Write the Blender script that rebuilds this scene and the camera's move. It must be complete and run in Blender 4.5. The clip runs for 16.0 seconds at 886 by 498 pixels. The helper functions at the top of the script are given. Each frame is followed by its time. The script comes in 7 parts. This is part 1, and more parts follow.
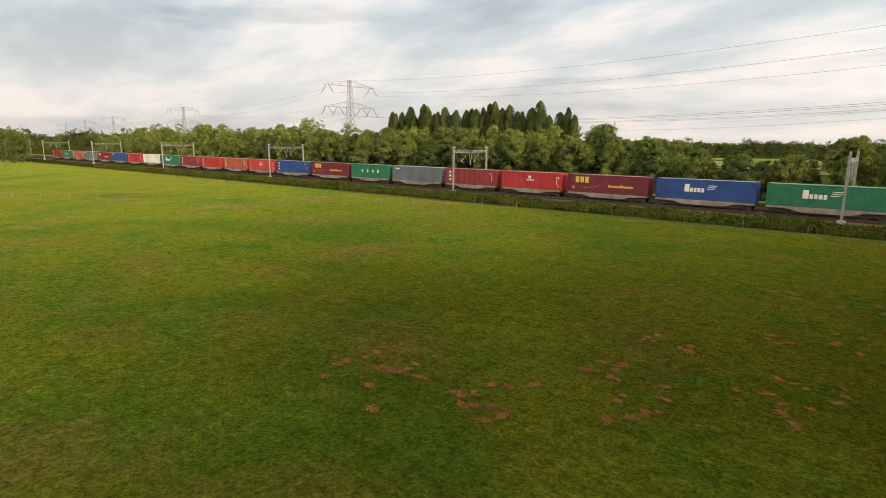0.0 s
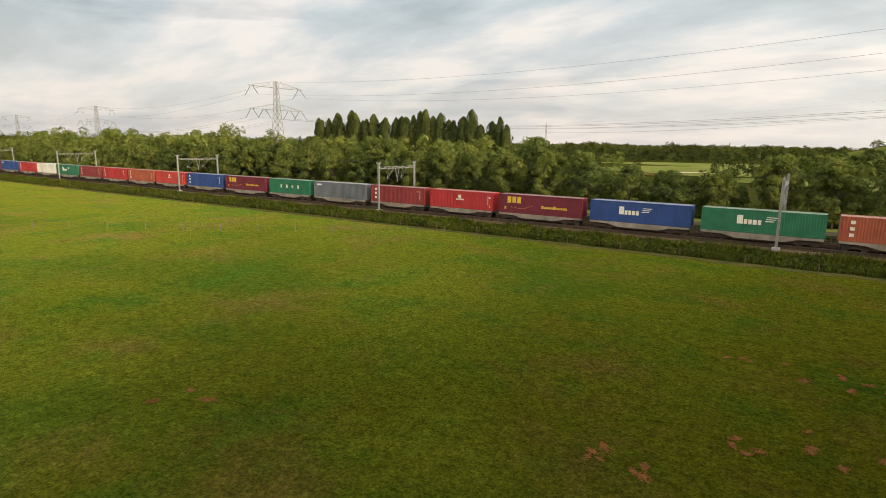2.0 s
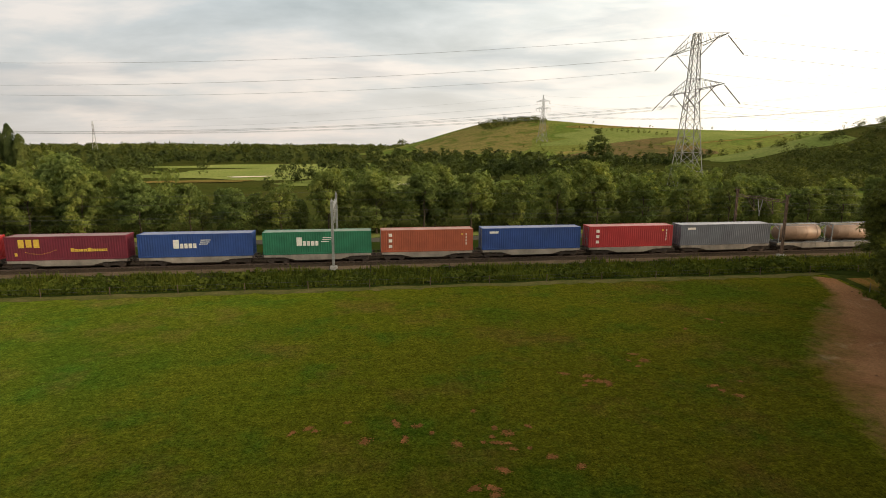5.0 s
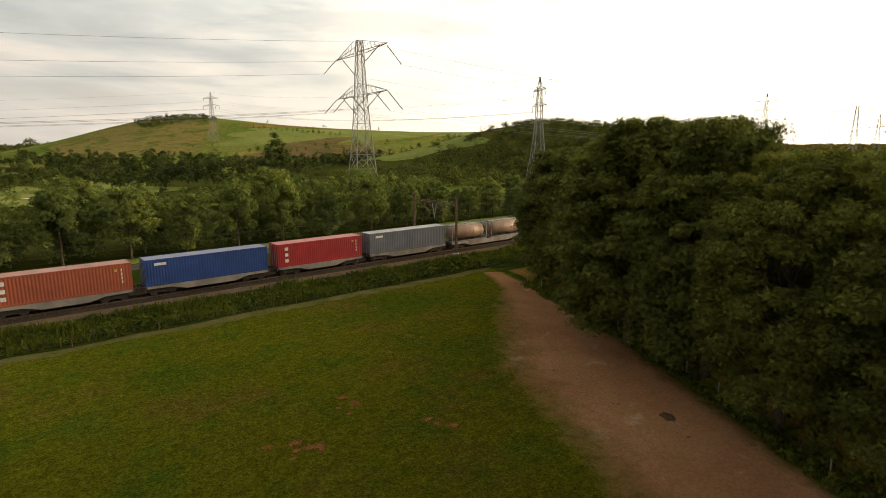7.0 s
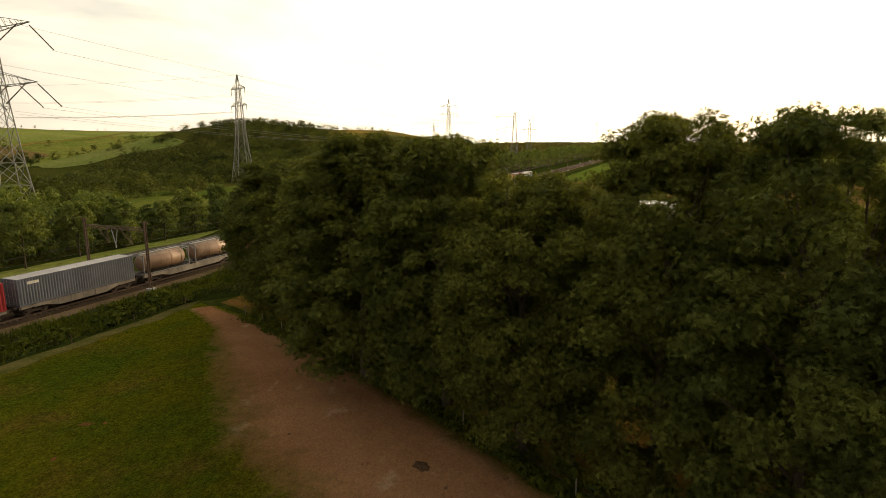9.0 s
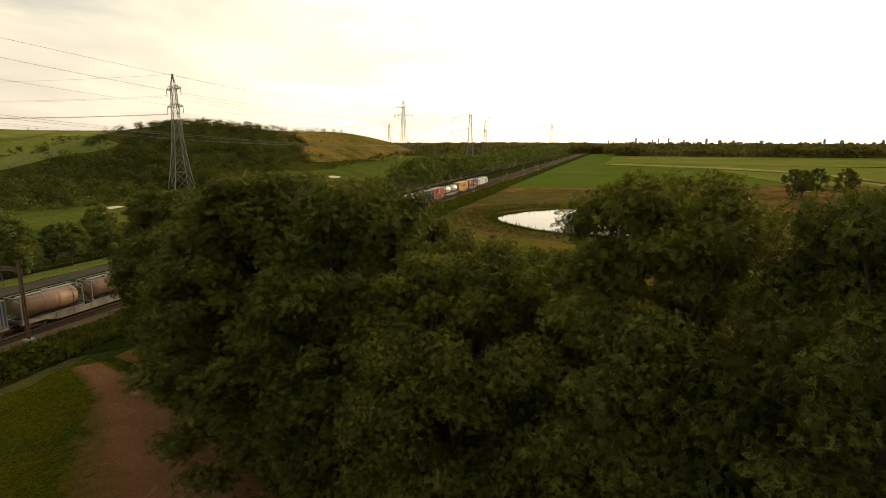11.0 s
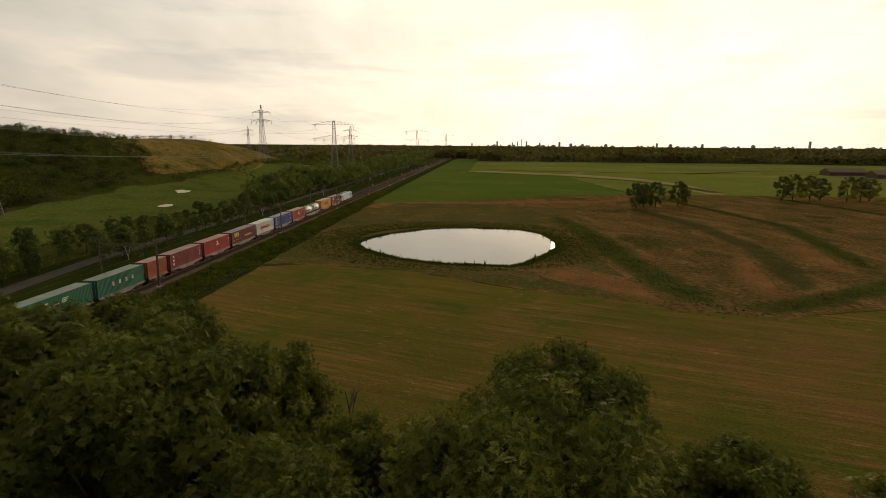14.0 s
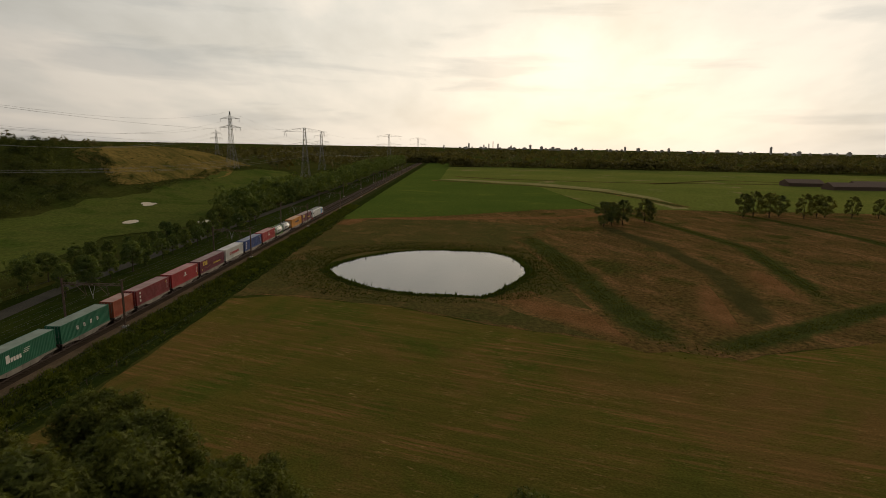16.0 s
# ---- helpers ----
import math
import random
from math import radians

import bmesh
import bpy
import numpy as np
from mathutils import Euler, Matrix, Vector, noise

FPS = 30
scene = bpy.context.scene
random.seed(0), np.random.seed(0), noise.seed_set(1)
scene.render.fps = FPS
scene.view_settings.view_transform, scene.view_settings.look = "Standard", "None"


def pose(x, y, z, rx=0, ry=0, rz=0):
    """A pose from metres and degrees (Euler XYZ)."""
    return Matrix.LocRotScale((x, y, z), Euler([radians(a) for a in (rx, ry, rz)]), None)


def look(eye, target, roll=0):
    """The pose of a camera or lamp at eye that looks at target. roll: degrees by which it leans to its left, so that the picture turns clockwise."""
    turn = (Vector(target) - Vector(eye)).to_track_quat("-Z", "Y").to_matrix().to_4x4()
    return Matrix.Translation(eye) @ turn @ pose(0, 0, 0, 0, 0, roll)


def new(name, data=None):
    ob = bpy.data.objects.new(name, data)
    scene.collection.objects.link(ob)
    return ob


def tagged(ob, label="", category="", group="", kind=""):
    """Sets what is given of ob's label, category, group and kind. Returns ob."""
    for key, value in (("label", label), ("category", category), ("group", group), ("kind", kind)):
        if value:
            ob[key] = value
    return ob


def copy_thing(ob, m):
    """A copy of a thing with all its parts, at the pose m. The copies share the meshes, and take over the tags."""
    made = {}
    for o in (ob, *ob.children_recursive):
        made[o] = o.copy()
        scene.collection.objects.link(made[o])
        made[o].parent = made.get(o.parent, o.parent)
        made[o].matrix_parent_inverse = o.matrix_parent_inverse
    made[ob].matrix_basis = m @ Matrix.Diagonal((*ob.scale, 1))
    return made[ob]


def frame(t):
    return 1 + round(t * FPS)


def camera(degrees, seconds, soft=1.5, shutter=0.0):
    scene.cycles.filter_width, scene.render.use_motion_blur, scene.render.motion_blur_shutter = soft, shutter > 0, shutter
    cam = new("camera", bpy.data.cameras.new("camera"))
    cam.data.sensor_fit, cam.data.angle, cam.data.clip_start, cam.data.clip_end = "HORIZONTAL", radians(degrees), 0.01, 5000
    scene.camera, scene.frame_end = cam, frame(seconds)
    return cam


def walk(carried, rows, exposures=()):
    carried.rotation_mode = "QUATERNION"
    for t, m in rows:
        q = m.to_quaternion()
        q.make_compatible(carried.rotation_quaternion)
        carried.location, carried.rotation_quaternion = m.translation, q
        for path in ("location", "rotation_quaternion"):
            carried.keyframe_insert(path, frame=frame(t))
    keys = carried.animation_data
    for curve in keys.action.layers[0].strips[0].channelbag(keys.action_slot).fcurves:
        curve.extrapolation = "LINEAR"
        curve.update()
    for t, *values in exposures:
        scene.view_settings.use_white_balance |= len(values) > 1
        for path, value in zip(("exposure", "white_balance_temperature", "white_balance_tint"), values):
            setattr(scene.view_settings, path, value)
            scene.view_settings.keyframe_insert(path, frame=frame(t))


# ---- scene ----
cam = camera(76.5, 16.0, soft=0.9)
PATH = [
    (0, (-2.966, -2.386, 10.261), (-4.226, -0.879, 9.888), 0.5),
    (0.5, (-3.744, -0.613, 10.973), (-4.986, 0.91, 10.601), 0.3),
    (1, (-4.641, 1.347, 11.661), (-5.865, 2.884, 11.29), 0.4),
    (1.5, (-5.417, 3.176, 12.325), (-6.617, 4.733, 11.953), 0.5),
    (2, (-6.223, 4.767, 12.991), (-7.306, 6.407, 12.621), 0.7),
    (2.5, (-6.921, 6.487, 13.467), (-7.829, 8.231, 13.098), 0.8),
    (3, (-7.582, 8.177, 14.087), (-8.257, 10.024, 13.72), 0.6),
    (5.5, (-4.545, 13.404, 16.647), (-4.02, 15.299, 16.28), 0.1),
    (6, (-4.026, 15.373, 16.933), (-3.234, 17.172, 16.567), 0.1),
    (6.5, (-3.268, 17.032, 17.247), (-2.251, 18.714, 16.879), 0.1),
    (7, (-2.604, 18.47, 17.687), (-1.358, 19.99, 17.316), 0.0),
    (7.5, (-1.67, 19.855, 17.923), (-0.228, 21.19, 17.551), -0.0),
    (8, (-0.169, 21.047, 18.227), (1.453, 22.157, 17.854), -0.2),
    (8.5, (1.175, 22.029, 18.571), (2.927, 22.916, 18.193), -0.3),
    (9, (2.595, 22.928, 19.095), (4.418, 23.659, 18.719), -0.2),
    (11.5, (14.162, 24.455, 22.356), (16.048, 25.003, 21.977), 0.2),
    (12, (15.488, 24.484, 23.29), (17.397, 24.945, 22.912), 0.4),
    (12.5, (16.628, 24.477, 24.163), (18.561, 24.823, 23.784), 0.4),
    (13, (17.898, 24.409, 25.091), (19.847, 24.645, 24.713), 0.4),
    (13.5, (19.069, 24.276, 25.954), (21.025, 24.46, 25.577), 0.4),
    (14, (19.99, 24.121, 26.952), (21.95, 24.266, 26.579), 0.4),
    (14.5, (20.243, 24.032, 27.902), (22.204, 24.152, 27.529), 0.5),
    (15, (20.315, 23.942, 30.059), (22.278, 24.031, 29.688), 0.8),
    (15.5, (20.215, 23.949, 32.066), (22.179, 24.015, 31.695), 0.9),
    (16, (20.265, 24.086, 33.913), (22.23, 24.131, 33.543), 1.0),
]
EXPOSURES = [(0, 0.07, 6900, 10), (3, -0.03, 7050, 10), (5.5, -0.12, 7100, 10), (8, -0.36, 7900, 10), (9, -0.42, 8200, 10), (11.5, -0.78, 8200, 10), (13, -1.08, 8000, 10),
             (14, -1.42, 7500, 13), (15, -1.66, 7000, 13), (16, -1.76, 6850, 12)]
walk(cam, [(t, look(eye, target, roll)) for t, eye, target, roll in PATH], exposures=EXPOSURES)

# ---- sky, sun ----
SUN_AZ, SUN_EL = radians(104), radians(9)      # from +y clockwise, above the horizon
SUN_DIR = Vector((math.sin(SUN_AZ) * math.cos(SUN_EL), math.cos(SUN_AZ) * math.cos(SUN_EL), math.sin(SUN_EL)))


def build_world():
    world = bpy.data.worlds.new("evening_sky")
    world.use_nodes = True
    scene.world = world
    nt = world.node_tree
    nt.nodes.clear()
    N, L = nt.nodes.new, nt.links.new
    out, bg = N("ShaderNodeOutputWorld"), N("ShaderNodeBackground")
    sky = N("ShaderNodeTexSky")
    sky.sky_type, sky.sun_disc = "NISHITA", False
    sky.sun_elevation, sky.sun_rotation = SUN_EL, SUN_AZ
    sky.air_density, sky.dust_density, sky.ozone_density = 1.0, 2.0, 1.0
    coord = N("ShaderNodeTexCoord")
    sep = N("ShaderNodeSeparateXYZ")
    L(coord.outputs["Generated"], sep.inputs[0])

    def m(op, a, b=None, clamp=False):
        node = N("ShaderNodeMath")
        node.operation, node.use_clamp = op, clamp
        for i, v in enumerate((a, b)):
            if v is None:
                continue
            if isinstance(v, (int, float)):
                node.inputs[i].default_value = v
            else:
                L(v, node.inputs[i])
        return node.outputs[0]
    up = m("ADD", m("MAXIMUM", sep.outputs[2], 0.0), 0.24)
    plane = N("ShaderNodeCombineXYZ")
    L(m("DIVIDE", sep.outputs[0], up), plane.inputs[0])
    L(m("DIVIDE", sep.outputs[1], up), plane.inputs[1])
    shape = N("ShaderNodeMapping")
    shape.inputs["Rotation"].default_value = (0, 0, radians(18))
    shape.inputs["Scale"].default_value = (0.62, 1.0, 1.0)
    shape.inputs["Location"].default_value = (3.1, 1.7, 0.0)
    L(plane.outputs[0], shape.inputs[0])
    puffs = N("ShaderNodeTexNoise")
    puffs.inputs["Scale"].default_value, puffs.inputs["Detail"].default_value = 1.75, 9.0
    puffs.inputs["Roughness"].default_value, puffs.inputs["Distortion"].default_value = 0.55, 0.15
    L(shape.outputs[0], puffs.inputs["Vector"])
    # glow round the veiled sun
    dot = N("ShaderNodeVectorMath")
    dot.operation = "DOT_PRODUCT"
    L(coord.outputs["Generated"], dot.inputs[0])
    dot.inputs[1].default_value = SUN_DIR
    near_sun = m("POWER", m("ADD", m("MULTIPLY", dot.outputs["Value"], 0.5), 0.5, True), 3.3)
    near_sun = m("MULTIPLY", near_sun, m("ADD", m("MULTIPLY", puffs.outputs["Fac"], 0.45), 0.73))
    ramp = N("ShaderNodeValToRGB")
    cr = ramp.color_ramp
    cr.elements[0].position, cr.elements[0].color = 0.34, (0.46, 0.55, 0.62, 1)
    cr.elements[1].position, cr.elements[1].color = 0.60, (0.96, 0.94, 0.95, 1)
    mid = cr.elements.new(0.47)
    mid.color = (0.63, 0.72, 0.80, 1)
    L(puffs.outputs["Fac"], ramp.inputs[0])
    # warm, rosy light low over the land
    low = N("ShaderNodeMapRange")
    low.inputs["From Min"].default_value, low.inputs["From Max"].default_value = 0.0, 0.22
    low.inputs["To Min"].default_value, low.inputs["To Max"].default_value = 0.58, 0.0
    L(sep.outputs[2], low.inputs["Value"])
    rosy = N("ShaderNodeMix")
    rosy.data_type = "RGBA"
    L(low.outputs[0], rosy.inputs["Factor"])
    L(ramp.outputs[0], rosy.inputs["A"])
    rosy.inputs["B"].default_value = (0.88, 0.79, 0.75, 1)
    glow = N("ShaderNodeVectorMath")
    glow.operation = "SCALE"
    glow.inputs[0].default_value = (2.72, 2.56, 2.14)
    L(near_sun, glow.inputs["Scale"])
    lit = N("ShaderNodeVectorMath")
    lit.operation = "ADD"
    L(rosy.outputs["Result"], lit.inputs[0])
    L(glow.outputs[0], lit.inputs[1])
    clear = N("ShaderNodeVectorMath")
    clear.operation = "SCALE"
    clear.inputs["Scale"].default_value = 0.12
    L(sky.outputs[0], clear.inputs[0])
    veil = N("ShaderNodeMix")
    veil.data_type = "RGBA"
    veil.inputs["Factor"].default_value = 0.88
    L(clear.outputs[0], veil.inputs["A"])
    # long grey streaks of lower cloud
    flat = N("ShaderNodeMapping")
    flat.inputs["Scale"].default_value = (1.0, 1.0, 7.5)
    flat.inputs["Location"].default_value = (0.35, 2.2, 0.3)
    L(coord.outputs["Generated"], flat.inputs[0])
    streak = N("ShaderNodeTexNoise")
    streak.inputs["Scale"].default_value, streak.inputs["Detail"].default_value = 2.4, 6.0
    streak.inputs["Roughness"].default_value, streak.inputs["Distortion"].default_value = 0.5, 0.3
    L(flat.outputs[0], streak.inputs["Vector"])
    cover = N("ShaderNodeMapRange")
    cover.inputs["From Min"].default_value, cover.inputs["From Max"].default_value = 0.545, 0.635
    cover.inputs["To Min"].default_value, cover.inputs["To Max"].default_value = 0.0, 0.46
    L(streak.outputs["Fac"], cover.inputs["Value"])
    greyed = N("ShaderNodeMix")
    greyed.data_type = "RGBA"
    L(cover.outputs[0], greyed.inputs["Factor"])
    L(lit.outputs[0], greyed.inputs["A"])
    shade = N("ShaderNodeVectorMath")
    shade.operation = "MULTIPLY"
    L(lit.outputs[0], shade.inputs[0])
    shade.inputs[1].default_value = (0.60, 0.65, 0.71)
    L(shade.outputs[0], greyed.inputs["B"])
    L(greyed.outputs["Result"], veil.inputs["B"])
    L(veil.outputs["Result"], bg.inputs["Color"])
    bg.inputs["Strength"].default_value = 1.0
    L(bg.outputs[0], out.inputs["Surface"])


build_world()
sun = new("sun", bpy.data.lights.new("sun", "SUN"))
sun.data.energy, sun.data.angle, sun.data.color = 3.6, radians(14), (1.0, 0.80, 0.58)
sun.matrix_world = look((0, 0, 0), -SUN_DIR)


# ---- materials ----
class Mat:
    """Short hand for a node material."""

    def __init__(self, name):
        self.mat = bpy.data.materials.new(name)
        self.mat.use_nodes = True
        self.nt = self.mat.node_tree
        self.bsdf = self.nt.nodes["Principled BSDF"]
        self.coord = None

    def node(self, kind, **values):
        n = self.nt.nodes.new(kind)
        for key, v in values.items():
            n.inputs[key.replace("_", " ")].default_value = v
        return n

    def link(self, a, b):
        self.nt.links.new(a, b)

    def where(self):
        if not self.coord:
            self.coord = self.nt.nodes.new("ShaderNodeNewGeometry")
        return self.coord.outputs["Position"]

    def noise(self, scale, detail=4.0, rough=0.55, vector=None, stretch=None, distort=0.0):
        n = self.node("ShaderNodeTexNoise", Scale=scale, Detail=detail, Roughness=rough, Distortion=distort)
        v = vector or self.where()
        if stretch:
            mp = self.nt.nodes.new("ShaderNodeMapping")
            mp.vector_type = "TEXTURE"
            mp.inputs["Scale"].default_value = [1 / k for k in stretch[:3]]
            if len(stretch) > 3:
                mp.inputs["Rotation"].default_value = (0, 0, radians(stretch[3]))
            self.link(v, mp.inputs[0])
            v = mp.outputs[0]
        self.link(v, n.inputs["Vector"])
        return n.outputs["Fac"]

    def ramp(self, fac, stops):
        n = self.nt.nodes.new("ShaderNodeValToRGB")
        els = n.color_ramp.elements
        for i, (p, c) in enumerate(stops):
            e = els[i] if i < 2 else els.new(p)
            e.position = p
            e.color = (*c, 1) if len(c) == 3 else c
        self.link(fac, n.inputs[0])
        return n.outputs[0]

    def mix(self, fac, a, b, blend="MIX"):
        n = self.nt.nodes.new("ShaderNodeMix")
        n.data_type, n.blend_type = "RGBA", blend
        for key, v in (("Factor", fac), ("A", a), ("B", b)):
            if isinstance(v, (int, float)):
                n.inputs[key].default_value = v
            elif isinstance(v, tuple):
                n.inputs[key].default_value = (*v, 1)
            else:
                self.link(v, n.inputs[key])
        return n.outputs["Result"]

    def steps(self, fac, lo, hi):
        n = self.nt.nodes.new("ShaderNodeMapRange")
        n.inputs["From Min"].default_value, n.inputs["From Max"].default_value = lo, hi
        self.link(fac, n.inputs["Value"])
        return n.outputs[0]

    def bump(self, height, strength, distance):
        n = self.node("ShaderNodeBump", Strength=strength, Distance=distance)
        self.link(height, n.inputs["Height"])
        self.link(n.outputs[0], self.bsdf.inputs["Normal"])

    def fuzz(self, color, weight):
        blades(self, color, weight)
        return self.done(color, 0.95, spec=0.0)

    def done(self, color, rough=0.9, metal=0.0, spec=0.3):
        if isinstance(color, tuple):
            self.bsdf.inputs["Base Color"].default_value = (*color, 1)
        else:
            self.link(color, self.bsdf.inputs["Base Color"])
        if isinstance(rough, (int, float)):
            self.bsdf.inputs["Roughness"].default_value = rough
        else:
            self.link(rough, self.bsdf.inputs["Roughness"])
        self.bsdf.inputs["Metallic"].default_value = metal
        self.bsdf.inputs["Specular IOR Level"].default_value = spec
        return self.mat


def blades(m, c, weight):
    """Upright fine blades catch the light where the ground is seen at a slant."""
    m.bsdf.inputs["Sheen Weight"].default_value = weight
    m.bsdf.inputs["Sheen Roughness"].default_value = 0.5
    tint = m.nt.nodes.new("ShaderNodeVectorMath")
    tint.operation = "SCALE"
    tint.inputs["Scale"].default_value = 7.0
    m.link(c, tint.inputs[0])
    m.link(tint.outputs[0], m.bsdf.inputs["Sheen Tint"])


def grass_colour(m):
    """Grazed grass: broad tones, deep green and dry patches, fine grain."""
    broad = m.noise(0.045, 3.0)
    mid = m.noise(0.16, 7.0, 0.68)
    fine = m.noise(6.5, 8.0, 0.82)
    base = m.ramp(broad, [(0.36, (0.056, 0.074, 0.0065)), (0.64, (0.038, 0.060, 0.006)), (0.5, (0.060, 0.071, 0.007))])
    c = m.mix(m.steps(mid, 0.50, 0.68), base, (0.031, 0.064, 0.007))
    c = m.mix(m.steps(m.noise(0.10, 6.0, 0.66), 0.52, 0.70), c, (0.076, 0.062, 0.014))
    clumps = m.ramp(m.noise(1.0, 5.0, 0.7), [(0.32, (0.74, 0.76, 0.74)), (0.68, (1.26, 1.24, 1.2))])
    c = m.mix(1.0, c, clumps, "MULTIPLY")
    c = m.mix(1.0, c, m.ramp(m.noise(2.8, 3.0, 0.6), [(0.34, (0.72, 0.76, 0.76)), (0.66, (1.26, 1.22, 1.18))]), "MULTIPLY")
    grain = m.ramp(fine, [(0.32, (0.26, 0.29, 0.28)), (0.68, (1.80, 1.72, 1.50))])
    return m.mix(1.0, c, grain, "MULTIPLY")


def sward(m):
    """The grazed field: far side painted sunlit, duller towards the trees, darker in the middle."""
    c = grass_colour(m)
    # far paddock painted lighter, for the low sun on its blades
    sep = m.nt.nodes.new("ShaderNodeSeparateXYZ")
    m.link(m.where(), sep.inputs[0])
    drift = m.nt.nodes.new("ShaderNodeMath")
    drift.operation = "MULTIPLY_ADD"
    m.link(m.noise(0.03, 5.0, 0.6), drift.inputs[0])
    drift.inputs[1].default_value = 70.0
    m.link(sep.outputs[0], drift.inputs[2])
    sunlit_far = m.mix(1.0, c, (2.02, 1.88, 2.6), "MULTIPLY")
    c = m.mix(m.steps(drift.outputs[0], 30.0, -56.0), c, sunlit_far)
    # duller and redder towards the trees
    dulled = m.mix(1.0, c, (1.00, 0.83, 0.95), "MULTIPLY")
    c = m.mix(m.steps(drift.outputs[0], 8.0, 52.0), c, dulled)
    # darker in a band across the middle of the field
    across_y = m.nt.nodes.new("ShaderNodeMath")
    across_y.operation = "MULTIPLY_ADD"
    m.link(m.noise(0.06, 5.0, 0.65), across_y.inputs[0])
    across_y.inputs[1].default_value = 34.0
    m.link(sep.outputs[1], across_y.inputs[2])
    near = m.nt.nodes.new("ShaderNodeMath")
    near.operation = "MULTIPLY"
    m.link(m.steps(across_y.outputs[0], 80.0, 46.0), near.inputs[0])
    m.link(m.steps(drift.outputs[0], -8.0, 16.0), near.inputs[1])
    band = m.nt.nodes.new("ShaderNodeMath")
    band.operation = "MULTIPLY"
    m.link(near.outputs[0], band.inputs[0])
    m.link(m.steps(across_y.outputs[0], 26.0, 40.0), band.inputs[1])
    c = m.mix(band.outputs[0], c, m.mix(1.0, c, (0.70, 0.67, 0.68), "MULTIPLY"))
    return c


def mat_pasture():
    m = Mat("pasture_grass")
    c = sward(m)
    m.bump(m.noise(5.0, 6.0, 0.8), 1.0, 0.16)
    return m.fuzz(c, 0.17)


def mat_track():
    """Trodden earth that gives way to grass at its ragged edge."""
    m = Mat("bare_dirt")
    earth = m.ramp(m.noise(0.12, 5.0, 0.6), [(0.36, (0.185, 0.090, 0.042)), (0.64, (0.245, 0.126, 0.062))])
    earth = m.mix(m.steps(m.noise(0.26, 5.0, 0.65, distort=0.6), 0.60, 0.74), earth, (0.33, 0.22, 0.14))
    earth = m.mix(m.steps(m.noise(0.5, 3.0, 0.6), 0.70, 0.74), earth, (0.055, 0.030, 0.018))
    earth = m.mix(1.0, earth, m.ramp(m.noise(6.0, 6.0, 0.75), [(0.28, (0.62, 0.62, 0.62)), (0.74, (1.32, 1.30, 1.28))]), "MULTIPLY")
    attr = m.nt.nodes.new("ShaderNodeAttribute")
    attr.attribute_name = "bare"
    edge = m.nt.nodes.new("ShaderNodeMath")
    edge.operation = "ADD"
    m.link(attr.outputs["Fac"], edge.inputs[0])
    m.link(m.noise(0.5, 6.0, 0.7, distort=0.5), edge.inputs[1])
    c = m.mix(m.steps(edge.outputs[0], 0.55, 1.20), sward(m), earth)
    m.bump(m.noise(5.0, 6.0, 0.8), 0.8, 0.12)
    return m.fuzz(c, 0.17)


def mat_ground(name, stops, scale=0.05, grain=3.0, bump=0.08, stretch=None, rough=0.95, second=None, fuzz=0.0):
    m = Mat(name)
    c = m.ramp(m.noise(scale, 5.0, 0.6, distort=0.4, stretch=stretch), stops)
    if second:
        lo, hi, col, sc = second
        c = m.mix(m.steps(m.noise(sc, 5.0, 0.65, distort=0.8), lo, hi), c, col)
    g = m.ramp(m.noise(grain, 5.0, 0.7, stretch=stretch), [(0.28, (0.55, 0.55, 0.55)), (0.74, (1.4, 1.38, 1.3))])
    c = m.mix(1.0, c, g, "MULTIPLY")
    m.bump(m.noise(grain * 1.3, 4.0, 0.7, stretch=stretch), 0.8, bump)
    return m.fuzz(c, fuzz) if fuzz else m.done(c, rough, spec=0.0)


def mat_ditch(name, low, high):
    """Other growth on the heath that gives way to it at a ragged edge."""
    m = Mat(name)
    c = heath_colour(m)
    wet = m.ramp(m.noise(0.15, 5.0, 0.6), [(0.35, low), (0.65, high)])
    wet = m.mix(1.0, wet, m.ramp(m.noise(2.0, 5.0, 0.72), [(0.28, (0.5, 0.5, 0.5)), (0.74, (1.45, 1.42, 1.32))]), "MULTIPLY")
    attr = m.nt.nodes.new("ShaderNodeAttribute")
    attr.attribute_name = "bare"
    edge = m.nt.nodes.new("ShaderNodeMath")
    edge.operation = "ADD"
    m.link(attr.outputs["Fac"], edge.inputs[0])
    m.link(m.noise(0.22, 6.0, 0.75, distort=0.8), edge.inputs[1])
    m.bump(m.noise(2.0, 4.0, 0.7), 0.8, 0.3)
    return m.fuzz(m.mix(m.steps(edge.outputs[0], 0.64, 1.06), c, wet), 0.12)


def heath_colour(m):
    """Tawny heath: brown, straw and green patches with clumpy grain."""
    c = m.ramp(m.noise(0.05, 5.0, 0.62, distort=0.6), [(0.36, (0.074, 0.052, 0.019)), (0.64, (0.052, 0.049, 0.015)), (0.5, (0.094, 0.060, 0.023))])
    c = m.mix(m.steps(m.noise(0.07, 5.0, 0.65, distort=0.8, stretch=(0.6, 1.6, 1, 15)), 0.48, 0.64), c, (0.150, 0.086, 0.038))
    c = m.mix(m.steps(m.noise(0.035, 5.0, 0.6, distort=0.5), 0.56, 0.68), c, (0.044, 0.046, 0.012))
    c = m.mix(1.0, c, m.ramp(m.noise(0.9, 6.0, 0.72), [(0.32, (0.36, 0.40, 0.40)), (0.68, (1.75, 1.62, 1.45))]), "MULTIPLY")
    return m.mix(1.0, c, m.ramp(m.noise(4.5, 4.0, 0.7), [(0.3, (0.7, 0.7, 0.7)), (0.72, (1.3, 1.3, 1.25))]), "MULTIPLY")


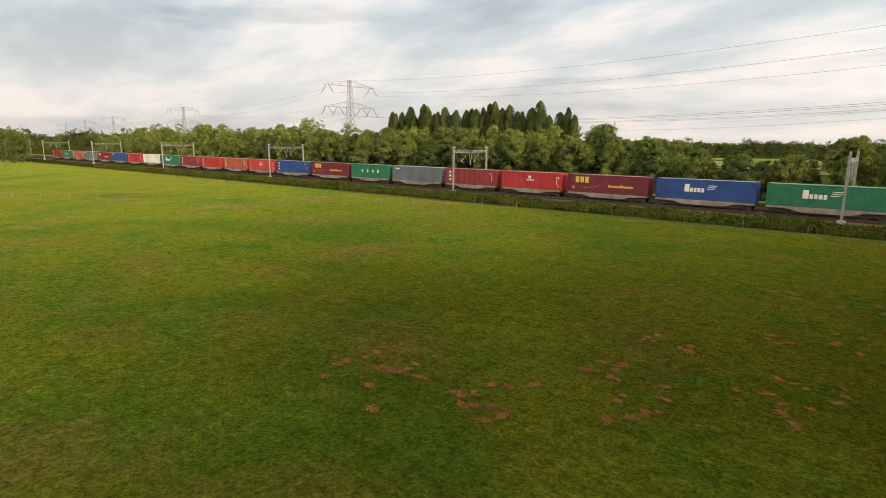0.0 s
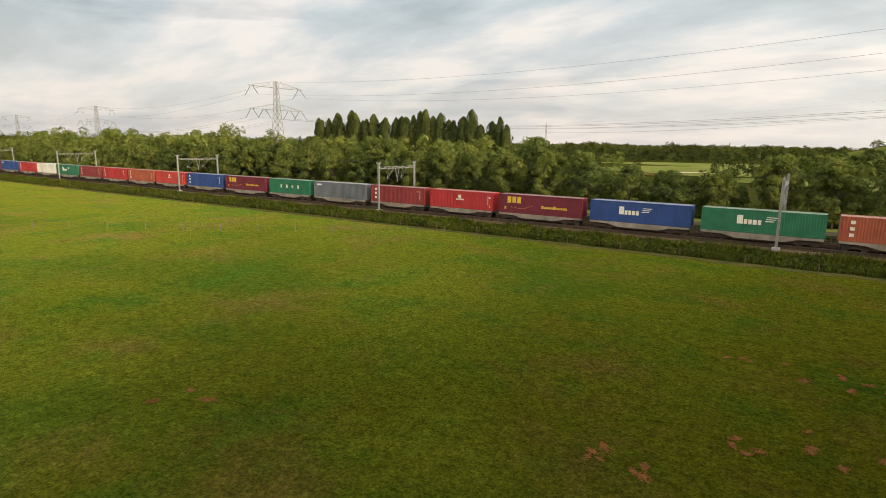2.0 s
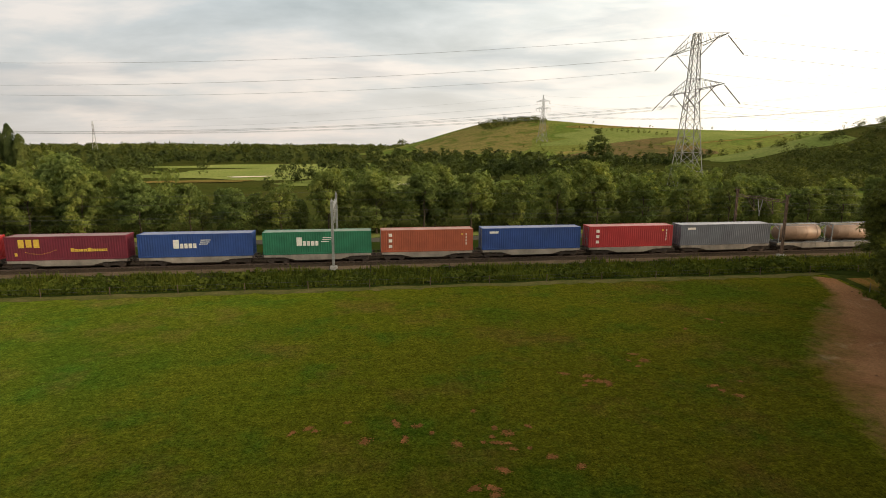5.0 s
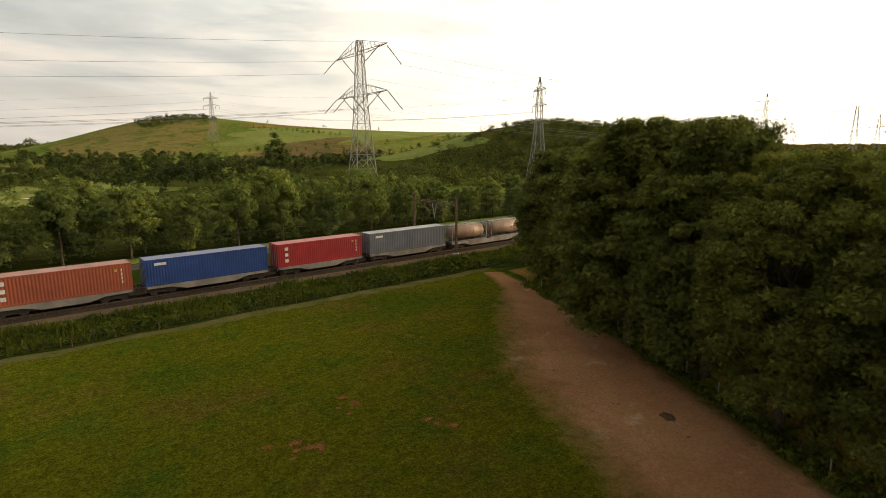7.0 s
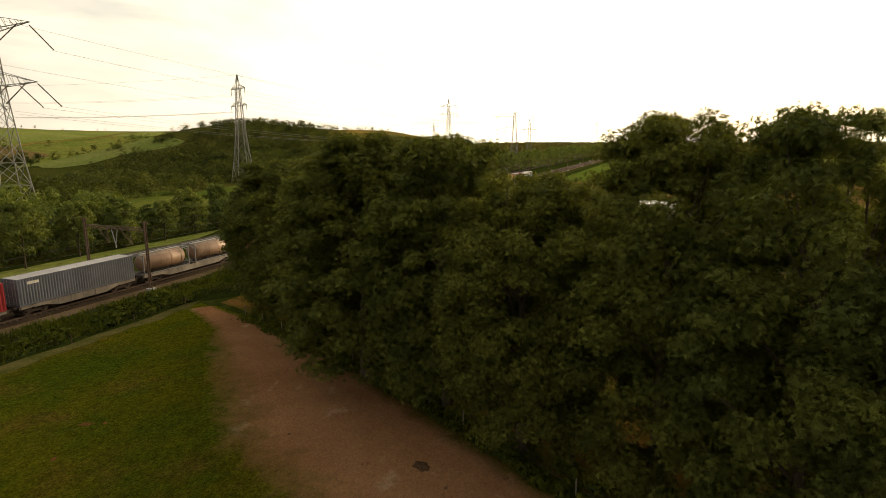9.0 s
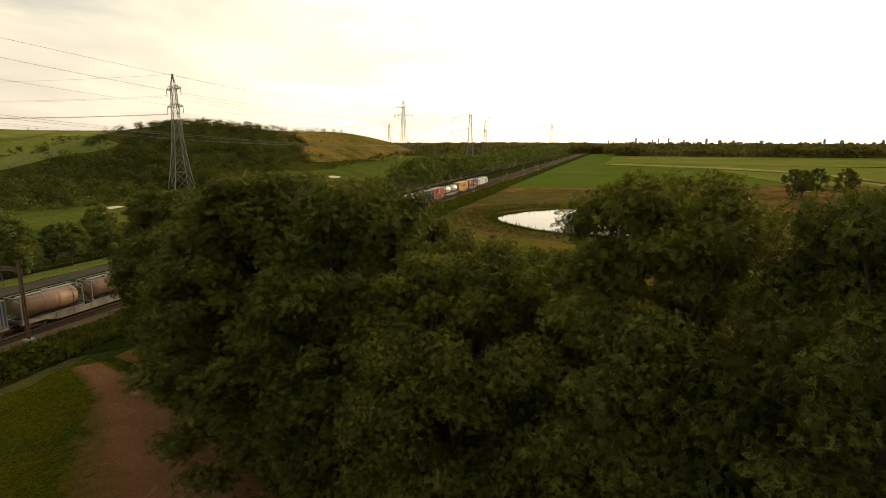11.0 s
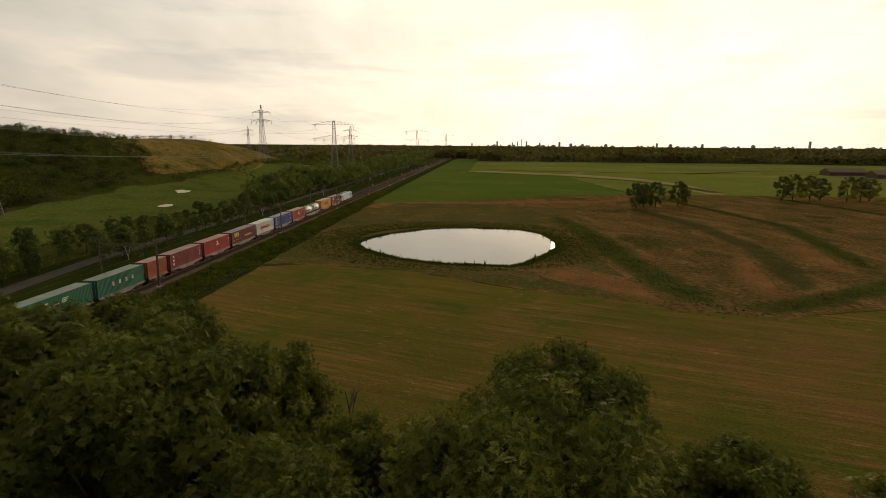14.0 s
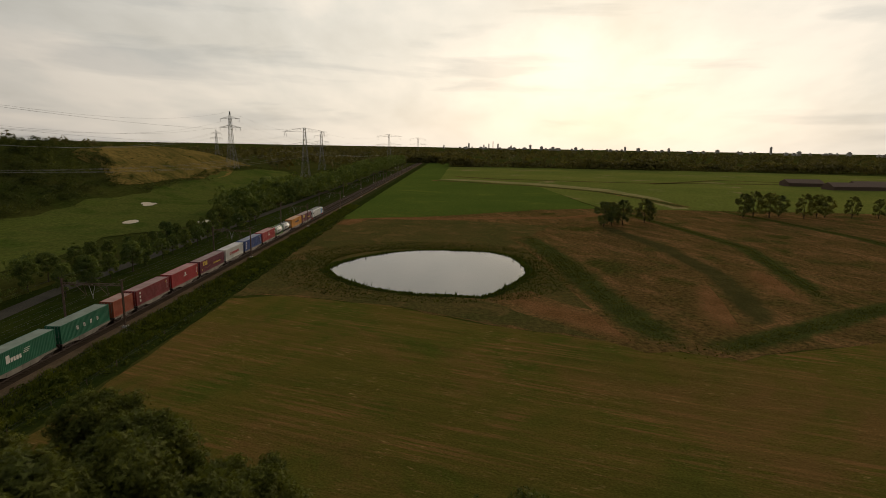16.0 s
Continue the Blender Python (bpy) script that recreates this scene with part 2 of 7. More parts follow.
def mat_heath():
    m = Mat("heath")
    c = heath_colour(m)
    m.bump(m.noise(1.2, 5.0, 0.7), 0.9, 0.45)
    return m.fuzz(c, 0.12)


def mat_mown():
    """Mown grass with thin rows of drying hay."""
    m = Mat("mown_meadow")
    rows = (1.0, 0.045, 1, -19.5)
    c = m.ramp(m.noise(0.05, 4.0, 0.6, distort=0.5), [(0.36, (0.072, 0.066, 0.013)), (0.64, (0.054, 0.064, 0.011)), (0.5, (0.084, 0.069, 0.015))])
    c = m.mix(m.steps(m.noise(0.032, 6.0, 0.66, distort=0.8), 0.52, 0.66), c, (0.112, 0.068, 0.022))
    hay = m.nt.nodes.new("ShaderNodeMath")
    hay.operation = "MULTIPLY"
    m.link(m.steps(m.noise(1.15, 5.0, 0.65, stretch=rows), 0.50, 0.60), hay.inputs[0])
    m.link(m.steps(m.noise(0.07, 5.0, 0.65, distort=0.6, stretch=(1.0, 0.8, 1, -19.5)), 0.38, 0.60), hay.inputs[1])
    c = m.mix(hay.outputs[0], c, (0.150, 0.083, 0.029))
    bits = m.nt.nodes.new("ShaderNodeMath")
    bits.operation = "MULTIPLY"
    m.link(m.steps(m.noise(1.9, 5.0, 0.75, stretch=(1.0, 0.22, 1, -19.5)), 0.58, 0.68), bits.inputs[0])
    m.link(m.steps(m.noise(0.09, 4.0, 0.6), 0.44, 0.60), bits.inputs[1])
    c = m.mix(bits.outputs[0], c, (0.250, 0.160, 0.065))
    c = m.mix(1.0, c, m.ramp(m.noise(0.45, 3.0, 0.55, stretch=rows), [(0.32, (0.88, 0.90, 0.88)), (0.68, (1.12, 1.09, 1.08))]), "MULTIPLY")
    c = m.mix(1.0, c, m.ramp(m.noise(4.0, 5.0, 0.72), [(0.28, (0.6, 0.6, 0.6)), (0.74, (1.38, 1.36, 1.3))]), "MULTIPLY")
    m.bump(m.noise(3.0, 4.0, 0.7, stretch=(1.0, 0.4, 1, -19.5)), 0.8, 0.1)
    return m.fuzz(c, 0.12)


def mat_leaf(name, dark, light, scale=0.5, through_light=0.25, gaps=0.0, cut=0.46, vary=1.0, gloss=0.04, clump=0.0):
    """Leaves: tone by leaf, by tree and in patches; gaps makes a ragged spray of leaflets out of each face."""
    m = Mat(name)
    rnd = m.nt.nodes.new("ShaderNodeNewGeometry").outputs["Random Per Island"]
    obj = m.nt.nodes.new("ShaderNodeObjectInfo").outputs["Random"]
    c = m.ramp(rnd, [(0.0, dark), (1.0, light)])
    patch = m.ramp(m.noise(scale, 3.0), [(0.35, (0.72, 0.76, 0.74)), (0.66, (1.26, 1.20, 1.0))])
    c = m.mix(1.0, c, patch, "MULTIPLY")
    tint = m.ramp(obj, [(0.0, (1 - 0.28 * vary, 1 - 0.18 * vary, 1 - 0.16 * vary)), (1.0, (1 + 0.42 * vary, 1 + 0.30 * vary, 1 + 0.05 * vary))])
    c = m.mix(1.0, c, tint, "MULTIPLY")
    if clump:
        c = m.mix(1.0, c, m.ramp(m.noise(clump, 2.0, 0.5), [(0.36, (0.58, 0.62, 0.64)), (0.64, (1.36, 1.32, 1.22))]), "MULTIPLY")
    m.done(c, 0.75 if gloss < 0.1 else 0.5, spec=gloss)
    tr = m.node("ShaderNodeBsdfTranslucent")
    m.link(m.mix(1.0, c, (1.3, 1.35, 0.5), "MULTIPLY"), tr.inputs["Color"])
    blend = m.node("ShaderNodeMixShader")
    blend.inputs[0].default_value = through_light
    out = m.nt.nodes["Material Output"]
    m.link(m.bsdf.outputs[0], blend.inputs[1])
    m.link(tr.outputs[0], blend.inputs[2])
    surface = blend.outputs[0]
    if gaps:
        open_ = m.node("ShaderNodeMixShader")
        step = m.nt.nodes.new("ShaderNodeMath")
        step.operation = "GREATER_THAN"
        m.link(m.noise(gaps, 1.0, 0.5), step.inputs[0])
        step.inputs[1].default_value = cut
        m.link(step.outputs[0], open_.inputs[0])
        m.link(m.node("ShaderNodeBsdfTransparent").outputs[0], open_.inputs[1])
        m.link(surface, open_.inputs[2])
        surface = open_.outputs[0]
    m.link(surface, out.inputs["Surface"])
    return m.mat


def mat_paint(name, color, rough=0.5, wear=0.35, fade=0.75):
    """Weathered paint on corrugated steel."""
    m = Mat(name)
    big = m.noise(0.5, 4.0, 0.6)
    c = m.ramp(big, [(0.3, tuple(v * fade for v in color)), (0.7, tuple(min(1, v * 1.08) for v in color))])
    streak = m.noise(1.6, 5.0, 0.65, stretch=(3.0, 3.0, 0.35))
    c = m.mix(m.steps(streak, 0.60, 0.78), c, tuple(v * 0.55 + 0.02 for v in color))
    rust = m.noise(2.3, 6.0, 0.7)
    c = m.mix(m.steps(rust, 0.70 + 0.1 * (1 - wear), 0.80 + 0.1 * (1 - wear)), c, (0.12, 0.05, 0.025))
    return m.done(c, m.ramp(big, [(0.3, (rough + 0.12,) * 3), (0.7, (rough - 0.05,) * 3)]), spec=0.4)


def mat_metal(name, color, rough=0.55, metal=0.6, dirt=(0.06, 0.05, 0.04)):
    m = Mat(name)
    n = m.noise(3.0, 5.0, 0.65)
    c = m.mix(m.steps(n, 0.5, 0.8), color, dirt)
    return m.done(c, m.ramp(n, [(0.3, (rough,) * 3), (0.7, (min(1, rough + 0.2),) * 3)]), metal)


def mat_plain(name, color, rough=0.6, metal=0.0, scale=4.0):
    m = Mat(name)
    n = m.noise(scale, 4.0, 0.6)
    c = m.ramp(n, [(0.3, tuple(v * 0.8 for v in color)), (0.7, tuple(min(1, v * 1.12) for v in color))])
    return m.done(c, rough, metal)


def mat_water():
    m = Mat("pond_water")
    m.bump(m.noise(0.8, 3.0, 0.5, stretch=(1.0, 2.2, 1.0, 20)), 0.05, 0.05)
    return m.done((0.018, 0.020, 0.014), 0.06, spec=0.5)


PASTURE = mat_pasture()
ROUGH = mat_ground("rough_land", [(0.35, (0.040, 0.052, 0.011)), (0.65, (0.066, 0.064, 0.016))], 0.02, 0.7, 0.2)
HEATH, MOWN = mat_heath(), mat_mown()
DITCH = mat_ditch("heath_ditch", (0.034, 0.041, 0.011), (0.052, 0.058, 0.016))
FURROW = mat_ditch("heath_furrow", (0.040, 0.038, 0.013), (0.062, 0.052, 0.018))
RUSSET = mat_ditch("russet_growth", (0.125, 0.064, 0.025), (0.180, 0.092, 0.040))
SCRAPED = mat_ground("scraped_earth", [(0.35, (0.120, 0.056, 0.020)), (0.65, (0.225, 0.098, 0.038))], 1.2, 9.0, 0.1, fuzz=0.1)
RANK = mat_ground("rank_grass", [(0.35, (0.056, 0.054, 0.016)), (0.65, (0.080, 0.062, 0.021))], 0.06, 1.1, 0.3, second=(0.54, 0.68, (0.120, 0.078, 0.030), 0.09), fuzz=0.12)
FIELD = mat_ground("green_field", [(0.35, (0.050, 0.076, 0.014)), (0.65, (0.061, 0.085, 0.016))], 0.02, 0.8, 0.06, second=(0.56, 0.70, (0.076, 0.097, 0.018), 0.03), fuzz=0.10)
FIELD_PALE = mat_ground("pale_field", [(0.35, (0.108, 0.116, 0.027)), (0.65, (0.078, 0.098, 0.021))], 0.012, 0.5, 0.06,
                        second=(0.60, 0.66, (0.150, 0.130, 0.055), 0.016), fuzz=0.10)
HAYSTRIP = mat_ground("hay_strip", [(0.35, (0.215, 0.185, 0.085)), (0.65, (0.140, 0.140, 0.050))], 0.05, 0.6, 0.06, fuzz=0.08)
FAIRWAY = mat_ground("fairway", [(0.35, (0.092, 0.116, 0.030)), (0.65, (0.130, 0.142, 0.044))], 0.03, 0.6, 0.05, fuzz=0.10)
STRAW = mat_ground("straw_slope", [(0.35, (0.215, 0.150, 0.044)), (0.65, (0.135, 0.104, 0.030))], 0.035, 0.6, 0.3, second=(0.50, 0.64, (0.080, 0.076, 0.020), 0.07))
LAWN = mat_ground("golf_lawn", [(0.36, (0.066, 0.084, 0.017)), (0.64, (0.044, 0.066, 0.012)), (0.5, (0.074, 0.084, 0.020))], 0.03, 0.8, 0.1, second=(0.54, 0.68, (0.040, 0.062, 0.012), 0.022), fuzz=0.08)
HILLTAN = mat_ground("tawny_hill_grass", [(0.36, (0.165, 0.138, 0.044)), (0.64, (0.105, 0.112, 0.028)), (0.5, (0.185, 0.145, 0.050))], 0.03, 0.5, 0.2, second=(0.52, 0.64, (0.085, 0.105, 0.022), 0.05))
TERRACE = mat_ground("brown_terrace", [(0.35, (0.150, 0.102, 0.046)), (0.65, (0.092, 0.082, 0.030))], 0.05, 0.6, 0.2)
DIRT = mat_track()
GRIT = mat_ground("path_grit", [(0.35, (0.105, 0.074, 0.046)), (0.65, (0.150, 0.108, 0.070))], 0.3, 7.0, 0.03, second=(0.58, 0.70, (0.070, 0.066, 0.026), 0.4))
VERGE = mat_ground("gravel_verge", [(0.35, (0.048, 0.046, 0.020)), (0.65, (0.036, 0.042, 0.012))], 0.25, 6.0, 0.05,
                   second=(0.44, 0.60, (0.034, 0.044, 0.010), 0.3))
BALLAST = mat_ground("ballast", [(0.35, (0.042, 0.031, 0.022)), (0.65, (0.060, 0.044, 0.032))], 0.4, 14.0, 0.08)
ASPHALT = mat_ground("asphalt", [(0.35, (0.075, 0.068, 0.056)), (0.65, (0.095, 0.086, 0.070))], 0.2, 9.0, 0.01)
BANK = mat_ground("ditch_bank", [(0.35, (0.022, 0.033, 0.007)), (0.65, (0.036, 0.046, 0.010))], 0.15, 2.5, 0.2)
STRAWEDGE = mat_ground("dry_edge", [(0.35, (0.126, 0.106, 0.040)), (0.65, (0.070, 0.074, 0.018))], 0.4, 5.0, 0.1)
HILLGRASS = mat_ground("hill_grass", [(0.36, (0.084, 0.112, 0.024)), (0.64, (0.068, 0.098, 0.019)), (0.5, (0.112, 0.118, 0.030))], 0.012, 0.35, 0.2,
                       second=(0.56, 0.68, (0.185, 0.140, 0.046), 0.016), fuzz=0.06)
SAND = mat_plain("bunker_sand", (0.62, 0.52, 0.38), 0.95)
WATER = mat_water()
LEAF_OAK = mat_leaf("oak_leaf", (0.050, 0.057, 0.0135), (0.150, 0.162, 0.041), 0.4, 0.23, 26.0, 0.49, 0.35, 0.07)
LEAF_BELT = mat_leaf("belt_leaf", (0.068, 0.096, 0.026), (0.178, 0.205, 0.066), 0.20, 0.24, 9.0, 0.49, 0.7)
LEAF_POPLAR = mat_leaf("poplar_leaf", (0.060, 0.078, 0.026), (0.094, 0.112, 0.040), 0.25, 0.25, 6.0, 0.46, 0.5)
LEAF_FAR = mat_leaf("far_leaf", (0.044, 0.056, 0.018), (0.080, 0.092, 0.032), 0.03, 0.22, 4.5, 0.48, clump=0.17)
# far eastern wood: warm dusk light and haze mixed into the leaf colour
LEAF_DUSK = mat_leaf("dusk_haze_leaf", (0.100, 0.084, 0.036), (0.145, 0.126, 0.056), 0.03, 0.22, 2.4)
DITCHREED = mat_leaf("ditch_reed", (0.046, 0.052, 0.013), (0.092, 0.090, 0.026), 0.3, 0.30)
LEAF_FIELD = mat_leaf("field_tree_leaf", (0.112, 0.118, 0.044), (0.170, 0.176, 0.070), 0.20, 0.26, 5.0, 0.52)
REED = mat_leaf("reed_leaf", (0.040, 0.058, 0.011), (0.085, 0.100, 0.022), 0.3, 0.30)
GRASS = mat_leaf("grass_blade", (0.040, 0.066, 0.006), (0.090, 0.110, 0.012), 0.3, 0.3)
DRY = mat_leaf("dry_grass", (0.080, 0.050, 0.018), (0.150, 0.096, 0.036), 0.06, 0.3)
BARK = mat_ground("bark", [(0.35, (0.060, 0.046, 0.032)), (0.65, (0.115, 0.090, 0.062))], 1.2, 9.0, 0.05, stretch=(1, 1, 0.3))
GALV = mat_metal("galvanised_steel", (0.30, 0.30, 0.28), 0.6, 0.25, (0.20, 0.19, 0.17))
LATTICE = mat_metal("lattice_steel", (0.26, 0.255, 0.24), 0.65, 0.2, (0.17, 0.16, 0.145))
RUSTY = mat_metal("brown_mast_paint", (0.15, 0.095, 0.065), 0.7, 0.2)
RAIL = mat_metal("rail_steel", (0.085, 0.058, 0.042), 0.9, 0.0, (0.06, 0.038, 0.028))
SLEEPER = mat_ground("stained_sleeper", [(0.35, (0.050, 0.038, 0.028)), (0.65, (0.072, 0.056, 0.042))], 1.0, 6.0, 0.01)
CONCRETE = mat_plain("concrete", (0.36, 0.34, 0.30), 0.9)
WOOD = mat_plain("fence_wood", (0.22, 0.19, 0.14), 0.9)
WIRE = mat_metal("wire", (0.10, 0.10, 0.10), 0.5, 0.5)
LINE = mat_metal("aluminium_cable", (0.20, 0.20, 0.19), 0.6, 0.3, (0.16, 0.16, 0.15))
SILL = mat_paint("wagon_grey", (0.30, 0.255, 0.205), 0.75, 0.9, 0.5)
CHASSIS = mat_metal("bogie_grime", (0.055, 0.042, 0.034), 0.8, 0.2, (0.09, 0.06, 0.04))
WHEEL = mat_metal("wheel_steel", (0.12, 0.09, 0.075), 0.6, 0.6)
GLASS = mat_plain("dark_glass", (0.02, 0.022, 0.025), 0.08)
SILVER = mat_paint("silver_loco", (0.56, 0.56, 0.54), 0.35, 0.05, 0.85)
WHITE = mat_paint("white_paint", (0.72, 0.71, 0.66), 0.5, 0.2, 0.85)
YELLOW = mat_plain("yellow_marks", (0.62, 0.40, 0.06), 0.5)
OFFWHITE = mat_plain("white_marks", (0.72, 0.68, 0.60), 0.5)
LOGO_RED = mat_plain("red_marks", (0.45, 0.03, 0.03), 0.5)
LOGO_DARK = mat_plain("dark_marks", (0.035, 0.04, 0.06), 0.5)
BLUE = mat_plain("blue_panel", (0.02, 0.28, 0.62), 0.4)
LIME = mat_plain("lime_mark", (0.45, 0.55, 0.04), 0.4)
PAINT = {
    "maroon": mat_paint("maroon_paint", (0.150, 0.016, 0.030)),
    "red": mat_paint("red_paint", (0.400, 0.028, 0.030)),
    "scarlet": mat_paint("scarlet_paint", (0.480, 0.050, 0.040)),
    "darkred": mat_paint("dark_red_paint", (0.230, 0.030, 0.032)),
    "rust": mat_paint("orange_red_paint", (0.360, 0.085, 0.040)),
    "orange": mat_paint("orange_paint", (0.700, 0.280, 0.030)),
    "blue": mat_paint("blue_paint", (0.022, 0.060, 0.210)),
    "green": mat_paint("green_paint", (0.018, 0.150, 0.075)),
    "grey": mat_paint("grey_paint", (0.130, 0.140, 0.160)),
    "cream": mat_paint("cream_paint", (0.680, 0.650, 0.560)),
}
ROOFS = {k: mat_paint(k + "_roof", tuple(0.55 * a + 0.45 * b for a, b in zip(c, (0.42, 0.36, 0.32))), 0.6, 0.7) for k, c in
         dict(maroon=(0.15, 0.02, 0.03), red=(0.40, 0.03, 0.03), scarlet=(0.48, 0.05, 0.04), darkred=(0.23, 0.03, 0.03), rust=(0.36, 0.085, 0.04),
              orange=(0.70, 0.28, 0.03), blue=(0.05, 0.12, 0.30), green=(0.02, 0.15, 0.075), grey=(0.30, 0.32, 0.36), cream=(0.8, 0.8, 0.78)).items()}


# ---- mesh helpers ----
def quick_mesh(name, verts, faces):
    """A mesh from numpy arrays of points and of faces that all have as many corners."""
    verts, faces = np.asarray(verts, np.float32), np.asarray(faces, np.int32)
    me = bpy.data.meshes.new(name)
    n, k = faces.shape
    me.vertices.add(len(verts))
    me.vertices.foreach_set("co", verts.ravel())
    me.loops.add(n * k)
    me.loops.foreach_set("vertex_index", faces.ravel())
    me.polygons.add(n)
    me.polygons.foreach_set("loop_start", np.arange(0, n * k, k, dtype=np.int32))
    me.update(calc_edges=True)
    return me


def thing(name, label, category, group="", kind="", at=None, me=None, mat=None):
    ob = new(name, me)
    if mat:
        me.materials.append(mat)
    if at is not None:
        ob.matrix_world = at
    return tagged(ob, label, category, group, kind)


def part(name, data, mat, parent, label="", at=None):
    """Links a bmesh or a mesh as one mesh object under a thing or a part."""
    if isinstance(data, bmesh.types.BMesh):
        me = bpy.data.meshes.new(name)
        data.to_mesh(me)
        data.free()
    else:
        me = data
    ob = new(name, me)
    if not me.materials:
        me.materials.append(mat)
    elif me.materials[0] != mat:
        ob.material_slots[0].link = "OBJECT"
        ob.material_slots[0].material = mat
    ob.parent = parent
    if at is not None:
        ob.matrix_local = at
    if label:
        ob["label"] = label
    return ob


def add_box(bm, x0, x1, y0, y1, z0, z1, m=None, bevel=0.0):
    vs = [bm.verts.new((x, y, z)) for x in (x0, x1) for y in (y0, y1) for z in (z0, z1)]
    fs = [bm.faces.new([vs[i] for i in f]) for f in ((0, 1, 3, 2), (4, 6, 7, 5), (0, 4, 5, 1), (2, 3, 7, 6), (0, 2, 6, 4), (1, 5, 7, 3))]
    if bevel:
        es = list({e for f in fs for e in f.edges})
        out = bmesh.ops.bevel(bm, geom=es, offset=bevel, segments=1, affect="EDGES")
        vs = list({v for f in out["faces"] for v in f.verts})
    if m:
        bmesh.ops.transform(bm, matrix=m, verts=vs)
    return vs


def box(x0, x1, y0, y1, z0, z1, bevel=0.0):
    bm = bmesh.new()
    add_box(bm, x0, x1, y0, y1, z0, z1, None, bevel)
    return bm


def add_bar(bm, a, b, w, h=None):
    """A square bar from a to b."""
    a, b, h = Vector(a), Vector(b), h or w
    d = b - a
    q = d.to_track_quat("Z", "Y").to_matrix().to_4x4()
    add_box(bm, -w / 2, w / 2, -h / 2, h / 2, 0, d.length, Matrix.Translation(a) @ q)


def add_rod(bm, a, b, r0, r1=None, sides=8, caps=True):
    a, b, r1 = Vector(a), Vector(b), r0 if r1 is None else r1
    d = b - a
    m = Matrix.Translation(a) @ d.to_track_quat("Z", "Y").to_matrix().to_4x4() @ Matrix.Translation((0, 0, d.length / 2))
    bmesh.ops.create_cone(bm, cap_ends=caps, segments=sides, radius1=r0, radius2=r1, depth=d.length, matrix=m)


def sheet(name, outline, z, mat, label="", category="ground", step=0.0, jag=0.0, seed=0):
    """A flat piece of land; jag roughens its edge."""
    rnd = random.Random(seed)
    pts = []
    for (xa, ya), (xb, yb) in zip(outline, outline[1:] + outline[:1]):
        n = max(1, int(math.hypot(xb - xa, yb - ya) / step)) if step else 1
        for i in range(n):
            f = i / n
            j = (rnd.uniform(-jag, jag), rnd.uniform(-jag, jag)) if jag else (0, 0)
            pts.append((xa + (xb - xa) * f + j[0], ya + (yb - ya) * f + j[1], z))
    bm = bmesh.new()
    bm.faces.new([bm.verts.new(p) for p in pts])
    bmesh.ops.triangulate(bm, faces=bm.faces[:])
    bmesh.ops.recalc_face_normals(bm, faces=bm.faces[:])
    for f in bm.faces:
        if f.normal.z < 0:
            f.normal_flip()
    me = bpy.data.meshes.new(name)
    bm.to_mesh(me)
    bm.free()
    return thing(name, label, category, kind="structure", me=me, mat=mat)


def inside(px, py, poly):
    hit = np.zeros(len(px), bool)
    for (xa, ya), (xb, yb) in zip(poly, poly[1:] + poly[:1]):
        cross = ((ya > py) != (yb > py)) & (px < (xb - xa) * (py - ya) / (yb - ya + 1e-12) + xa)
        hit ^= cross
    return hit


def hill(x, y):
    """Height of the land: flat polder, with a grown-over hill beyond the golf course."""
    x, y = np.asarray(x, float), np.asarray(y, float)

    def g(cx, cy, a, sx, sy):
        return a * np.exp(-((x - cx) / sx) ** 2 / 2 - ((y - cy) / sy) ** 2 / 2)
    h = g(174, 773, 36.3, 87.5, 120) + g(337, 679, 27.1, 129, 130) + g(650, 620, 32.0, 160, 130) + g(470, 245, 19.0, 75, 42) + g(300, 300, 27, 62, 55) + g(395, 250, 10.5, 75, 40) + g(560, 240, 9.5, 48, 38)
    f = np.clip((y - 150 - 0.10 * np.clip(x - 250, -200, 400)) / 90, 0, 1)
    return h * f * f * (3 - 2 * f)


def leaf_cards(centres, normals, sizes, rng, aspect=0.62, fold=0.25):
    """Pointed, slightly folded leaves: four corners each."""
    n = len(centres)
    t = rng.normal(size=(n, 3))
    t -= normals * (t * normals).sum(1, keepdims=True)
    t /= np.linalg.norm(t, axis=1, keepdims=True) + 1e-9
    b = np.cross(normals, t)
    s = sizes[:, None]
    v = np.stack([centres - t * s * 0.5, centres + b * s * aspect * 0.5 + normals * s * fold * 0.5,
                  centres + t * s * 0.5, centres - b * s * aspect * 0.5 + normals * s * fold * 0.5], 1)
    return v.reshape(-1, 3), np.arange(n * 4).reshape(-1, 4)


def spray_cards(centres, normals, sizes, rng, aspect=0.8):
    """Three-cornered sprays of leaves for trees further off."""
    n = len(centres)
    t = rng.normal(size=(n, 3))
    t -= normals * (t * normals).sum(1, keepdims=True)
    t /= np.linalg.norm(t, axis=1, keepdims=True) + 1e-9
    b = np.cross(normals, t)
    s = sizes[:, None] * 1.3
    v = np.stack([centres - t * s * 0.38 + b * s * aspect * 0.5, centres - t * s * 0.38 - b * s * aspect * 0.5, centres + t * s * 0.58], 1)
    return v.reshape(-1, 3), np.arange(n * 3).reshape(-1, 3)


def unit(n, rng):
    v = rng.normal(size=(n, 3))
    return v / np.linalg.norm(v, axis=1, keepdims=True)


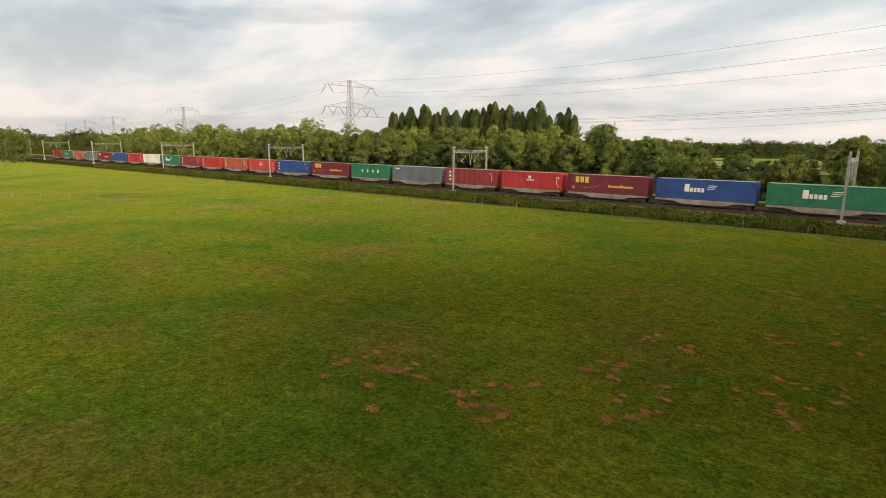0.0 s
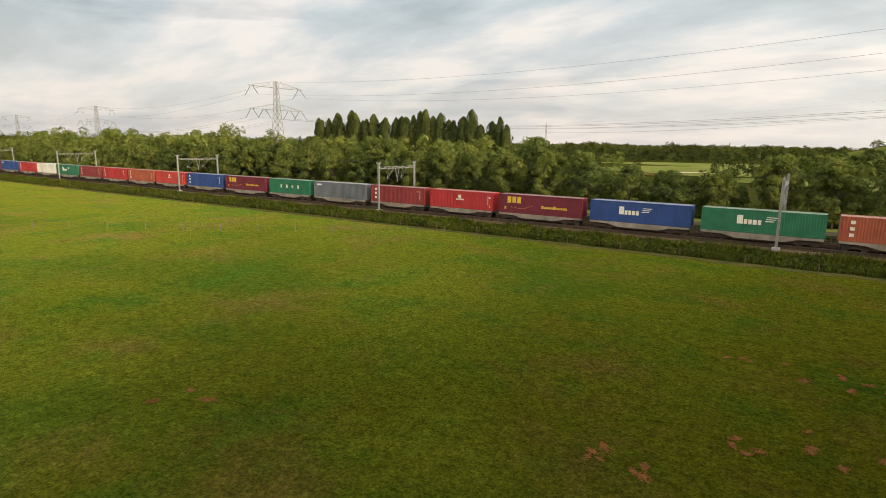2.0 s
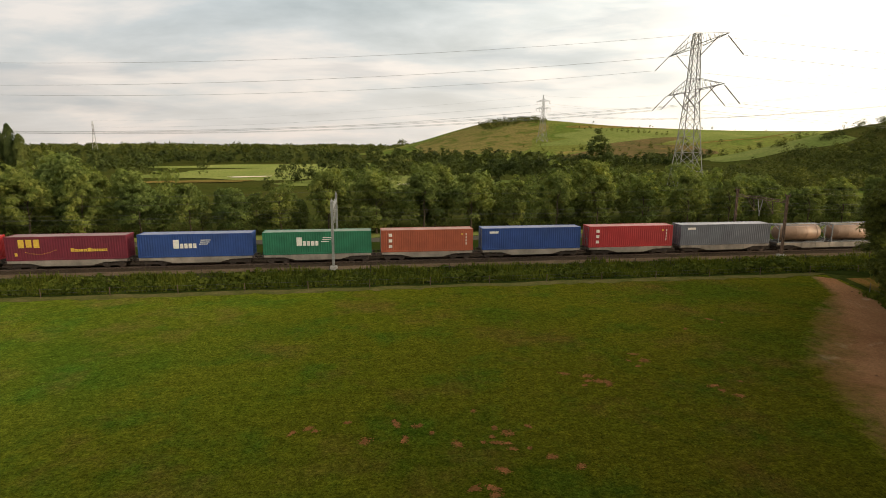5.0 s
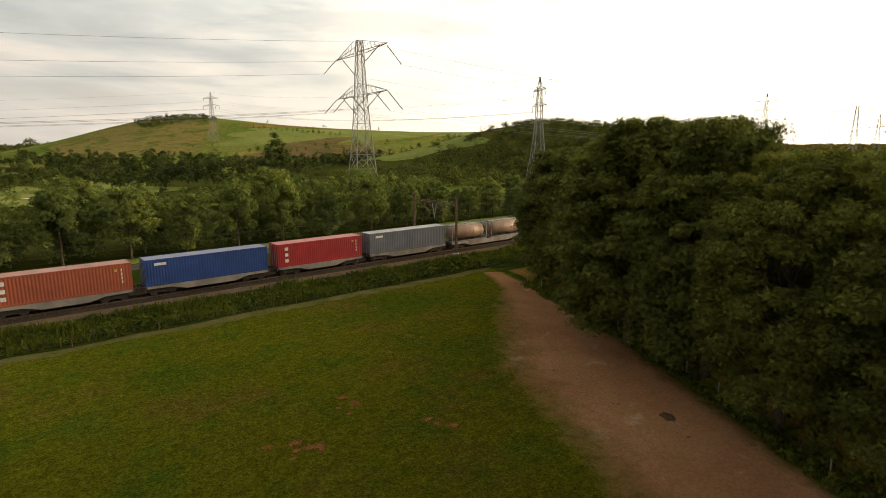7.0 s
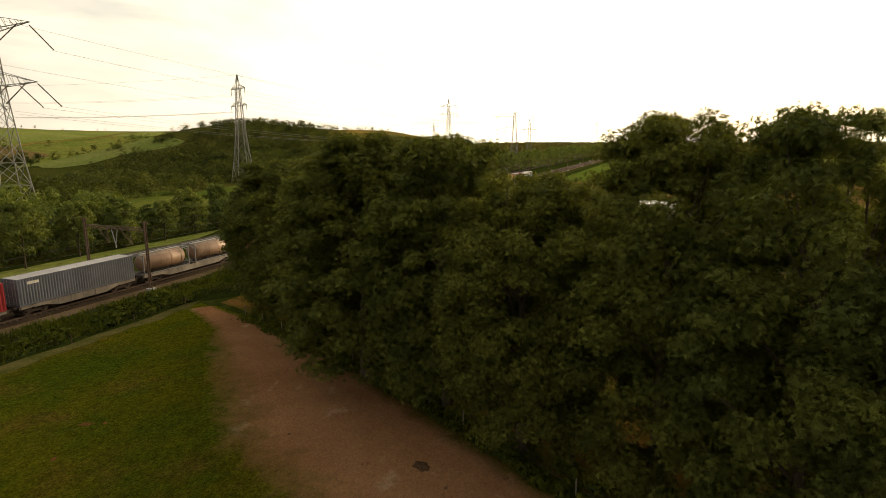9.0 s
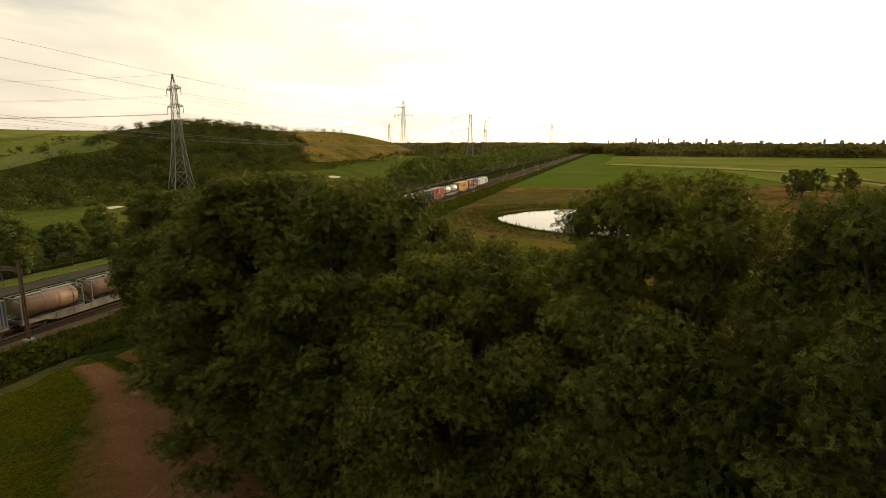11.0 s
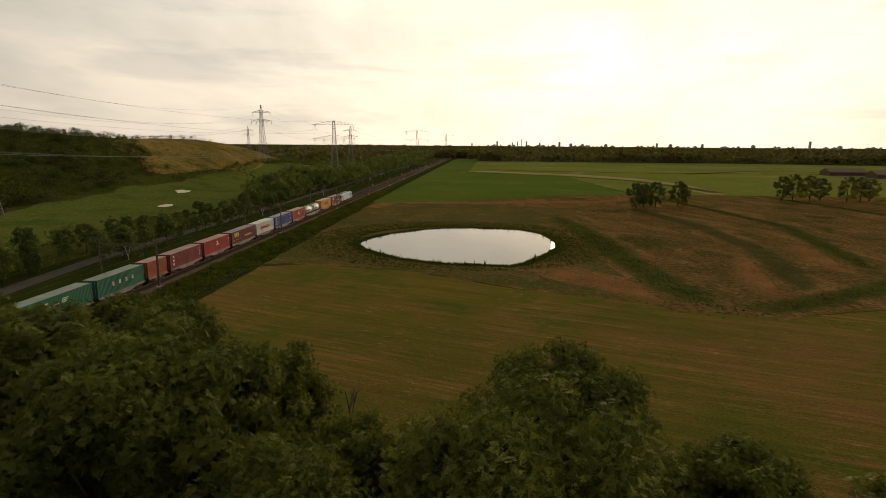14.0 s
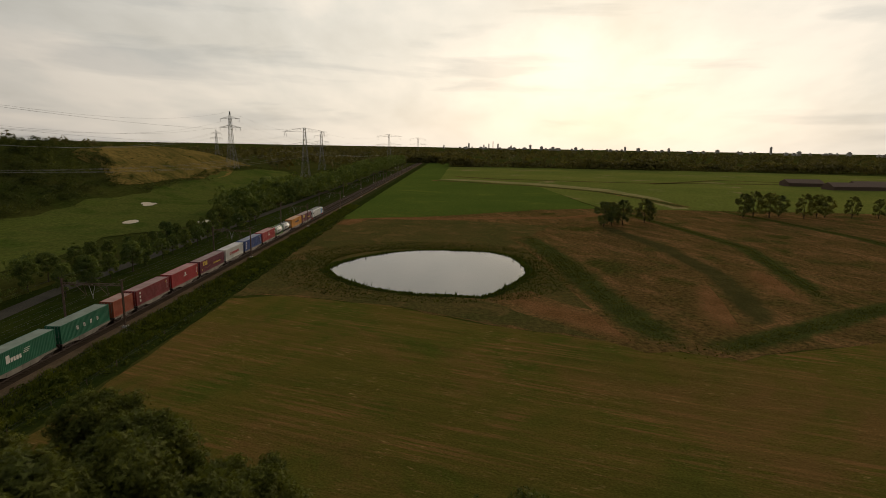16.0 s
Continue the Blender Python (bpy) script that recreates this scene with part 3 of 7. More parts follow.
def crown_points(blobs, per_area, rng, jitter=0.45, lift=0.25, shell=(0.72, 0.38)):
    """Leaf places and normals over the shells of many small round masses."""
    cs, ns = [], []
    for c, r in blobs:
        k = int(per_area * r * r)
        d = unit(k, rng)
        d[:, 2] = np.where(d[:, 2] < -0.35, -d[:, 2], d[:, 2])
        rad = r * (shell[0] + shell[1] * rng.random(k))[:, None]
        cs.append(np.asarray(c) + d * rad * (1, 1, 0.82))
        nn = d + rng.normal(size=(k, 3)) * jitter + (0, 0, lift)
        ns.append(nn / np.linalg.norm(nn, axis=1, keepdims=True))
    return np.concatenate(cs), np.concatenate(ns)


def trunk_mesh(height, r, limbs, rng, lean=0.3, sides=7, base_z=-0.3):
    """A tapered, slightly crooked trunk with limbs that reach the given places."""
    bm = bmesh.new()
    pts = [Vector((0, 0, base_z))]
    for i in range(1, 6):
        pts.append(Vector((rng.normal() * lean * i / 5, rng.normal() * lean * i / 5, height * i / 5)))
    for i in range(5):
        add_rod(bm, pts[i], pts[i + 1] + Vector((0, 0, 0.05)), r * (1.25 if i == 0 else 1 - i * 0.17), r * (1 - (i + 1) * 0.17), sides, False)
    for place in limbs:
        place = Vector(place)
        f = min(4, max(1, int(place.z / max(height, 0.1) * 4.0)))
        start = pts[f].lerp(pts[f - 1], rng.random() * 0.6)
        knee = start.lerp(place, 0.5) + Vector((rng.normal() * 0.2, rng.normal() * 0.2, 0.25))
        rr = r * (0.42 - 0.05 * f)
        add_rod(bm, start, knee, rr, rr * 0.65, 5, False)
        add_rod(bm, knee, place, rr * 0.65, rr * 0.2, 5, False)
    return bm


def make_tree(name, label, height, width, seed, leaf, leaf_size, per_area, blobs=40, blob_r=(0.9, 1.6), low=0.22, trunk_r=0.22, shape="round",
              category="tree", group="", sides=7, limb_count=10, core=14, broad=0.85, sprays=False, ragged=False):
    rng = np.random.default_rng(seed)
    tree = thing(name, label, category, group)
    z0, z1, w = height * low, height, width / 2
    bl = []
    while len(bl) < blobs:
        p = unit(1, rng)[0] * (0.45 + 0.55 * rng.random() ** 0.5)
        f = (p[2] + 1) / 2
        if shape == "oak":
            f, a, q = rng.random() ** 0.68, rng.random() * 6.283, 0.35 + 0.65 * rng.random() ** 0.45
            rad = w * (0.78 + 0.22 * f / 0.45) if f < 0.45 else w * math.sqrt(1 - ((f - 0.45) / 0.6) ** 2 * 0.9)
            if f > 0.8:
                q *= rng.random() ** 0.3
            p = (math.cos(a) * q, math.sin(a) * q, 0)
        elif shape == "spindle":
            f, a, q = rng.random(), rng.random() * 6.283, rng.random() ** 0.5
            rad = w * min(1.0, 0.55 + 2.2 * f, (1.03 - f) * 5.0)
            p = (math.cos(a) * q, math.sin(a) * q, 0)
        elif shape == "column":
            rad = w * (0.55 + 0.45 * math.sin(math.pi * min(1, f * 1.05) ** 0.8))
        elif shape == "cone":
            rad = w * (1.05 - 0.75 * f)
        else:
            rad = w * (0.80 + 0.28 * math.sin(math.pi * f))
        r = rng.uniform(*blob_r) * (1 - 0.25 * f) * (1.1 - 0.35 * f ** 3 if shape == "spindle" else 1)
        x, y = p[0] * max(rad - r * 0.5, 0.2), p[1] * max(rad - r * 0.5, 0.2)
        z = z0 + r * 0.6 + (z1 - z0 - r * 1.5) * f
        bl.append(((x, y, z), r))
    c, n = crown_points(bl, per_area, rng, *((0.85, 0.35, (0.42, 0.86)) if ragged else ()))
    # the crown fills its height and width
    top, reach = np.quantile(c[:, 2], 0.999), np.quantile(np.hypot(c[:, 0], c[:, 1]), 0.985)
    grow = np.array([w / reach, w / reach, (z1 - z0) / (top - z0)])
    c = (c - (0, 0, z0)) * grow + (0, 0, z0)
    bl = [(tuple((np.array(q) - (0, 0, z0)) * grow + (0, 0, z0)), r) for q, r in bl]
    cards = spray_cards if sprays else leaf_cards
    v, fcs = cards(c, n, leaf_size * rng.uniform(0.6, 1.3, len(c)), rng, broad)
    # larger, hidden leaf masses inside
    cc = np.concatenate([np.array(q) + unit(core, rng) * r * 0.5 * rng.random((core, 1)) for q, r in bl if q[2] < z0 + 0.97 * (z1 - z0)])
    v2, f2 = cards(cc, unit(len(cc), rng), leaf_size * 1.8 * rng.uniform(0.7, 1.2, len(cc)), rng, 0.9)
    v, fcs = np.concatenate([v, v2]), np.concatenate([fcs, f2 + len(v)])
    picks = [bl[i][0] for i in rng.permutation(len(bl))[:limb_count]]
    part("trunk", trunk_mesh(height * 0.72, trunk_r, picks, rng, height * 0.02, sides), BARK, tree)
    part("crown", quick_mesh("crown", v, fcs), leaf, tree)
    return tree


def make_poplar(label, height, width, seed, cards, size, group):
    """A slender column of upswept sprays that comes to a point."""
    rg_ = np.random.default_rng(seed)
    tree = thing("poplar", label, "tree", group)
    f = rg_.random(cards) ** 0.8
    a = rg_.random(cards) * 2 * np.pi
    lobes = 1 + 0.20 * np.sin(a * 3 + f * 9 + seed) + 0.16 * np.sin(a * 5 - f * 23) + 0.12 * np.sin(f * 41 + a)
    rad = width / 2 * np.minimum(1.0, np.minimum(0.5 + 2.2 * f, 0.06 + 2.1 * np.sqrt(1.0 - f))) * lobes
    q = rad * (0.55 + 0.45 * rg_.random(cards) ** 0.5)
    c = np.stack([np.cos(a) * q, np.sin(a) * q, height * (0.03 + 0.97 * f) - size * 0.3], 1)
    n = np.stack([np.cos(a), np.sin(a), np.full(cards, 0.35)], 1) + rg_.normal(size=(cards, 3)) * 0.35
    n /= np.linalg.norm(n, axis=1, keepdims=True)
    up = np.array([0, 0, 1.0]) + rg_.normal(size=(cards, 3)) * 0.25
    up -= n * (up * n).sum(1, keepdims=True)
    up /= np.linalg.norm(up, axis=1, keepdims=True)
    b = np.cross(n, up)
    s = (size * rg_.uniform(0.6, 1.25, cards) * (1.15 - 0.5 * f ** 4))[:, None]
    v = np.stack([c - up * s * 0.6, c + b * s * 0.34, c + up * s * 0.7, c - b * s * 0.34], 1).reshape(-1, 3)
    rng_ = np.random.default_rng(seed)
    picks = [(math.cos(k) * 0.7, math.sin(k) * 0.7, height * (0.3 + 0.05 * k)) for k in range(8)]
    part("trunk", trunk_mesh(height * 0.9, 0.24, picks, rng_, 0.15, 6), BARK, tree)
    part("crown", quick_mesh("crown", v, np.arange(cards * 4).reshape(-1, 4)), LEAF_POPLAR, tree)
    return tree


# ---- land ----
def build_ground():
    xs = np.unique(np.concatenate([np.linspace(-4500, -600, 14), np.linspace(-600, 900, 76), np.linspace(120, 620, 84), np.linspace(900, 4800, 16)]))
    ys = np.unique(np.concatenate([np.linspace(-4500, -300, 12), np.linspace(-300, 120, 10), np.linspace(120, 1100, 60), np.linspace(130, 420, 58), np.linspace(1100, 4600, 12)]))
    X, Y = np.meshgrid(xs, ys)
    Z = hill(X, Y)
    v = np.stack([X, Y, Z], -1).reshape(-1, 3)
    nx = len(xs)
    i = (np.arange(len(ys) - 1)[:, None] * nx + np.arange(nx - 1)[None]).ravel()
    me = quick_mesh("ground", v, np.stack([i, i + 1, i + nx + 1, i + nx], 1))
    me.shade_smooth()
    return thing("ground", "rough green and brown polder land rising to a hill", "ground", kind="structure", me=me, mat=ROUGH)


def draped(name, cx, cy, rx, ry, mat, label, lift=0.06, turn=0.0, seed=1, n=26):
    """A rounded patch of other ground laid on the hill."""
    rng = np.random.default_rng(seed)
    wob = rng.uniform(-0.16, 0.16, 6)
    rings, n = 8 + int(max(rx, ry) / 10), max(n, int(max(rx, ry) / 2.5))
    vs, fs = [], []
    for ring in range(rings + 1):
        for k in range(n):
            a = 2 * math.pi * k / n
            r = ring / rings * (1 + wob[0] * math.cos(2 * a + 1) + wob[1] * math.cos(3 * a) + wob[2] * math.sin(5 * a))
            px, py = math.cos(a) * r * rx, math.sin(a) * r * ry
            x = cx + px * math.cos(turn) - py * math.sin(turn)
            y = cy + px * math.sin(turn) + py * math.cos(turn)
            vs.append((x, y, float(hill(x, y)) + lift))
    for ring in range(rings):
        for k in range(n):
            a, b = ring * n + k, ring * n + (k + 1) % n
            fs.append((a, a + n, b + n, b))
    me = quick_mesh(name, vs, fs)
    me.shade_smooth()
    return thing(name, label, "ground", kind="structure", me=me, mat=mat)


def strip(name, lower, upper, mat, label, lift=0.2, k=8):
    """A winding piece of ground between two lines, laid on the hill."""
    def along(line, u):
        a = u * (len(line) - 1)
        i = min(int(a), len(line) - 2)
        (xa, ya), (xb, yb) = line[i], line[i + 1]
        return xa + (xb - xa) * (a - i), ya + (yb - ya) * (a - i)
    n, vs, fs = 70, [], []
    for i in range(n + 1):
        (xl, yl), (xu, yu) = along(lower, i / n), along(upper, i / n)
        w = 0.06 * math.sin(i * 0.55) + 0.04 * math.sin(i * 1.3)
        for j in range(k + 1):
            f = w + (1 - 1.6 * w) * j / k
            x, y = xl + (xu - xl) * f, yl + (yu - yl) * f
            vs.append((x, y, float(hill(x, y)) + lift))
    for i in range(n):
        fs += [(i * (k + 1) + j, (i + 1) * (k + 1) + j, (i + 1) * (k + 1) + j + 1, i * (k + 1) + j + 1) for j in range(k)]
    me = quick_mesh(name, vs, fs)
    me.shade_smooth()
    return thing(name, label, "ground", kind="structure", me=me, mat=mat)


build_ground()
HEDGE_FOOT = [(50.0, 66.0), (42.5, 47.7), (37.7, 38.3), (33.7, 31.5), (30.5, 26.5), (24.5, 14.0), (14.0, -10.0), (-4.0, -60.0)]
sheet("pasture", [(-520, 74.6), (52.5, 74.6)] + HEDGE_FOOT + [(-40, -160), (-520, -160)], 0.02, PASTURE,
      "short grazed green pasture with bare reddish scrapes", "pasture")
DIRT_EDGE = [(50.5, 73.5), (46.5, 66.0), (39.3, 57.0), (30.2, 46.5), (26.4, 38.6), (22.9, 32.0), (15.2, 18.0), (4.0, -8.0), (-14.0, -60.0)]


def build_track():
    """A strip between two lines, with an attribute that tells how bare it is."""
    vs, fs, bare = [], [], []
    n, k = 120, 14

    def along(line, u):
        a = u * (len(line) - 1)
        i = min(int(a), len(line) - 2)
        (xa, ya), (xb, yb) = line[i], line[i + 1]
        return xa + (xb - xa) * (a - i), ya + (yb - ya) * (a - i)
    right = [(52.0, 72.0)] + HEDGE_FOOT
    for i in range(n + 1):
        (xl, yl), (xr, yr) = along(DIRT_EDGE, i / n), along(right, i / n)
        for j in range(k + 1):
            f = -0.35 + 1.42 * j / k
            vs.append((xl + (xr - xl) * f, yl + (yr - yl) * f, 0.03 + 0.012 * min(j, 3)))
            bare.append(min(1.0, max(0.0, (f + 0.35) / 0.62)) * min(1.0, max(0.0, (0.94 - f) / 0.22)))
    for i in range(n):
        for j in range(k):
            a = i * (k + 1) + j
            fs.append((a, a + k + 1, a + k + 2, a + 1))
    me = quick_mesh("dirt_track", vs, fs)
    att = me.attributes.new("bare", "FLOAT", "POINT")
    att.data.foreach_set("value", np.asarray(bare, np.float32))
    me.update()
    if me.polygons[0].normal.z < 0:
        me.flip_normals()
    return thing("dirt_track", "trodden brown bare dirt strip beside the trees", "dirt track", kind="structure", me=me, mat=DIRT)


build_track()
sheet("dry_edge", [(-520, 73.6), (51, 74.0), (54, 75.2), (51, 76.6), (-520, 76.4)], 0.035, STRAWEDGE,
      "strip of pale dry grass along the ditch", "grass strip", 1.2, 0.5, 5)
sheet("ditch_bank", [(-520, 75.6), (52, 75.6), (57, 72.9), (140, 72.9), (270, 75.2), (980, 75.6), (980, 80.9), (-520, 80.9)], 0.06, BANK, "dark green overgrown ditch bank", "ditch bank", 3.0, 0.3, 6)
sheet("mown_meadow", [(53.5, 72.6), (87, 72.4), (137, 72.8), (140, 62.0), (134, 37.0), (123, 18.0), (116.5, -0.5), (108.5, -20.5), (118.0, -51.5), (150, -140),
                      (190, -300), (20, -300), (-2, -60), (15, -10), (32, 28), (44, 47), (51.5, 66)], 0.03, MOWN,
      "mown meadow with drying swaths of hay", "meadow", 3.0, 0.35, 7)
sheet("heath", [(140, 75.0), (300, 77), (330, -52), (330, -420), (190, -420), (150, -140), (118, -51.5), (108.5, -20.5), (116.5, -0.5), (123, 18), (134, 37), (140, 62)],
      0.025, HEATH, "rough brown heath and rank grass", "heath", 4.0, 0.8, 8)
sheet("rank_grass", [(140, 74.8), (262, 76.4), (272, 62), (270, 20), (258, -16), (232, -5), (192, -9), (154, -11.5), (124.5, -14), (112, -16), (110, -18), (117.5, -0.5), (124, 18), (135, 37), (141, 62)],
      0.036, RANK, "olive rank grass round the pond", "grass", 4.0, 1.2, 18)
sheet("green_field", [(266, 76.8), (557, 75), (1000, 73), (1000, 40), (850, 36), (557, 40), (494, -43), (330, -54), (318, -20), (285, 30)], 0.05, FIELD,
      "bright green grass field beyond the heath", "field", 8.0, 0.6, 9)
sheet("pale_field", [(850, 45), (557, 44), (494, -42), (331, -56), (331, -420), (400, -700), (760, -700), (860, -300), (870, -50)], 0.035, FIELD_PALE,
      "pale green hayfield stretching to the woods", "field", 12.0, 1.0, 10)
POND = [(171 + (a - 171) * 1.05 - 1.2, b) for a, b in [(168.7, 58.1), (176, 56.5), (184.0, 52.2), (192.7, 43.7), (196.8, 36), (197.9, 28.0), (196.5, 13.6), (191, 8.0), (184.1, 5.8), (176, 4.6), (168.2, 5.1), (161, 8.2),
        (154.9, 11.4), (149.5, 14.6), (145.4, 18.5), (146.2, 22.5), (146.5, 27.6), (146.8, 33), (148.5, 38.4), (151.5, 44.5), (155.7, 49.1), (161.5, 54.6)]]
sheet("hay_strip", [(556, 42), (508, -38), (462, -79), (402, -95), (338, -97), (337, -106), (400, -111), (470, -97), (524, -58), (568, 26)], 0.085, HAYSTRIP,
      "pale mown strip between the green fields", "field", 8.0, 0.8, 17)
sheet("pond", POND, 0.07, WATER, "still pond mirroring the evening sky", "pond", 1.6, 0.35, 11)
sheet("pond_bank", [(171 + (x - 171) * 1.07, 31 + (y - 31) * 1.10) for x, y in POND], 0.055, BANK, "dark wet reedy pond bank", "bank", 2.0, 0.7, 12)
RUSSETS = [([(146, 12), (136, 6), (128, -2), (121, -7), (114.5, -13)], 6.5), ([(122, -28), (136, -33), (150, -38), (162, -41)], 6.5), ([(146, -52), (160, -58), (178, -60)], 7.0)]
DITCHES = [[(229, -2), (192, -7), (154, -9.5), (124.5, -12.5), (111.5, -15)], [(111.5, -20), (122, -38), (140, -68), (165, -120)], [(330, -58), (300, -64), (262, -70), (215, -76), (150, -62)],
           [(330, -120), (290, -128), (240, -134), (180, -128)]]


def ribbon(name, line, half, z, mat, label, category="ditch"):
    """A strip along a line that fades out to both sides."""
    vs, fs, fade = [], [], []
    pts = []
    for (xa, ya), (xb, yb) in zip(line, line[1:]):
        n = max(1, int(math.hypot(xb - xa, yb - ya) / 4))
        pts += [(xa + (xb - xa) * i / n, ya + (yb - ya) * i / n) for i in range(n)]
    pts.append(line[-1])
    k = 6
    for i, (x, y) in enumerate(pts):
        a, b = Vector(pts[max(i - 2, 0)]), Vector(pts[min(i + 2, len(pts) - 1)])
        d = (b - a).normalized()
        for j in range(-k, k + 1):
            f = j / k
            vs.append((x - d.y * half * f, y + d.x * half * f, z))
            fade.append((1 - abs(f)) * min(1, (i + 1) / 4, (len(pts) - i) / 4))
    m = 2 * k + 1
    for i in range(len(pts) - 1):
        fs += [(i * m + j, i * m + j + 1, (i + 1) * m + j + 1, (i + 1) * m + j) for j in range(m - 1)]
    me = quick_mesh(name, vs, fs)
    me.attributes.new("bare", "FLOAT", "POINT").data.foreach_set("value", np.asarray(fade, np.float32))
    if me.polygons[0].normal.z < 0:
        me.flip_normals()
    return thing(name, label, category, kind="structure", me=me, mat=mat)


for i, line in enumerate(DITCHES):
    ribbon("heath_ditch", line, 6.5 if i == 0 else 4.8, 0.045 + 0.006 * i, DITCH, "dark green ditch strip across the heath")
ribbon("heath_furrow", [(262, -38), (240, -42), (211, -47), (169, -47), (142, -41), (124, -36)], 5.2, 0.041, FURROW, "dark shallow furrow across the heath", "furrow")
ribbon("tan_strip", [(250, 73), (272, 66), (276, 26), (288, -30), (312, -58)], 5.0, 0.043, RUSSET, "strip of reddish dry grass along the field", "grass strip")
for line, half in RUSSETS:
    ribbon("russet_patch", line, half, 0.039, RUSSET, "patch of tall russet dry grass on the heath", "dry grass")
for line in ([(609, 25), (578, -14), (568, -78), (558, -138), (575, -300)], [(541, 46), (493, -42), (447, -83), (396, -99), (345, -107)], [(546, -156), (628, -254), (600, -330)]):
    ribbon("field_ditch", line, 4.5, 0.09, DITCH, "thin dark ditch between the fields")
sheet("road", [(-600, 105.2), (90, 105.8), (140, 110.6), (330, 111.4), (700, 112), (700, 116), (330, 115.2), (140, 114.6), (90, 110), (-600, 109.4)], 0.10, ASPHALT, "narrow grey asphalt road beside the railway", "road")
sheet("roadside_grass", [(-600, 96.8), (700, 96.8), (700, 118), (-600, 118)], 0.05, BANK, "green roadside verge", "verge", 4.0, 0.3, 14)
# sunlight on this verge is painted: the paler fairway green over dark grass
sheet("sunlit_verge", [(-600, 109.8), (88, 110.4), (100, 115.0), (-600, 114.6)], 0.075, FAIRWAY, "strip of mown green grass painted sunlit bright", "verge", 3.0, 0.25, 15)
draped("hill_meadow", 330, 640, 360, 235, HILLGRASS, "grassy hill of green and tawny meadows", 0.12, -0.12, 71, 60)
for cx, cy, rx, ry, tn in ((-60, 340, 60, 60, 0.2), (10, 265, 48, 46, 0.05), (-60, 440, 90, 40, 0.0), (175, 160, 75, 20, 0.05), (300, 160, 95, 26, 0.12), (480, 190, 130, 24, 0.18),
                           (100, 190, 70, 16, 0.1), (330, 580, 170, 36, 0.05), (228, 330, 34, 46, 0.3), (310, 612, 110, 20, 0.02), (470, 590, 130, 26, -0.1)):
    draped("fairway", cx, cy, rx, ry, LAWN if cx > 90 and cy < 200 else FAIRWAY, "smooth bright green golf fairway", 0.22, tn, int(cx + 600))


strip("golf_lawn", [(60, 152), (126, 150), (173, 147), (207, 143), (233, 140), (274, 140), (336, 143), (420, 152), (500, 172)],
      [(60, 182), (126, 182), (154, 186), (190, 193), (222, 196), (262, 199), (315, 198), (364, 203), (440, 209), (500, 215)], LAWN, "wide sweeping green golf lawn", 0.26)
draped("straw_slope", 450, 231, 122, 26, STRAW, "slope of dry ochre grass", 0.32, 0.10, 41)
for cx, cy, rx, ry in ((232, 482, 72, 44), (262, 540, 60, 14)):
    draped("bare_terrace", cx, cy, rx, ry, TERRACE, "brown terrace of bare earth and dry grass", 0.36, 0.35, int(cx + 950))
draped("tawny_flank", 120, 640, 72, 112, HILLTAN, "tawny dry flank of the hill", 0.30, -0.25, 33)
strip("farm_track", [(262, 500), (329, 529), (396, 546), (498, 607)], [(262, 503), (329, 532), (396, 549.5), (498, 611)], STRAW, "pale worn track across the hill", 0.45, 2)
for cx, cy, rx, ry in ((139, 445, 40, 16), (-78, 268, 24, 9), (330, 655, 120, 14), (520, 640, 90, 14)):
    draped("dry_slope", cx, cy, rx, ry, STRAW, "patch of dry straw-coloured grass", 0.32, 0.1, int(cx + 900))
for cx, cy, r in ((243, 156, 3.4), (248, 128, 3.2), (-62, 300, 6), (12, 240, 3), (150, 178, 3), (300, 180, 4)):
    draped("bunker", cx, cy, r * 1.7, r * 0.8, SAND, "pale sand bunker on the golf course", 0.42, 0.3, int(cx + 300), 18)


# ---- railway ----
def profile(name, rows, x0, x1, mat, label, category):
    """A ribbon along the railway: rows of (y, z)."""
    n = 60
    vs = [(x0 + (x1 - x0) * i / n, y, z) for i in range(n + 1) for y, z in rows]
    k = len(rows)
    fs = [(i * k + j, (i + 1) * k + j, (i + 1) * k + j + 1, i * k + j + 1) for i in range(n) for j in range(k - 1)]
    return thing(name, label, category, kind="structure", me=quick_mesh(name, vs, fs), mat=mat)


X0, X1, TRACK, TRACK2 = -1000, 980, 85.85, 89.85
profile("embankment", [(79.6, -0.05), (80.9, 0.55), (83.3, 0.78), (92.4, 0.78), (94.0, 0.6), (97.5, -0.05)], X0, X1, VERGE, "low gravelly railway embankment", "embankment")
profile("ballast_bed", [(83.6, 0.76), (84.25, 0.98), (87.5, 0.99), (88.2, 0.97), (91.5, 0.98), (92.2, 0.76)], X0, X1, BALLAST, "brown rust-stained ballast bed", "ballast")
profile("service_path", [(82.1, 0.60), (82.5, 0.76), (83.2, 0.82), (84.0, 0.84)], X0, X1, GRIT, "pale brown gravel path beside the track", "path")
rails = [(TRACK - 0.75, "rail"), (TRACK + 0.75, "rail"), (TRACK2 - 0.75, "rail"), (TRACK2 + 0.75, "rail")]
for ry, nm in rails:
    profile(nm, [(ry - 0.07, 1.0), (ry - 0.035, 1.03), (ry - 0.035, 1.16), (ry + 0.035, 1.16), (ry + 0.035, 1.03), (ry + 0.07, 1.0)], X0, X1, RAIL, "worn brown steel rail", "rail")


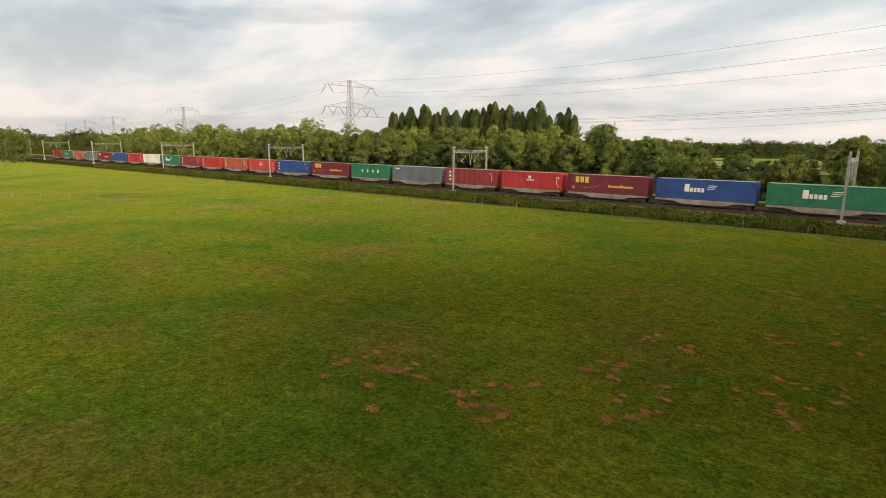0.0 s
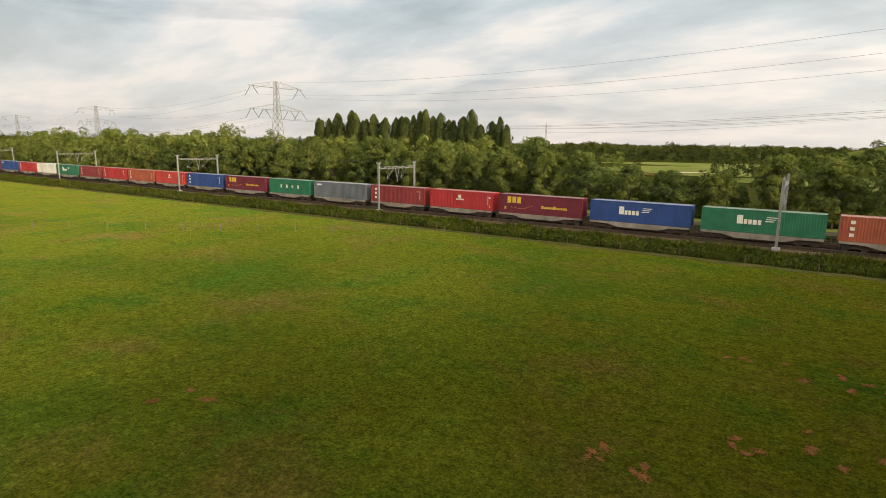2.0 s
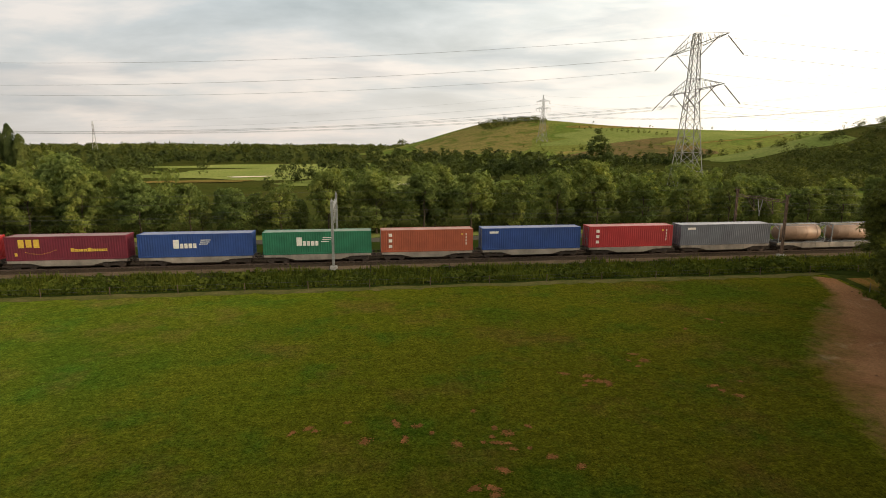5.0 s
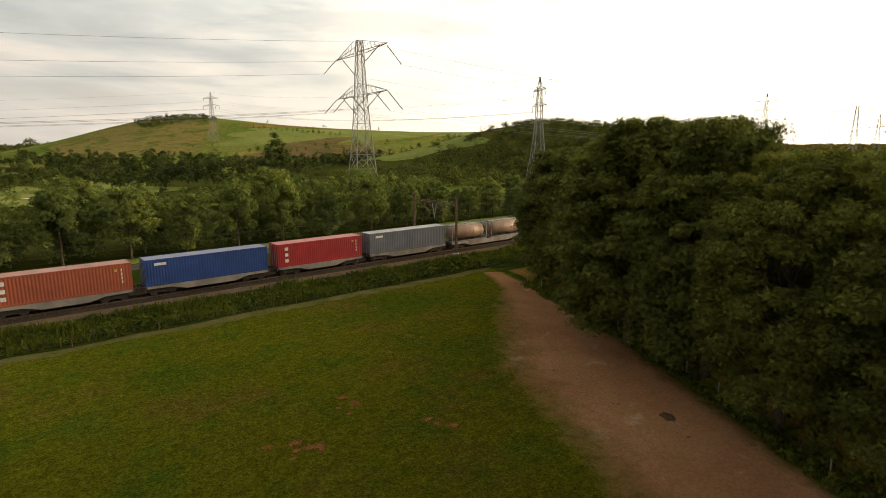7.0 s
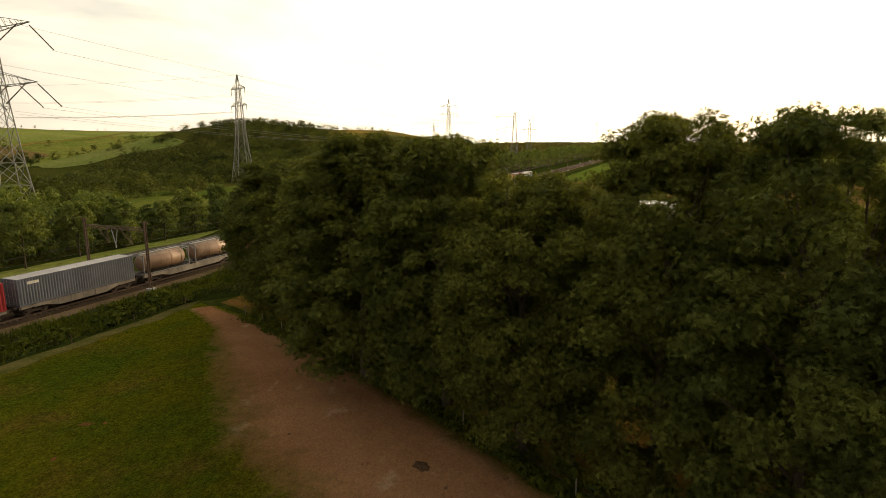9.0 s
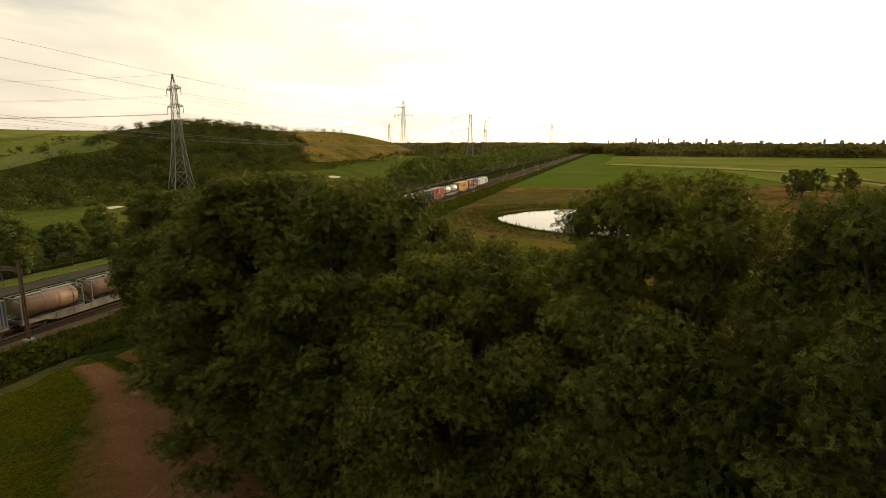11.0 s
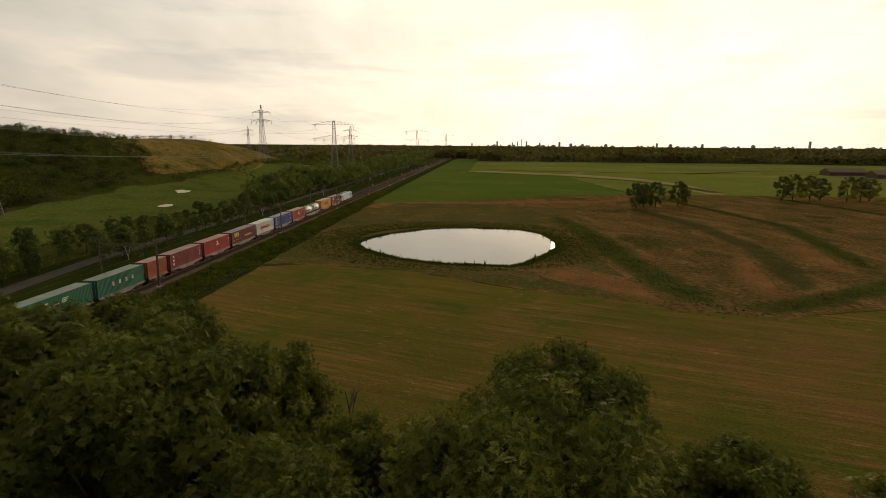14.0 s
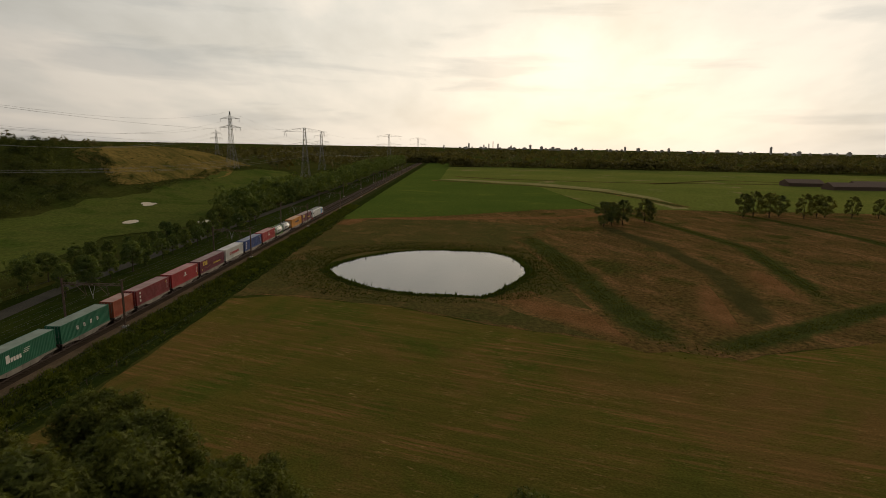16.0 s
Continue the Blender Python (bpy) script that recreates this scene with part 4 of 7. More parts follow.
def box_cloud(name, boxes, mat, label, category):
    """Many small plain blocks joined: rows of x0, x1, y0, y1, z0, z1."""
    b = np.asarray(boxes, float)
    cx = b[:, [0, 0, 0, 0, 1, 1, 1, 1]]
    cy = b[:, [2, 2, 3, 3, 2, 2, 3, 3]]
    cz = b[:, [4, 5, 4, 5, 4, 5, 4, 5]]
    v = np.stack([cx, cy, cz], -1).reshape(-1, 3)
    q = np.array([(0, 1, 3, 2), (4, 6, 7, 5), (0, 4, 5, 1), (2, 3, 7, 6), (0, 2, 6, 4), (1, 5, 7, 3)])
    f = (np.arange(len(b))[:, None, None] * 8 + q[None]).reshape(-1, 4)
    return thing(name, label, category, kind="stuff", me=quick_mesh(name, v, f), mat=mat)


box_cloud("sleepers", [(x, x + 0.26, c - 1.3, c + 1.3, 0.93, 1.02) for c in (TRACK, TRACK2) for x in np.arange(-120, 520, 0.6)], SLEEPER, "concrete sleepers under the rails", "sleepers")


def make_portal(mat, label):
    p = thing("catenary_portal", label, "catenary mast", "catenary masts along the railway")
    for y in (82.5 - TRACK, 93.2 - TRACK):
        bm = bmesh.new()
        for dx in (-0.12, 0.12):
            add_box(bm, dx - 0.03, dx + 0.03, y - 0.12, y + 0.12, 1.05, 9.45)
        add_box(bm, -0.11, 0.11, y - 0.02, y + 0.02, 1.05, 9.45)
        for k in range(6):
            add_box(bm, -0.16, 0.16, y - 0.125, y - 0.115, 1.8 + k * 1.25, 1.95 + k * 1.25)
        part("post", bm, mat, p)
        part("footing", box(-0.45, 0.45, y - 0.45, y + 0.45, 0.4, 1.12, 0.05), CONCRETE, p, "concrete footing")
    y0, y1 = 82.5 - TRACK, 93.2 - TRACK
    bm = bmesh.new()
    for dz in (0.0, 0.32):
        for dx in (-0.12, 0.12):
            add_bar(bm, (dx, y0, 8.35 + dz), (dx, y1, 8.35 + dz), 0.06)
    k = 9
    for i in range(k):
        a, b = y0 + (y1 - y0) * i / k, y0 + (y1 - y0) * (i + 1) / k
        za, zb = (8.35, 8.67) if i % 2 else (8.67, 8.35)
        for dx in (-0.12, 0.12):
            add_bar(bm, (dx, a, za), (dx, b, zb), 0.04)
    part("crossbeam", bm, mat, p)
    for c in (0.0, TRACK2 - TRACK):
        bm = bmesh.new()
        add_bar(bm, (0, c - 0.5, 8.3), (0, c - 0.9, 6.5), 0.06)
        add_bar(bm, (0, c + 0.9, 8.3), (0, c - 0.9, 6.5), 0.05)
        add_bar(bm, (0, c - 0.9, 6.55), (0, c + 0.15, 6.35), 0.05)
        drop = part("dropper_arm", bm, mat, p)
        bm = bmesh.new()
        for i in range(5):
            add_rod(bm, (0, c - 0.55 - i * 0.05, 8.1 - i * 0.22), (0, c - 0.57 - i * 0.05, 8.0 - i * 0.22), 0.11, 0.05)
        part("insulator", bm, CHASSIS, drop, "brown ribbed insulator")
    bm = bmesh.new()
    for dy in (-0.55, 0.55):
        add_bar(bm, (0, 2.0 + dy, 8.35), (0, 2.0, 6.3), 0.07)
    add_bar(bm, (0, 2.0, 6.3), (0, 2.0, 5.9), 0.09)
    part("hanger", bm, GALV, p, "grey V-shaped hanger between the tracks")
    for y in (82.5 - TRACK, 93.2 - TRACK):
        bm = bmesh.new()
        add_bar(bm, (0, y - 0.5, 9.3), (0, y + 0.5, 9.3), 0.06)
        for dy in (-0.45, 0.45):
            add_rod(bm, (0, y + dy, 9.3), (0, y + dy, 9.65), 0.07, 0.03)
        part("bracket", bm, mat, p)
    return p


grey_portal = make_portal(GALV, "grey galvanised steel catenary portal over the tracks")
grey_portal.matrix_world = pose(-9.5, TRACK, 0)
for k in range(1, 9):
    copy_thing(grey_portal, pose(-9.5 - 62 * k, TRACK, 0))
brown_portal = make_portal(RUSTY, "brown painted steel catenary portal over the tracks")
brown_portal.matrix_world = pose(52.5, TRACK, 0)
for k in range(1, 12):
    copy_thing(brown_portal, pose(52.5 + 62 * k, TRACK, 0))


def wire(name, points, r, label, mat=None, category="wire"):
    cu = bpy.data.curves.new(name, "CURVE")
    cu.dimensions, cu.bevel_depth, cu.bevel_resolution = "3D", r, 0
    sp = cu.splines.new("POLY")
    sp.points.add(len(points) - 1)
    for p, q in zip(sp.points, points):
        p.co = (*q, 1)
    cu.materials.append(mat or WIRE)
    return tagged(new(name, cu), label, category)


def sagged(a, b, sag, n=14):
    a, b = Vector(a), Vector(b)
    return [tuple(a.lerp(b, i / n) - Vector((0, 0, 4 * sag * (i / n) * (1 - i / n)))) for i in range(n + 1)]


stations = [-9.5 + 62 * k for k in range(-8, 13)]
for c in (TRACK, TRACK2):
    pts = []
    for a, b in zip(stations, stations[1:]):
        pts += sagged((a, c, 7.75), (b, c, 7.75), 0.75, 8)[:-1]
    wire("messenger_wire", pts, 0.008, "dark overhead messenger wire sagging between masts")
    wire("contact_wire", [(x, c, 6.45) for x in stations], 0.008, "taut copper contact wire over the track")
for y in (82.0, 93.7):
    pts = []
    for a, b in zip(stations, stations[1:]):
        pts += sagged((a, y, 9.65), (b, y, 9.65), 0.6, 8)[:-1]
    wire("feeder_wire", pts, 0.008, "thin feeder wire on the mast tops")


# ---- train ----
DECK, RAIL_Z = 1.16, 1.16


def corrugated_side(length, height, pitch=0.30, depth=0.04):
    """One corrugated wall in the xz plane, proud towards -y."""
    xs, ys, x = [], [], 0.0
    while x < length - 1e-6:
        for f, d in ((0.0, 0), (0.24, 0), (0.38, 1), (0.86, 1)):
            if x + f * pitch < length:
                xs.append(x + f * pitch)
                ys.append(depth * d)
        x += pitch
    xs.append(length)
    ys.append(0.0)
    n = len(xs)
    v = [(a, b, z) for z in (0.0, height) for a, b in zip(xs, ys)]
    f = [(i, i + 1, n + i + 1, n + i) for i in range(n - 1)]
    return v, f


CACHE = {}


def cached(key, build):
    if key not in CACHE:
        data = build()
        if isinstance(data, bmesh.types.BMesh):
            me = bpy.data.meshes.new(key)
            data.to_mesh(me)
            data.free()
            data = me
        CACHE[key] = data
    return CACHE[key]


def container_meshes(L, H=2.90, W=2.44):
    tag = f"{L:.1f}"

    def side():
        sv, sf = corrugated_side(L - 0.30, H - 0.30)
        return quick_mesh("side_wall", [(0.15 + a, -(W / 2 - 0.055) - b * 0.9, 0.16 + z) for a, b, z in sv], sf)

    def end():
        ev, ef = corrugated_side(W - 0.30, H - 0.30, 0.26)
        return quick_mesh("end_wall", [(L - 0.06 + b, -W / 2 + 0.15 + a, 0.16 + z) for a, b, z in ev], ef)

    def frame_():
        bm = bmesh.new()
        for x in (0.0, L - 0.16):
            for y in (-W / 2, W / 2 - 0.16):
                add_box(bm, x, x + 0.16, y, y + 0.16, 0.0, H)
        for y in (-W / 2, W / 2 - 0.08):
            add_box(bm, 0.16, L - 0.16, y, y + 0.08, 0.0, 0.17)
            add_box(bm, 0.16, L - 0.16, y, y + 0.08, H - 0.14, H - 0.01)
        for x in (0.0, L - 0.12):
            add_box(bm, x, x + 0.12, -W / 2 + 0.16, W / 2 - 0.16, 0.0, 0.16)
            add_box(bm, x, x + 0.12, -W / 2 + 0.16, W / 2 - 0.16, H - 0.14, H - 0.01)
        return bm

    def roof_():
        n = int(L / 0.30)
        vs = []
        for i in range(n + 1):
            x = 0.13 + (L - 0.26) * i / n
            z = H - 0.035 + (0.02 if i % 2 else 0.0)
            vs += [(x, -W / 2 + 0.06, z), (x, W / 2 - 0.06, z)]
        return quick_mesh("roof", vs, [(2 * i, 2 * i + 2, 2 * i + 3, 2 * i + 1) for i in range(n)])

    def door_():
        bm = bmesh.new()
        add_box(bm, 0.02, 0.07, -W / 2 + 0.17, -0.01, 0.17, H - 0.15)
        for k in range(4):
            add_box(bm, 0.0, 0.03, -W / 2 + 0.22, -0.06, 0.30 + k * 0.63, 0.72 + k * 0.63)
        return bm

    def rod():
        bm = bmesh.new()
        add_rod(bm, (-0.02, 0, 0.12), (-0.02, 0, H - 0.12), 0.025, sides=6)
        for z in (0.3, 1.2, H - 0.3):
            add_box(bm, -0.05, 0.02, -0.06, 0.06, z, z + 0.08)
        add_box(bm, -0.05, -0.03, -0.02, 0.33, 1.05, 1.10)
        return bm

    def casting():
        return box(0, 0.178, 0, 0.162, 0, 0.118, 0.012)
    return {k: cached(k + "_" + (tag if k not in ("door", "lock_rod", "casting") else "any"), f)
            for k, f in (("side", side), ("end", end), ("frame", frame_), ("roof", roof_), ("door", door_), ("lock_rod", rod), ("casting", casting))}


def marks(kind, L):
    """Plain shapes in the place of lettering and emblems: (x0, x1, z0, z1, material)."""
    out = []
    if kind == "crest":        # large slanting yellow emblem, a dotted arc and a thin yellow line of small bars
        for i in range(3):
            out.append((1.5 + i * 0.85, 2.15 + i * 0.85, 1.55 + 0.06 * (1 - abs(i - 1)), 2.55, YELLOW))
        for i in range(16):
            u = i / 15
            out.append((2.2 + u * 3.4, 2.28 + u * 3.4, 0.95 - 0.35 * math.sin(u * math.pi) + 0.25 * u, 1.03 - 0.35 * math.sin(u * math.pi) + 0.25 * u, YELLOW))
        x = 7.3
        for w in (0.42, 0.2, 0.3, 0.24, 0.3, 0.2, 0.26, 0.5, 0.24, 0.3, 0.22, 0.28, 0.24, 0.3, 0.2):
            out.append((x, x + w - 0.06, 0.98, 1.42 if w > 0.4 else 1.30, YELLOW))
            x += w
        out.append((1.0, 1.3, 0.55, 0.95, YELLOW))
    elif kind == "emblem":      # small white ring above a white line of bars, codes at one end
        out += [(5.75, 6.25, 1.75, 2.25, OFFWHITE)]
        x = 5.3
        for w in (0.26, 0.2, 0.2, 0.2, 0.16, 0.16, 0.2, 0.22):
            out.append((x, x + w - 0.05, 1.40, 1.62, OFFWHITE))
            x += w
        out += [(L - 0.85, L - 0.75, 0.9, 2.3, OFFWHITE), (L - 0.6, L - 0.35, 1.9, 2.2, OFFWHITE), (L - 0.6, L - 0.35, 0.5, 0.8, YELLOW)]
    elif kind == "letters":     # red square emblem and tall red bars
        out.append((2.6, 3.5, 0.95, 1.85, LOGO_RED))
        out.append((2.85, 3.25, 1.15, 1.65, OFFWHITE))
        x = 3.9
        for w in (0.62, 0.62, 0.62, 0.62, 0.4, 0.75, 0.32, 0.62, 0.62):
            out.append((x, x + w - 0.16, 1.08, 1.72, LOGO_RED))
            x += w
        out += [(L - 0.7, L - 0.5, 0.7, 0.95, YELLOW), (L - 0.8, L - 0.4, 2.3, 2.4, LOGO_DARK)]
    elif kind == "codes":
        for i in range(3):
            out.append((1.0, 1.45, 2.05 - i * 0.75, 2.45 - i * 0.75, OFFWHITE))
        for i in range(4):
            out.append((L - 1.0 + 0.0, L - 0.88, 0.8 + i * 0.42, 1.1 + i * 0.42, OFFWHITE))
        out.append((L - 1.6, L - 1.35, 2.1, 2.35, YELLOW))
    elif kind == "dark":
        x = 4.3
        for w in (0.42, 0.42, 0.42, 0.4, 0.42, 0.2, 0.42, 0.36, 0.42, 0.42, 0.2, 0.4, 0.36):
            out.append((x, x + w - 0.09, 1.25, 1.75, LOGO_DARK))
            x += w
    elif kind == "script":
        x = 4.2
        for w, h in ((0.8, 1.1), (0.5, 0.6), (0.5, 0.6), (0.55, 0.6), (0.5, 0.6)):
            out.append((x, x + w - 0.12, 1.1, 1.1 + h, OFFWHITE))
            x += w
        out += [(7.3, 8.3, 1.55, 1.65, OFFWHITE), (7.4, 8.5, 1.8, 1.9, OFFWHITE), (7.5, 8.7, 2.05, 2.15, OFFWHITE)]
    elif kind == "spaced":
        for i in range(4):
            out += [(3.6 + i * 1.7, 3.78 + i * 1.7, 1.15, 1.8, OFFWHITE), (3.86 + i * 1.7, 4.04 + i * 1.7, 1.15, 1.8, OFFWHITE)]
    elif kind == "block":
        out.append((1.0, 2.2, 2.2, 2.5, OFFWHITE))
    return out


def container(x, colour, L, kind, label, W=2.44, H=2.90):
    me = container_meshes(L)
    ob = thing("container", label, "shipping container", "containers on the freight train", at=pose(x, TRACK, RAIL_Z + DECK))
    for s in (1, -1):
        part("side_wall", me["side"], PAINT[colour], ob, at=Matrix.Diagonal((1, s, 1, 1)))
    part("end_wall", me["end"], PAINT[colour], ob)
    part("frame", me["frame"], PAINT[colour], ob)
    part("roof", me["roof"], ROOFS[colour], ob, "dusty faded roof")
    for s in (1, -1):
        d = part("door", me["door"], PAINT[colour], ob, at=Matrix.Diagonal((1, s, 1, 1)))
        for y in (-0.85, -0.35):
            part("lock_rod", me["lock_rod"], GALV, d, "grey locking rod", at=pose(0, y, 0))
    for cx in (-0.004, L - 0.174):
        for cy in (-W / 2 - 0.004, W / 2 - 0.158):
            for cz in (-0.004, H - 0.114):
                part("corner_casting", me["casting"], PAINT[colour], ob, at=pose(cx, cy, cz))
    unit_box = cached("marking_plate", lambda: box(0, 1, 0, 1, 0, 1))
    for x0, x1, z0, z1, mt in marks(kind, L):
        part("marking", unit_box, mt, ob, "painted marking", at=Matrix.Translation((x0, -W / 2 - 0.024, z0)) @ Matrix.Diagonal((x1 - x0, 0.014, z1 - z0, 1)))
    return ob


def wagon_meshes(L):
    tag = f"{L:.1f}"

    def sill():
        bm = bmesh.new()
        pts = [(0.3, 1.12), (L - 0.3, 1.12), (L - 0.3, 0.86), (L - 2.9, 0.80), (L - 4.4, 0.42), (4.4, 0.42), (2.9, 0.80), (0.3, 0.86)]
        a = [bm.verts.new((x, -1.30, z)) for x, z in pts]
        b = [bm.verts.new((x, -1.16, z)) for x, z in pts]
        bm.faces.new(a)
        bm.faces.new(b[::-1])
        for i in range(len(pts)):
            j = (i + 1) % len(pts)
            bm.faces.new((a[i], b[i], b[j], a[j]))
        for k in range(5):
            x = 4.2 + (L - 8.4) * k / 4
            add_box(bm, x - 0.04, x + 0.04, -1.34, -1.30, 0.44, 1.10)
        bmesh.ops.recalc_face_normals(bm, faces=bm.faces[:])
        return bm

    def deck():
        bm = bmesh.new()
        add_box(bm, 0.1, L - 0.1, -0.35, 0.35, 0.78, 1.10)
        for k in range(9):
            x = 0.4 + (L - 0.8) * k / 8
            add_box(bm, x - 0.12, x + 0.12, -1.16, 1.16, 0.86, 1.10)
        for x in (0.1, L - 0.35):
            add_box(bm, x, x + 0.25, -1.3, 1.3, 0.80, 1.12)
        return bm

    def buffer_():
        bm = bmesh.new()
        add_rod(bm, (0.1, 0, 1.0), (-0.30, 0, 1.0), 0.11)
        add_rod(bm, (-0.30, 0, 1.0), (-0.36, 0, 1.0), 0.24, 0.22, 12)
        return bm
    return {k: cached(f"{k}_{tag}", f) for k, f in (("side_sill", sill), ("deck", deck), ("buffer", buffer_))}


def bogie_mesh():
    bm = bmesh.new()
    for s in (-1, 1):
        y = s * 0.98
        pts = [(-1.35, 0.50), (-1.25, 0.72), (-0.6, 0.74), (-0.35, 0.58), (0.35, 0.58), (0.6, 0.74), (1.25, 0.72), (1.35, 0.50), (0.9, 0.36), (0.4, 0.30), (-0.4, 0.30), (-0.9, 0.36)]
        a = [bm.verts.new((px, y - 0.07, pz)) for px, pz in pts]
        b = [bm.verts.new((px, y + 0.07, pz)) for px, pz in pts]
        bm.faces.new(a)
        bm.faces.new(b[::-1])
        for i in range(len(pts)):
            j = (i + 1) % len(pts)
            bm.faces.new((a[i], b[i], b[j], a[j]))
        for x in (-0.9, 0.9):
            add_box(bm, x - 0.16, x + 0.16, y - 0.14, y + 0.14, 0.30, 0.58)
    add_box(bm, -0.25, 0.25, -0.98, 0.98, 0.42, 0.72)
    bmesh.ops.recalc_face_normals(bm, faces=bm.faces[:])
    return bm


def wheelset_mesh():
    bm = bmesh.new()
    for s in (-1, 1):
        add_rod(bm, (0, s * 0.70, 0.46), (0, s * 0.83, 0.46), 0.46, sides=20)
        add_rod(bm, (0, s * 0.67, 0.46), (0, s * 0.70, 0.46), 0.50, sides=20)
    add_rod(bm, (0, -0.9, 0.46), (0, 0.9, 0.46), 0.085)
    return bm


def add_bogie(parent, x, z=0.0):
    b = part("bogie", cached("bogie", bogie_mesh), CHASSIS, parent, at=pose(x, 0, z))
    for dx in (-0.9, 0.9):
        part("wheelset", cached("wheelset", wheelset_mesh), WHEEL, b, at=pose(dx, 0, 0))


def wagon(x0, x1):
    """A container wagon between two ends."""
    L = round(x1 - x0, 1)
    me = wagon_meshes(L)
    w = thing("container_wagon", "grimy grey container wagon with deep side sills", "freight wagon", "wagons of the freight train", at=pose(x0, TRACK, RAIL_Z))
    part("deck", me["deck"], CHASSIS, w)
    for s in (1, -1):
        part("side_sill", me["side_sill"], SILL, w, "pale grey stained side sill", at=Matrix.Diagonal((1, s, 1, 1)))
    for x in (2.0, L - 2.0):
        add_bogie(w, x)
    for y in (-0.88, 0.88):
        part("buffer", me["buffer"], CHASSIS, w, at=pose(0.1, y, 0))
        part("buffer", me["buffer"], CHASSIS, w, at=pose(L - 0.1, y, 0, 0, 0, 180))
    return w


def tank_container(x, body_mat, frame_mat, label, L=7.4, seed=0):
    ob = thing("tank_container", label, "tank container", "tank containers on the freight train", at=pose(x, TRACK, RAIL_Z + DECK))

    def shell():
        rows = [(0.22, 0.02), (0.25, 0.55), (0.45, 0.95), (0.75, 1.16), (L - 0.75, 1.16), (L - 0.45, 0.95), (L - 0.25, 0.55), (L - 0.22, 0.02)]
        k = 28
        vs = [(a, r * math.cos(2 * math.pi * i / k), 1.35 + r * math.sin(2 * math.pi * i / k)) for a, r in rows for i in range(k)]
        fs = [(j * k + i, j * k + (i + 1) % k, (j + 1) * k + (i + 1) % k, (j + 1) * k + i) for j in range(len(rows) - 1) for i in range(k)]
        me = quick_mesh("tank", vs, fs)
        me.shade_smooth()
        return me

    def band():
        bm = bmesh.new()
        add_rod(bm, (-0.04, 0, 1.35), (0.04, 0, 1.35), 1.185, 1.185, 28)
        return bm

    def cage():
        bm = bmesh.new()
        for xx in (0.06, L - 0.06):
            for y in (-1.16, 1.16):
                add_bar(bm, (xx, y, 0), (xx, y, 2.58), 0.12)
                add_bar(bm, (xx, y, 0.7), (xx, 0, 0.06), 0.07)
                add_bar(bm, (xx, y, 1.9), (xx, 0, 2.52), 0.07)
            for z in (0.06, 2.52):
                add_bar(bm, (xx, -1.16, z), (xx, 1.16, z), 0.12)
        for y in (-1.16, 1.16):
            add_bar(bm, (0.06, y, 0.06), (L - 0.06, y, 0.06), 0.11)
            add_bar(bm, (0.06, y, 2.52), (L - 0.06, y, 2.52), 0.07)
        return bm

    def walkway():
        bm = bmesh.new()
        add_box(bm, 0.5, L - 0.5, -0.28, 0.28, 2.54, 2.58)
        add_rod(bm, (L / 2, 0, 2.45), (L / 2, 0, 2.68), 0.28, 0.28, 16)
        return bm
    part("tank", cached("tank_shell", shell), body_mat, ob)
    for k in range(4):
        part("band", cached("tank_band", band), body_mat, ob, at=pose(1.2 + (L - 2.4) * k / 3, 0, 0))
    part("cage", cached("tank_cage", cage), frame_mat, ob, "square steel frame")
    part("walkway", cached("tank_walk", walkway), GALV, ob, "grey top walkway and hatch")
    if body_mat == WHITE:
        unit_box = cached("marking_plate", lambda: box(0, 1, 0, 1, 0, 1))
        for x0, x1, z0, z1 in ((1.5, 2.3, 1.15, 1.65), (2.7, 3.15, 1.2, 1.5), (3.3, 3.75, 1.2, 1.5), (3.9, 4.35, 1.2, 1.5)):
            part("marking", unit_box, LOGO_DARK, ob, "dark painted marking", at=Matrix.Translation((x0, -1.215, z0)) @ Matrix.Diagonal((x1 - x0, 0.02, z1 - z0, 1)))
    return ob


TAN = mat_paint("weathered_tank", (0.36, 0.22, 0.14), 0.5, 0.6, 0.6)
CAGEGREEN = mat_plain("green_cage", (0.20, 0.36, 0.10), 0.6)
CAGEGREY = mat_plain("grey_cage", (0.22, 0.22, 0.22), 0.6)
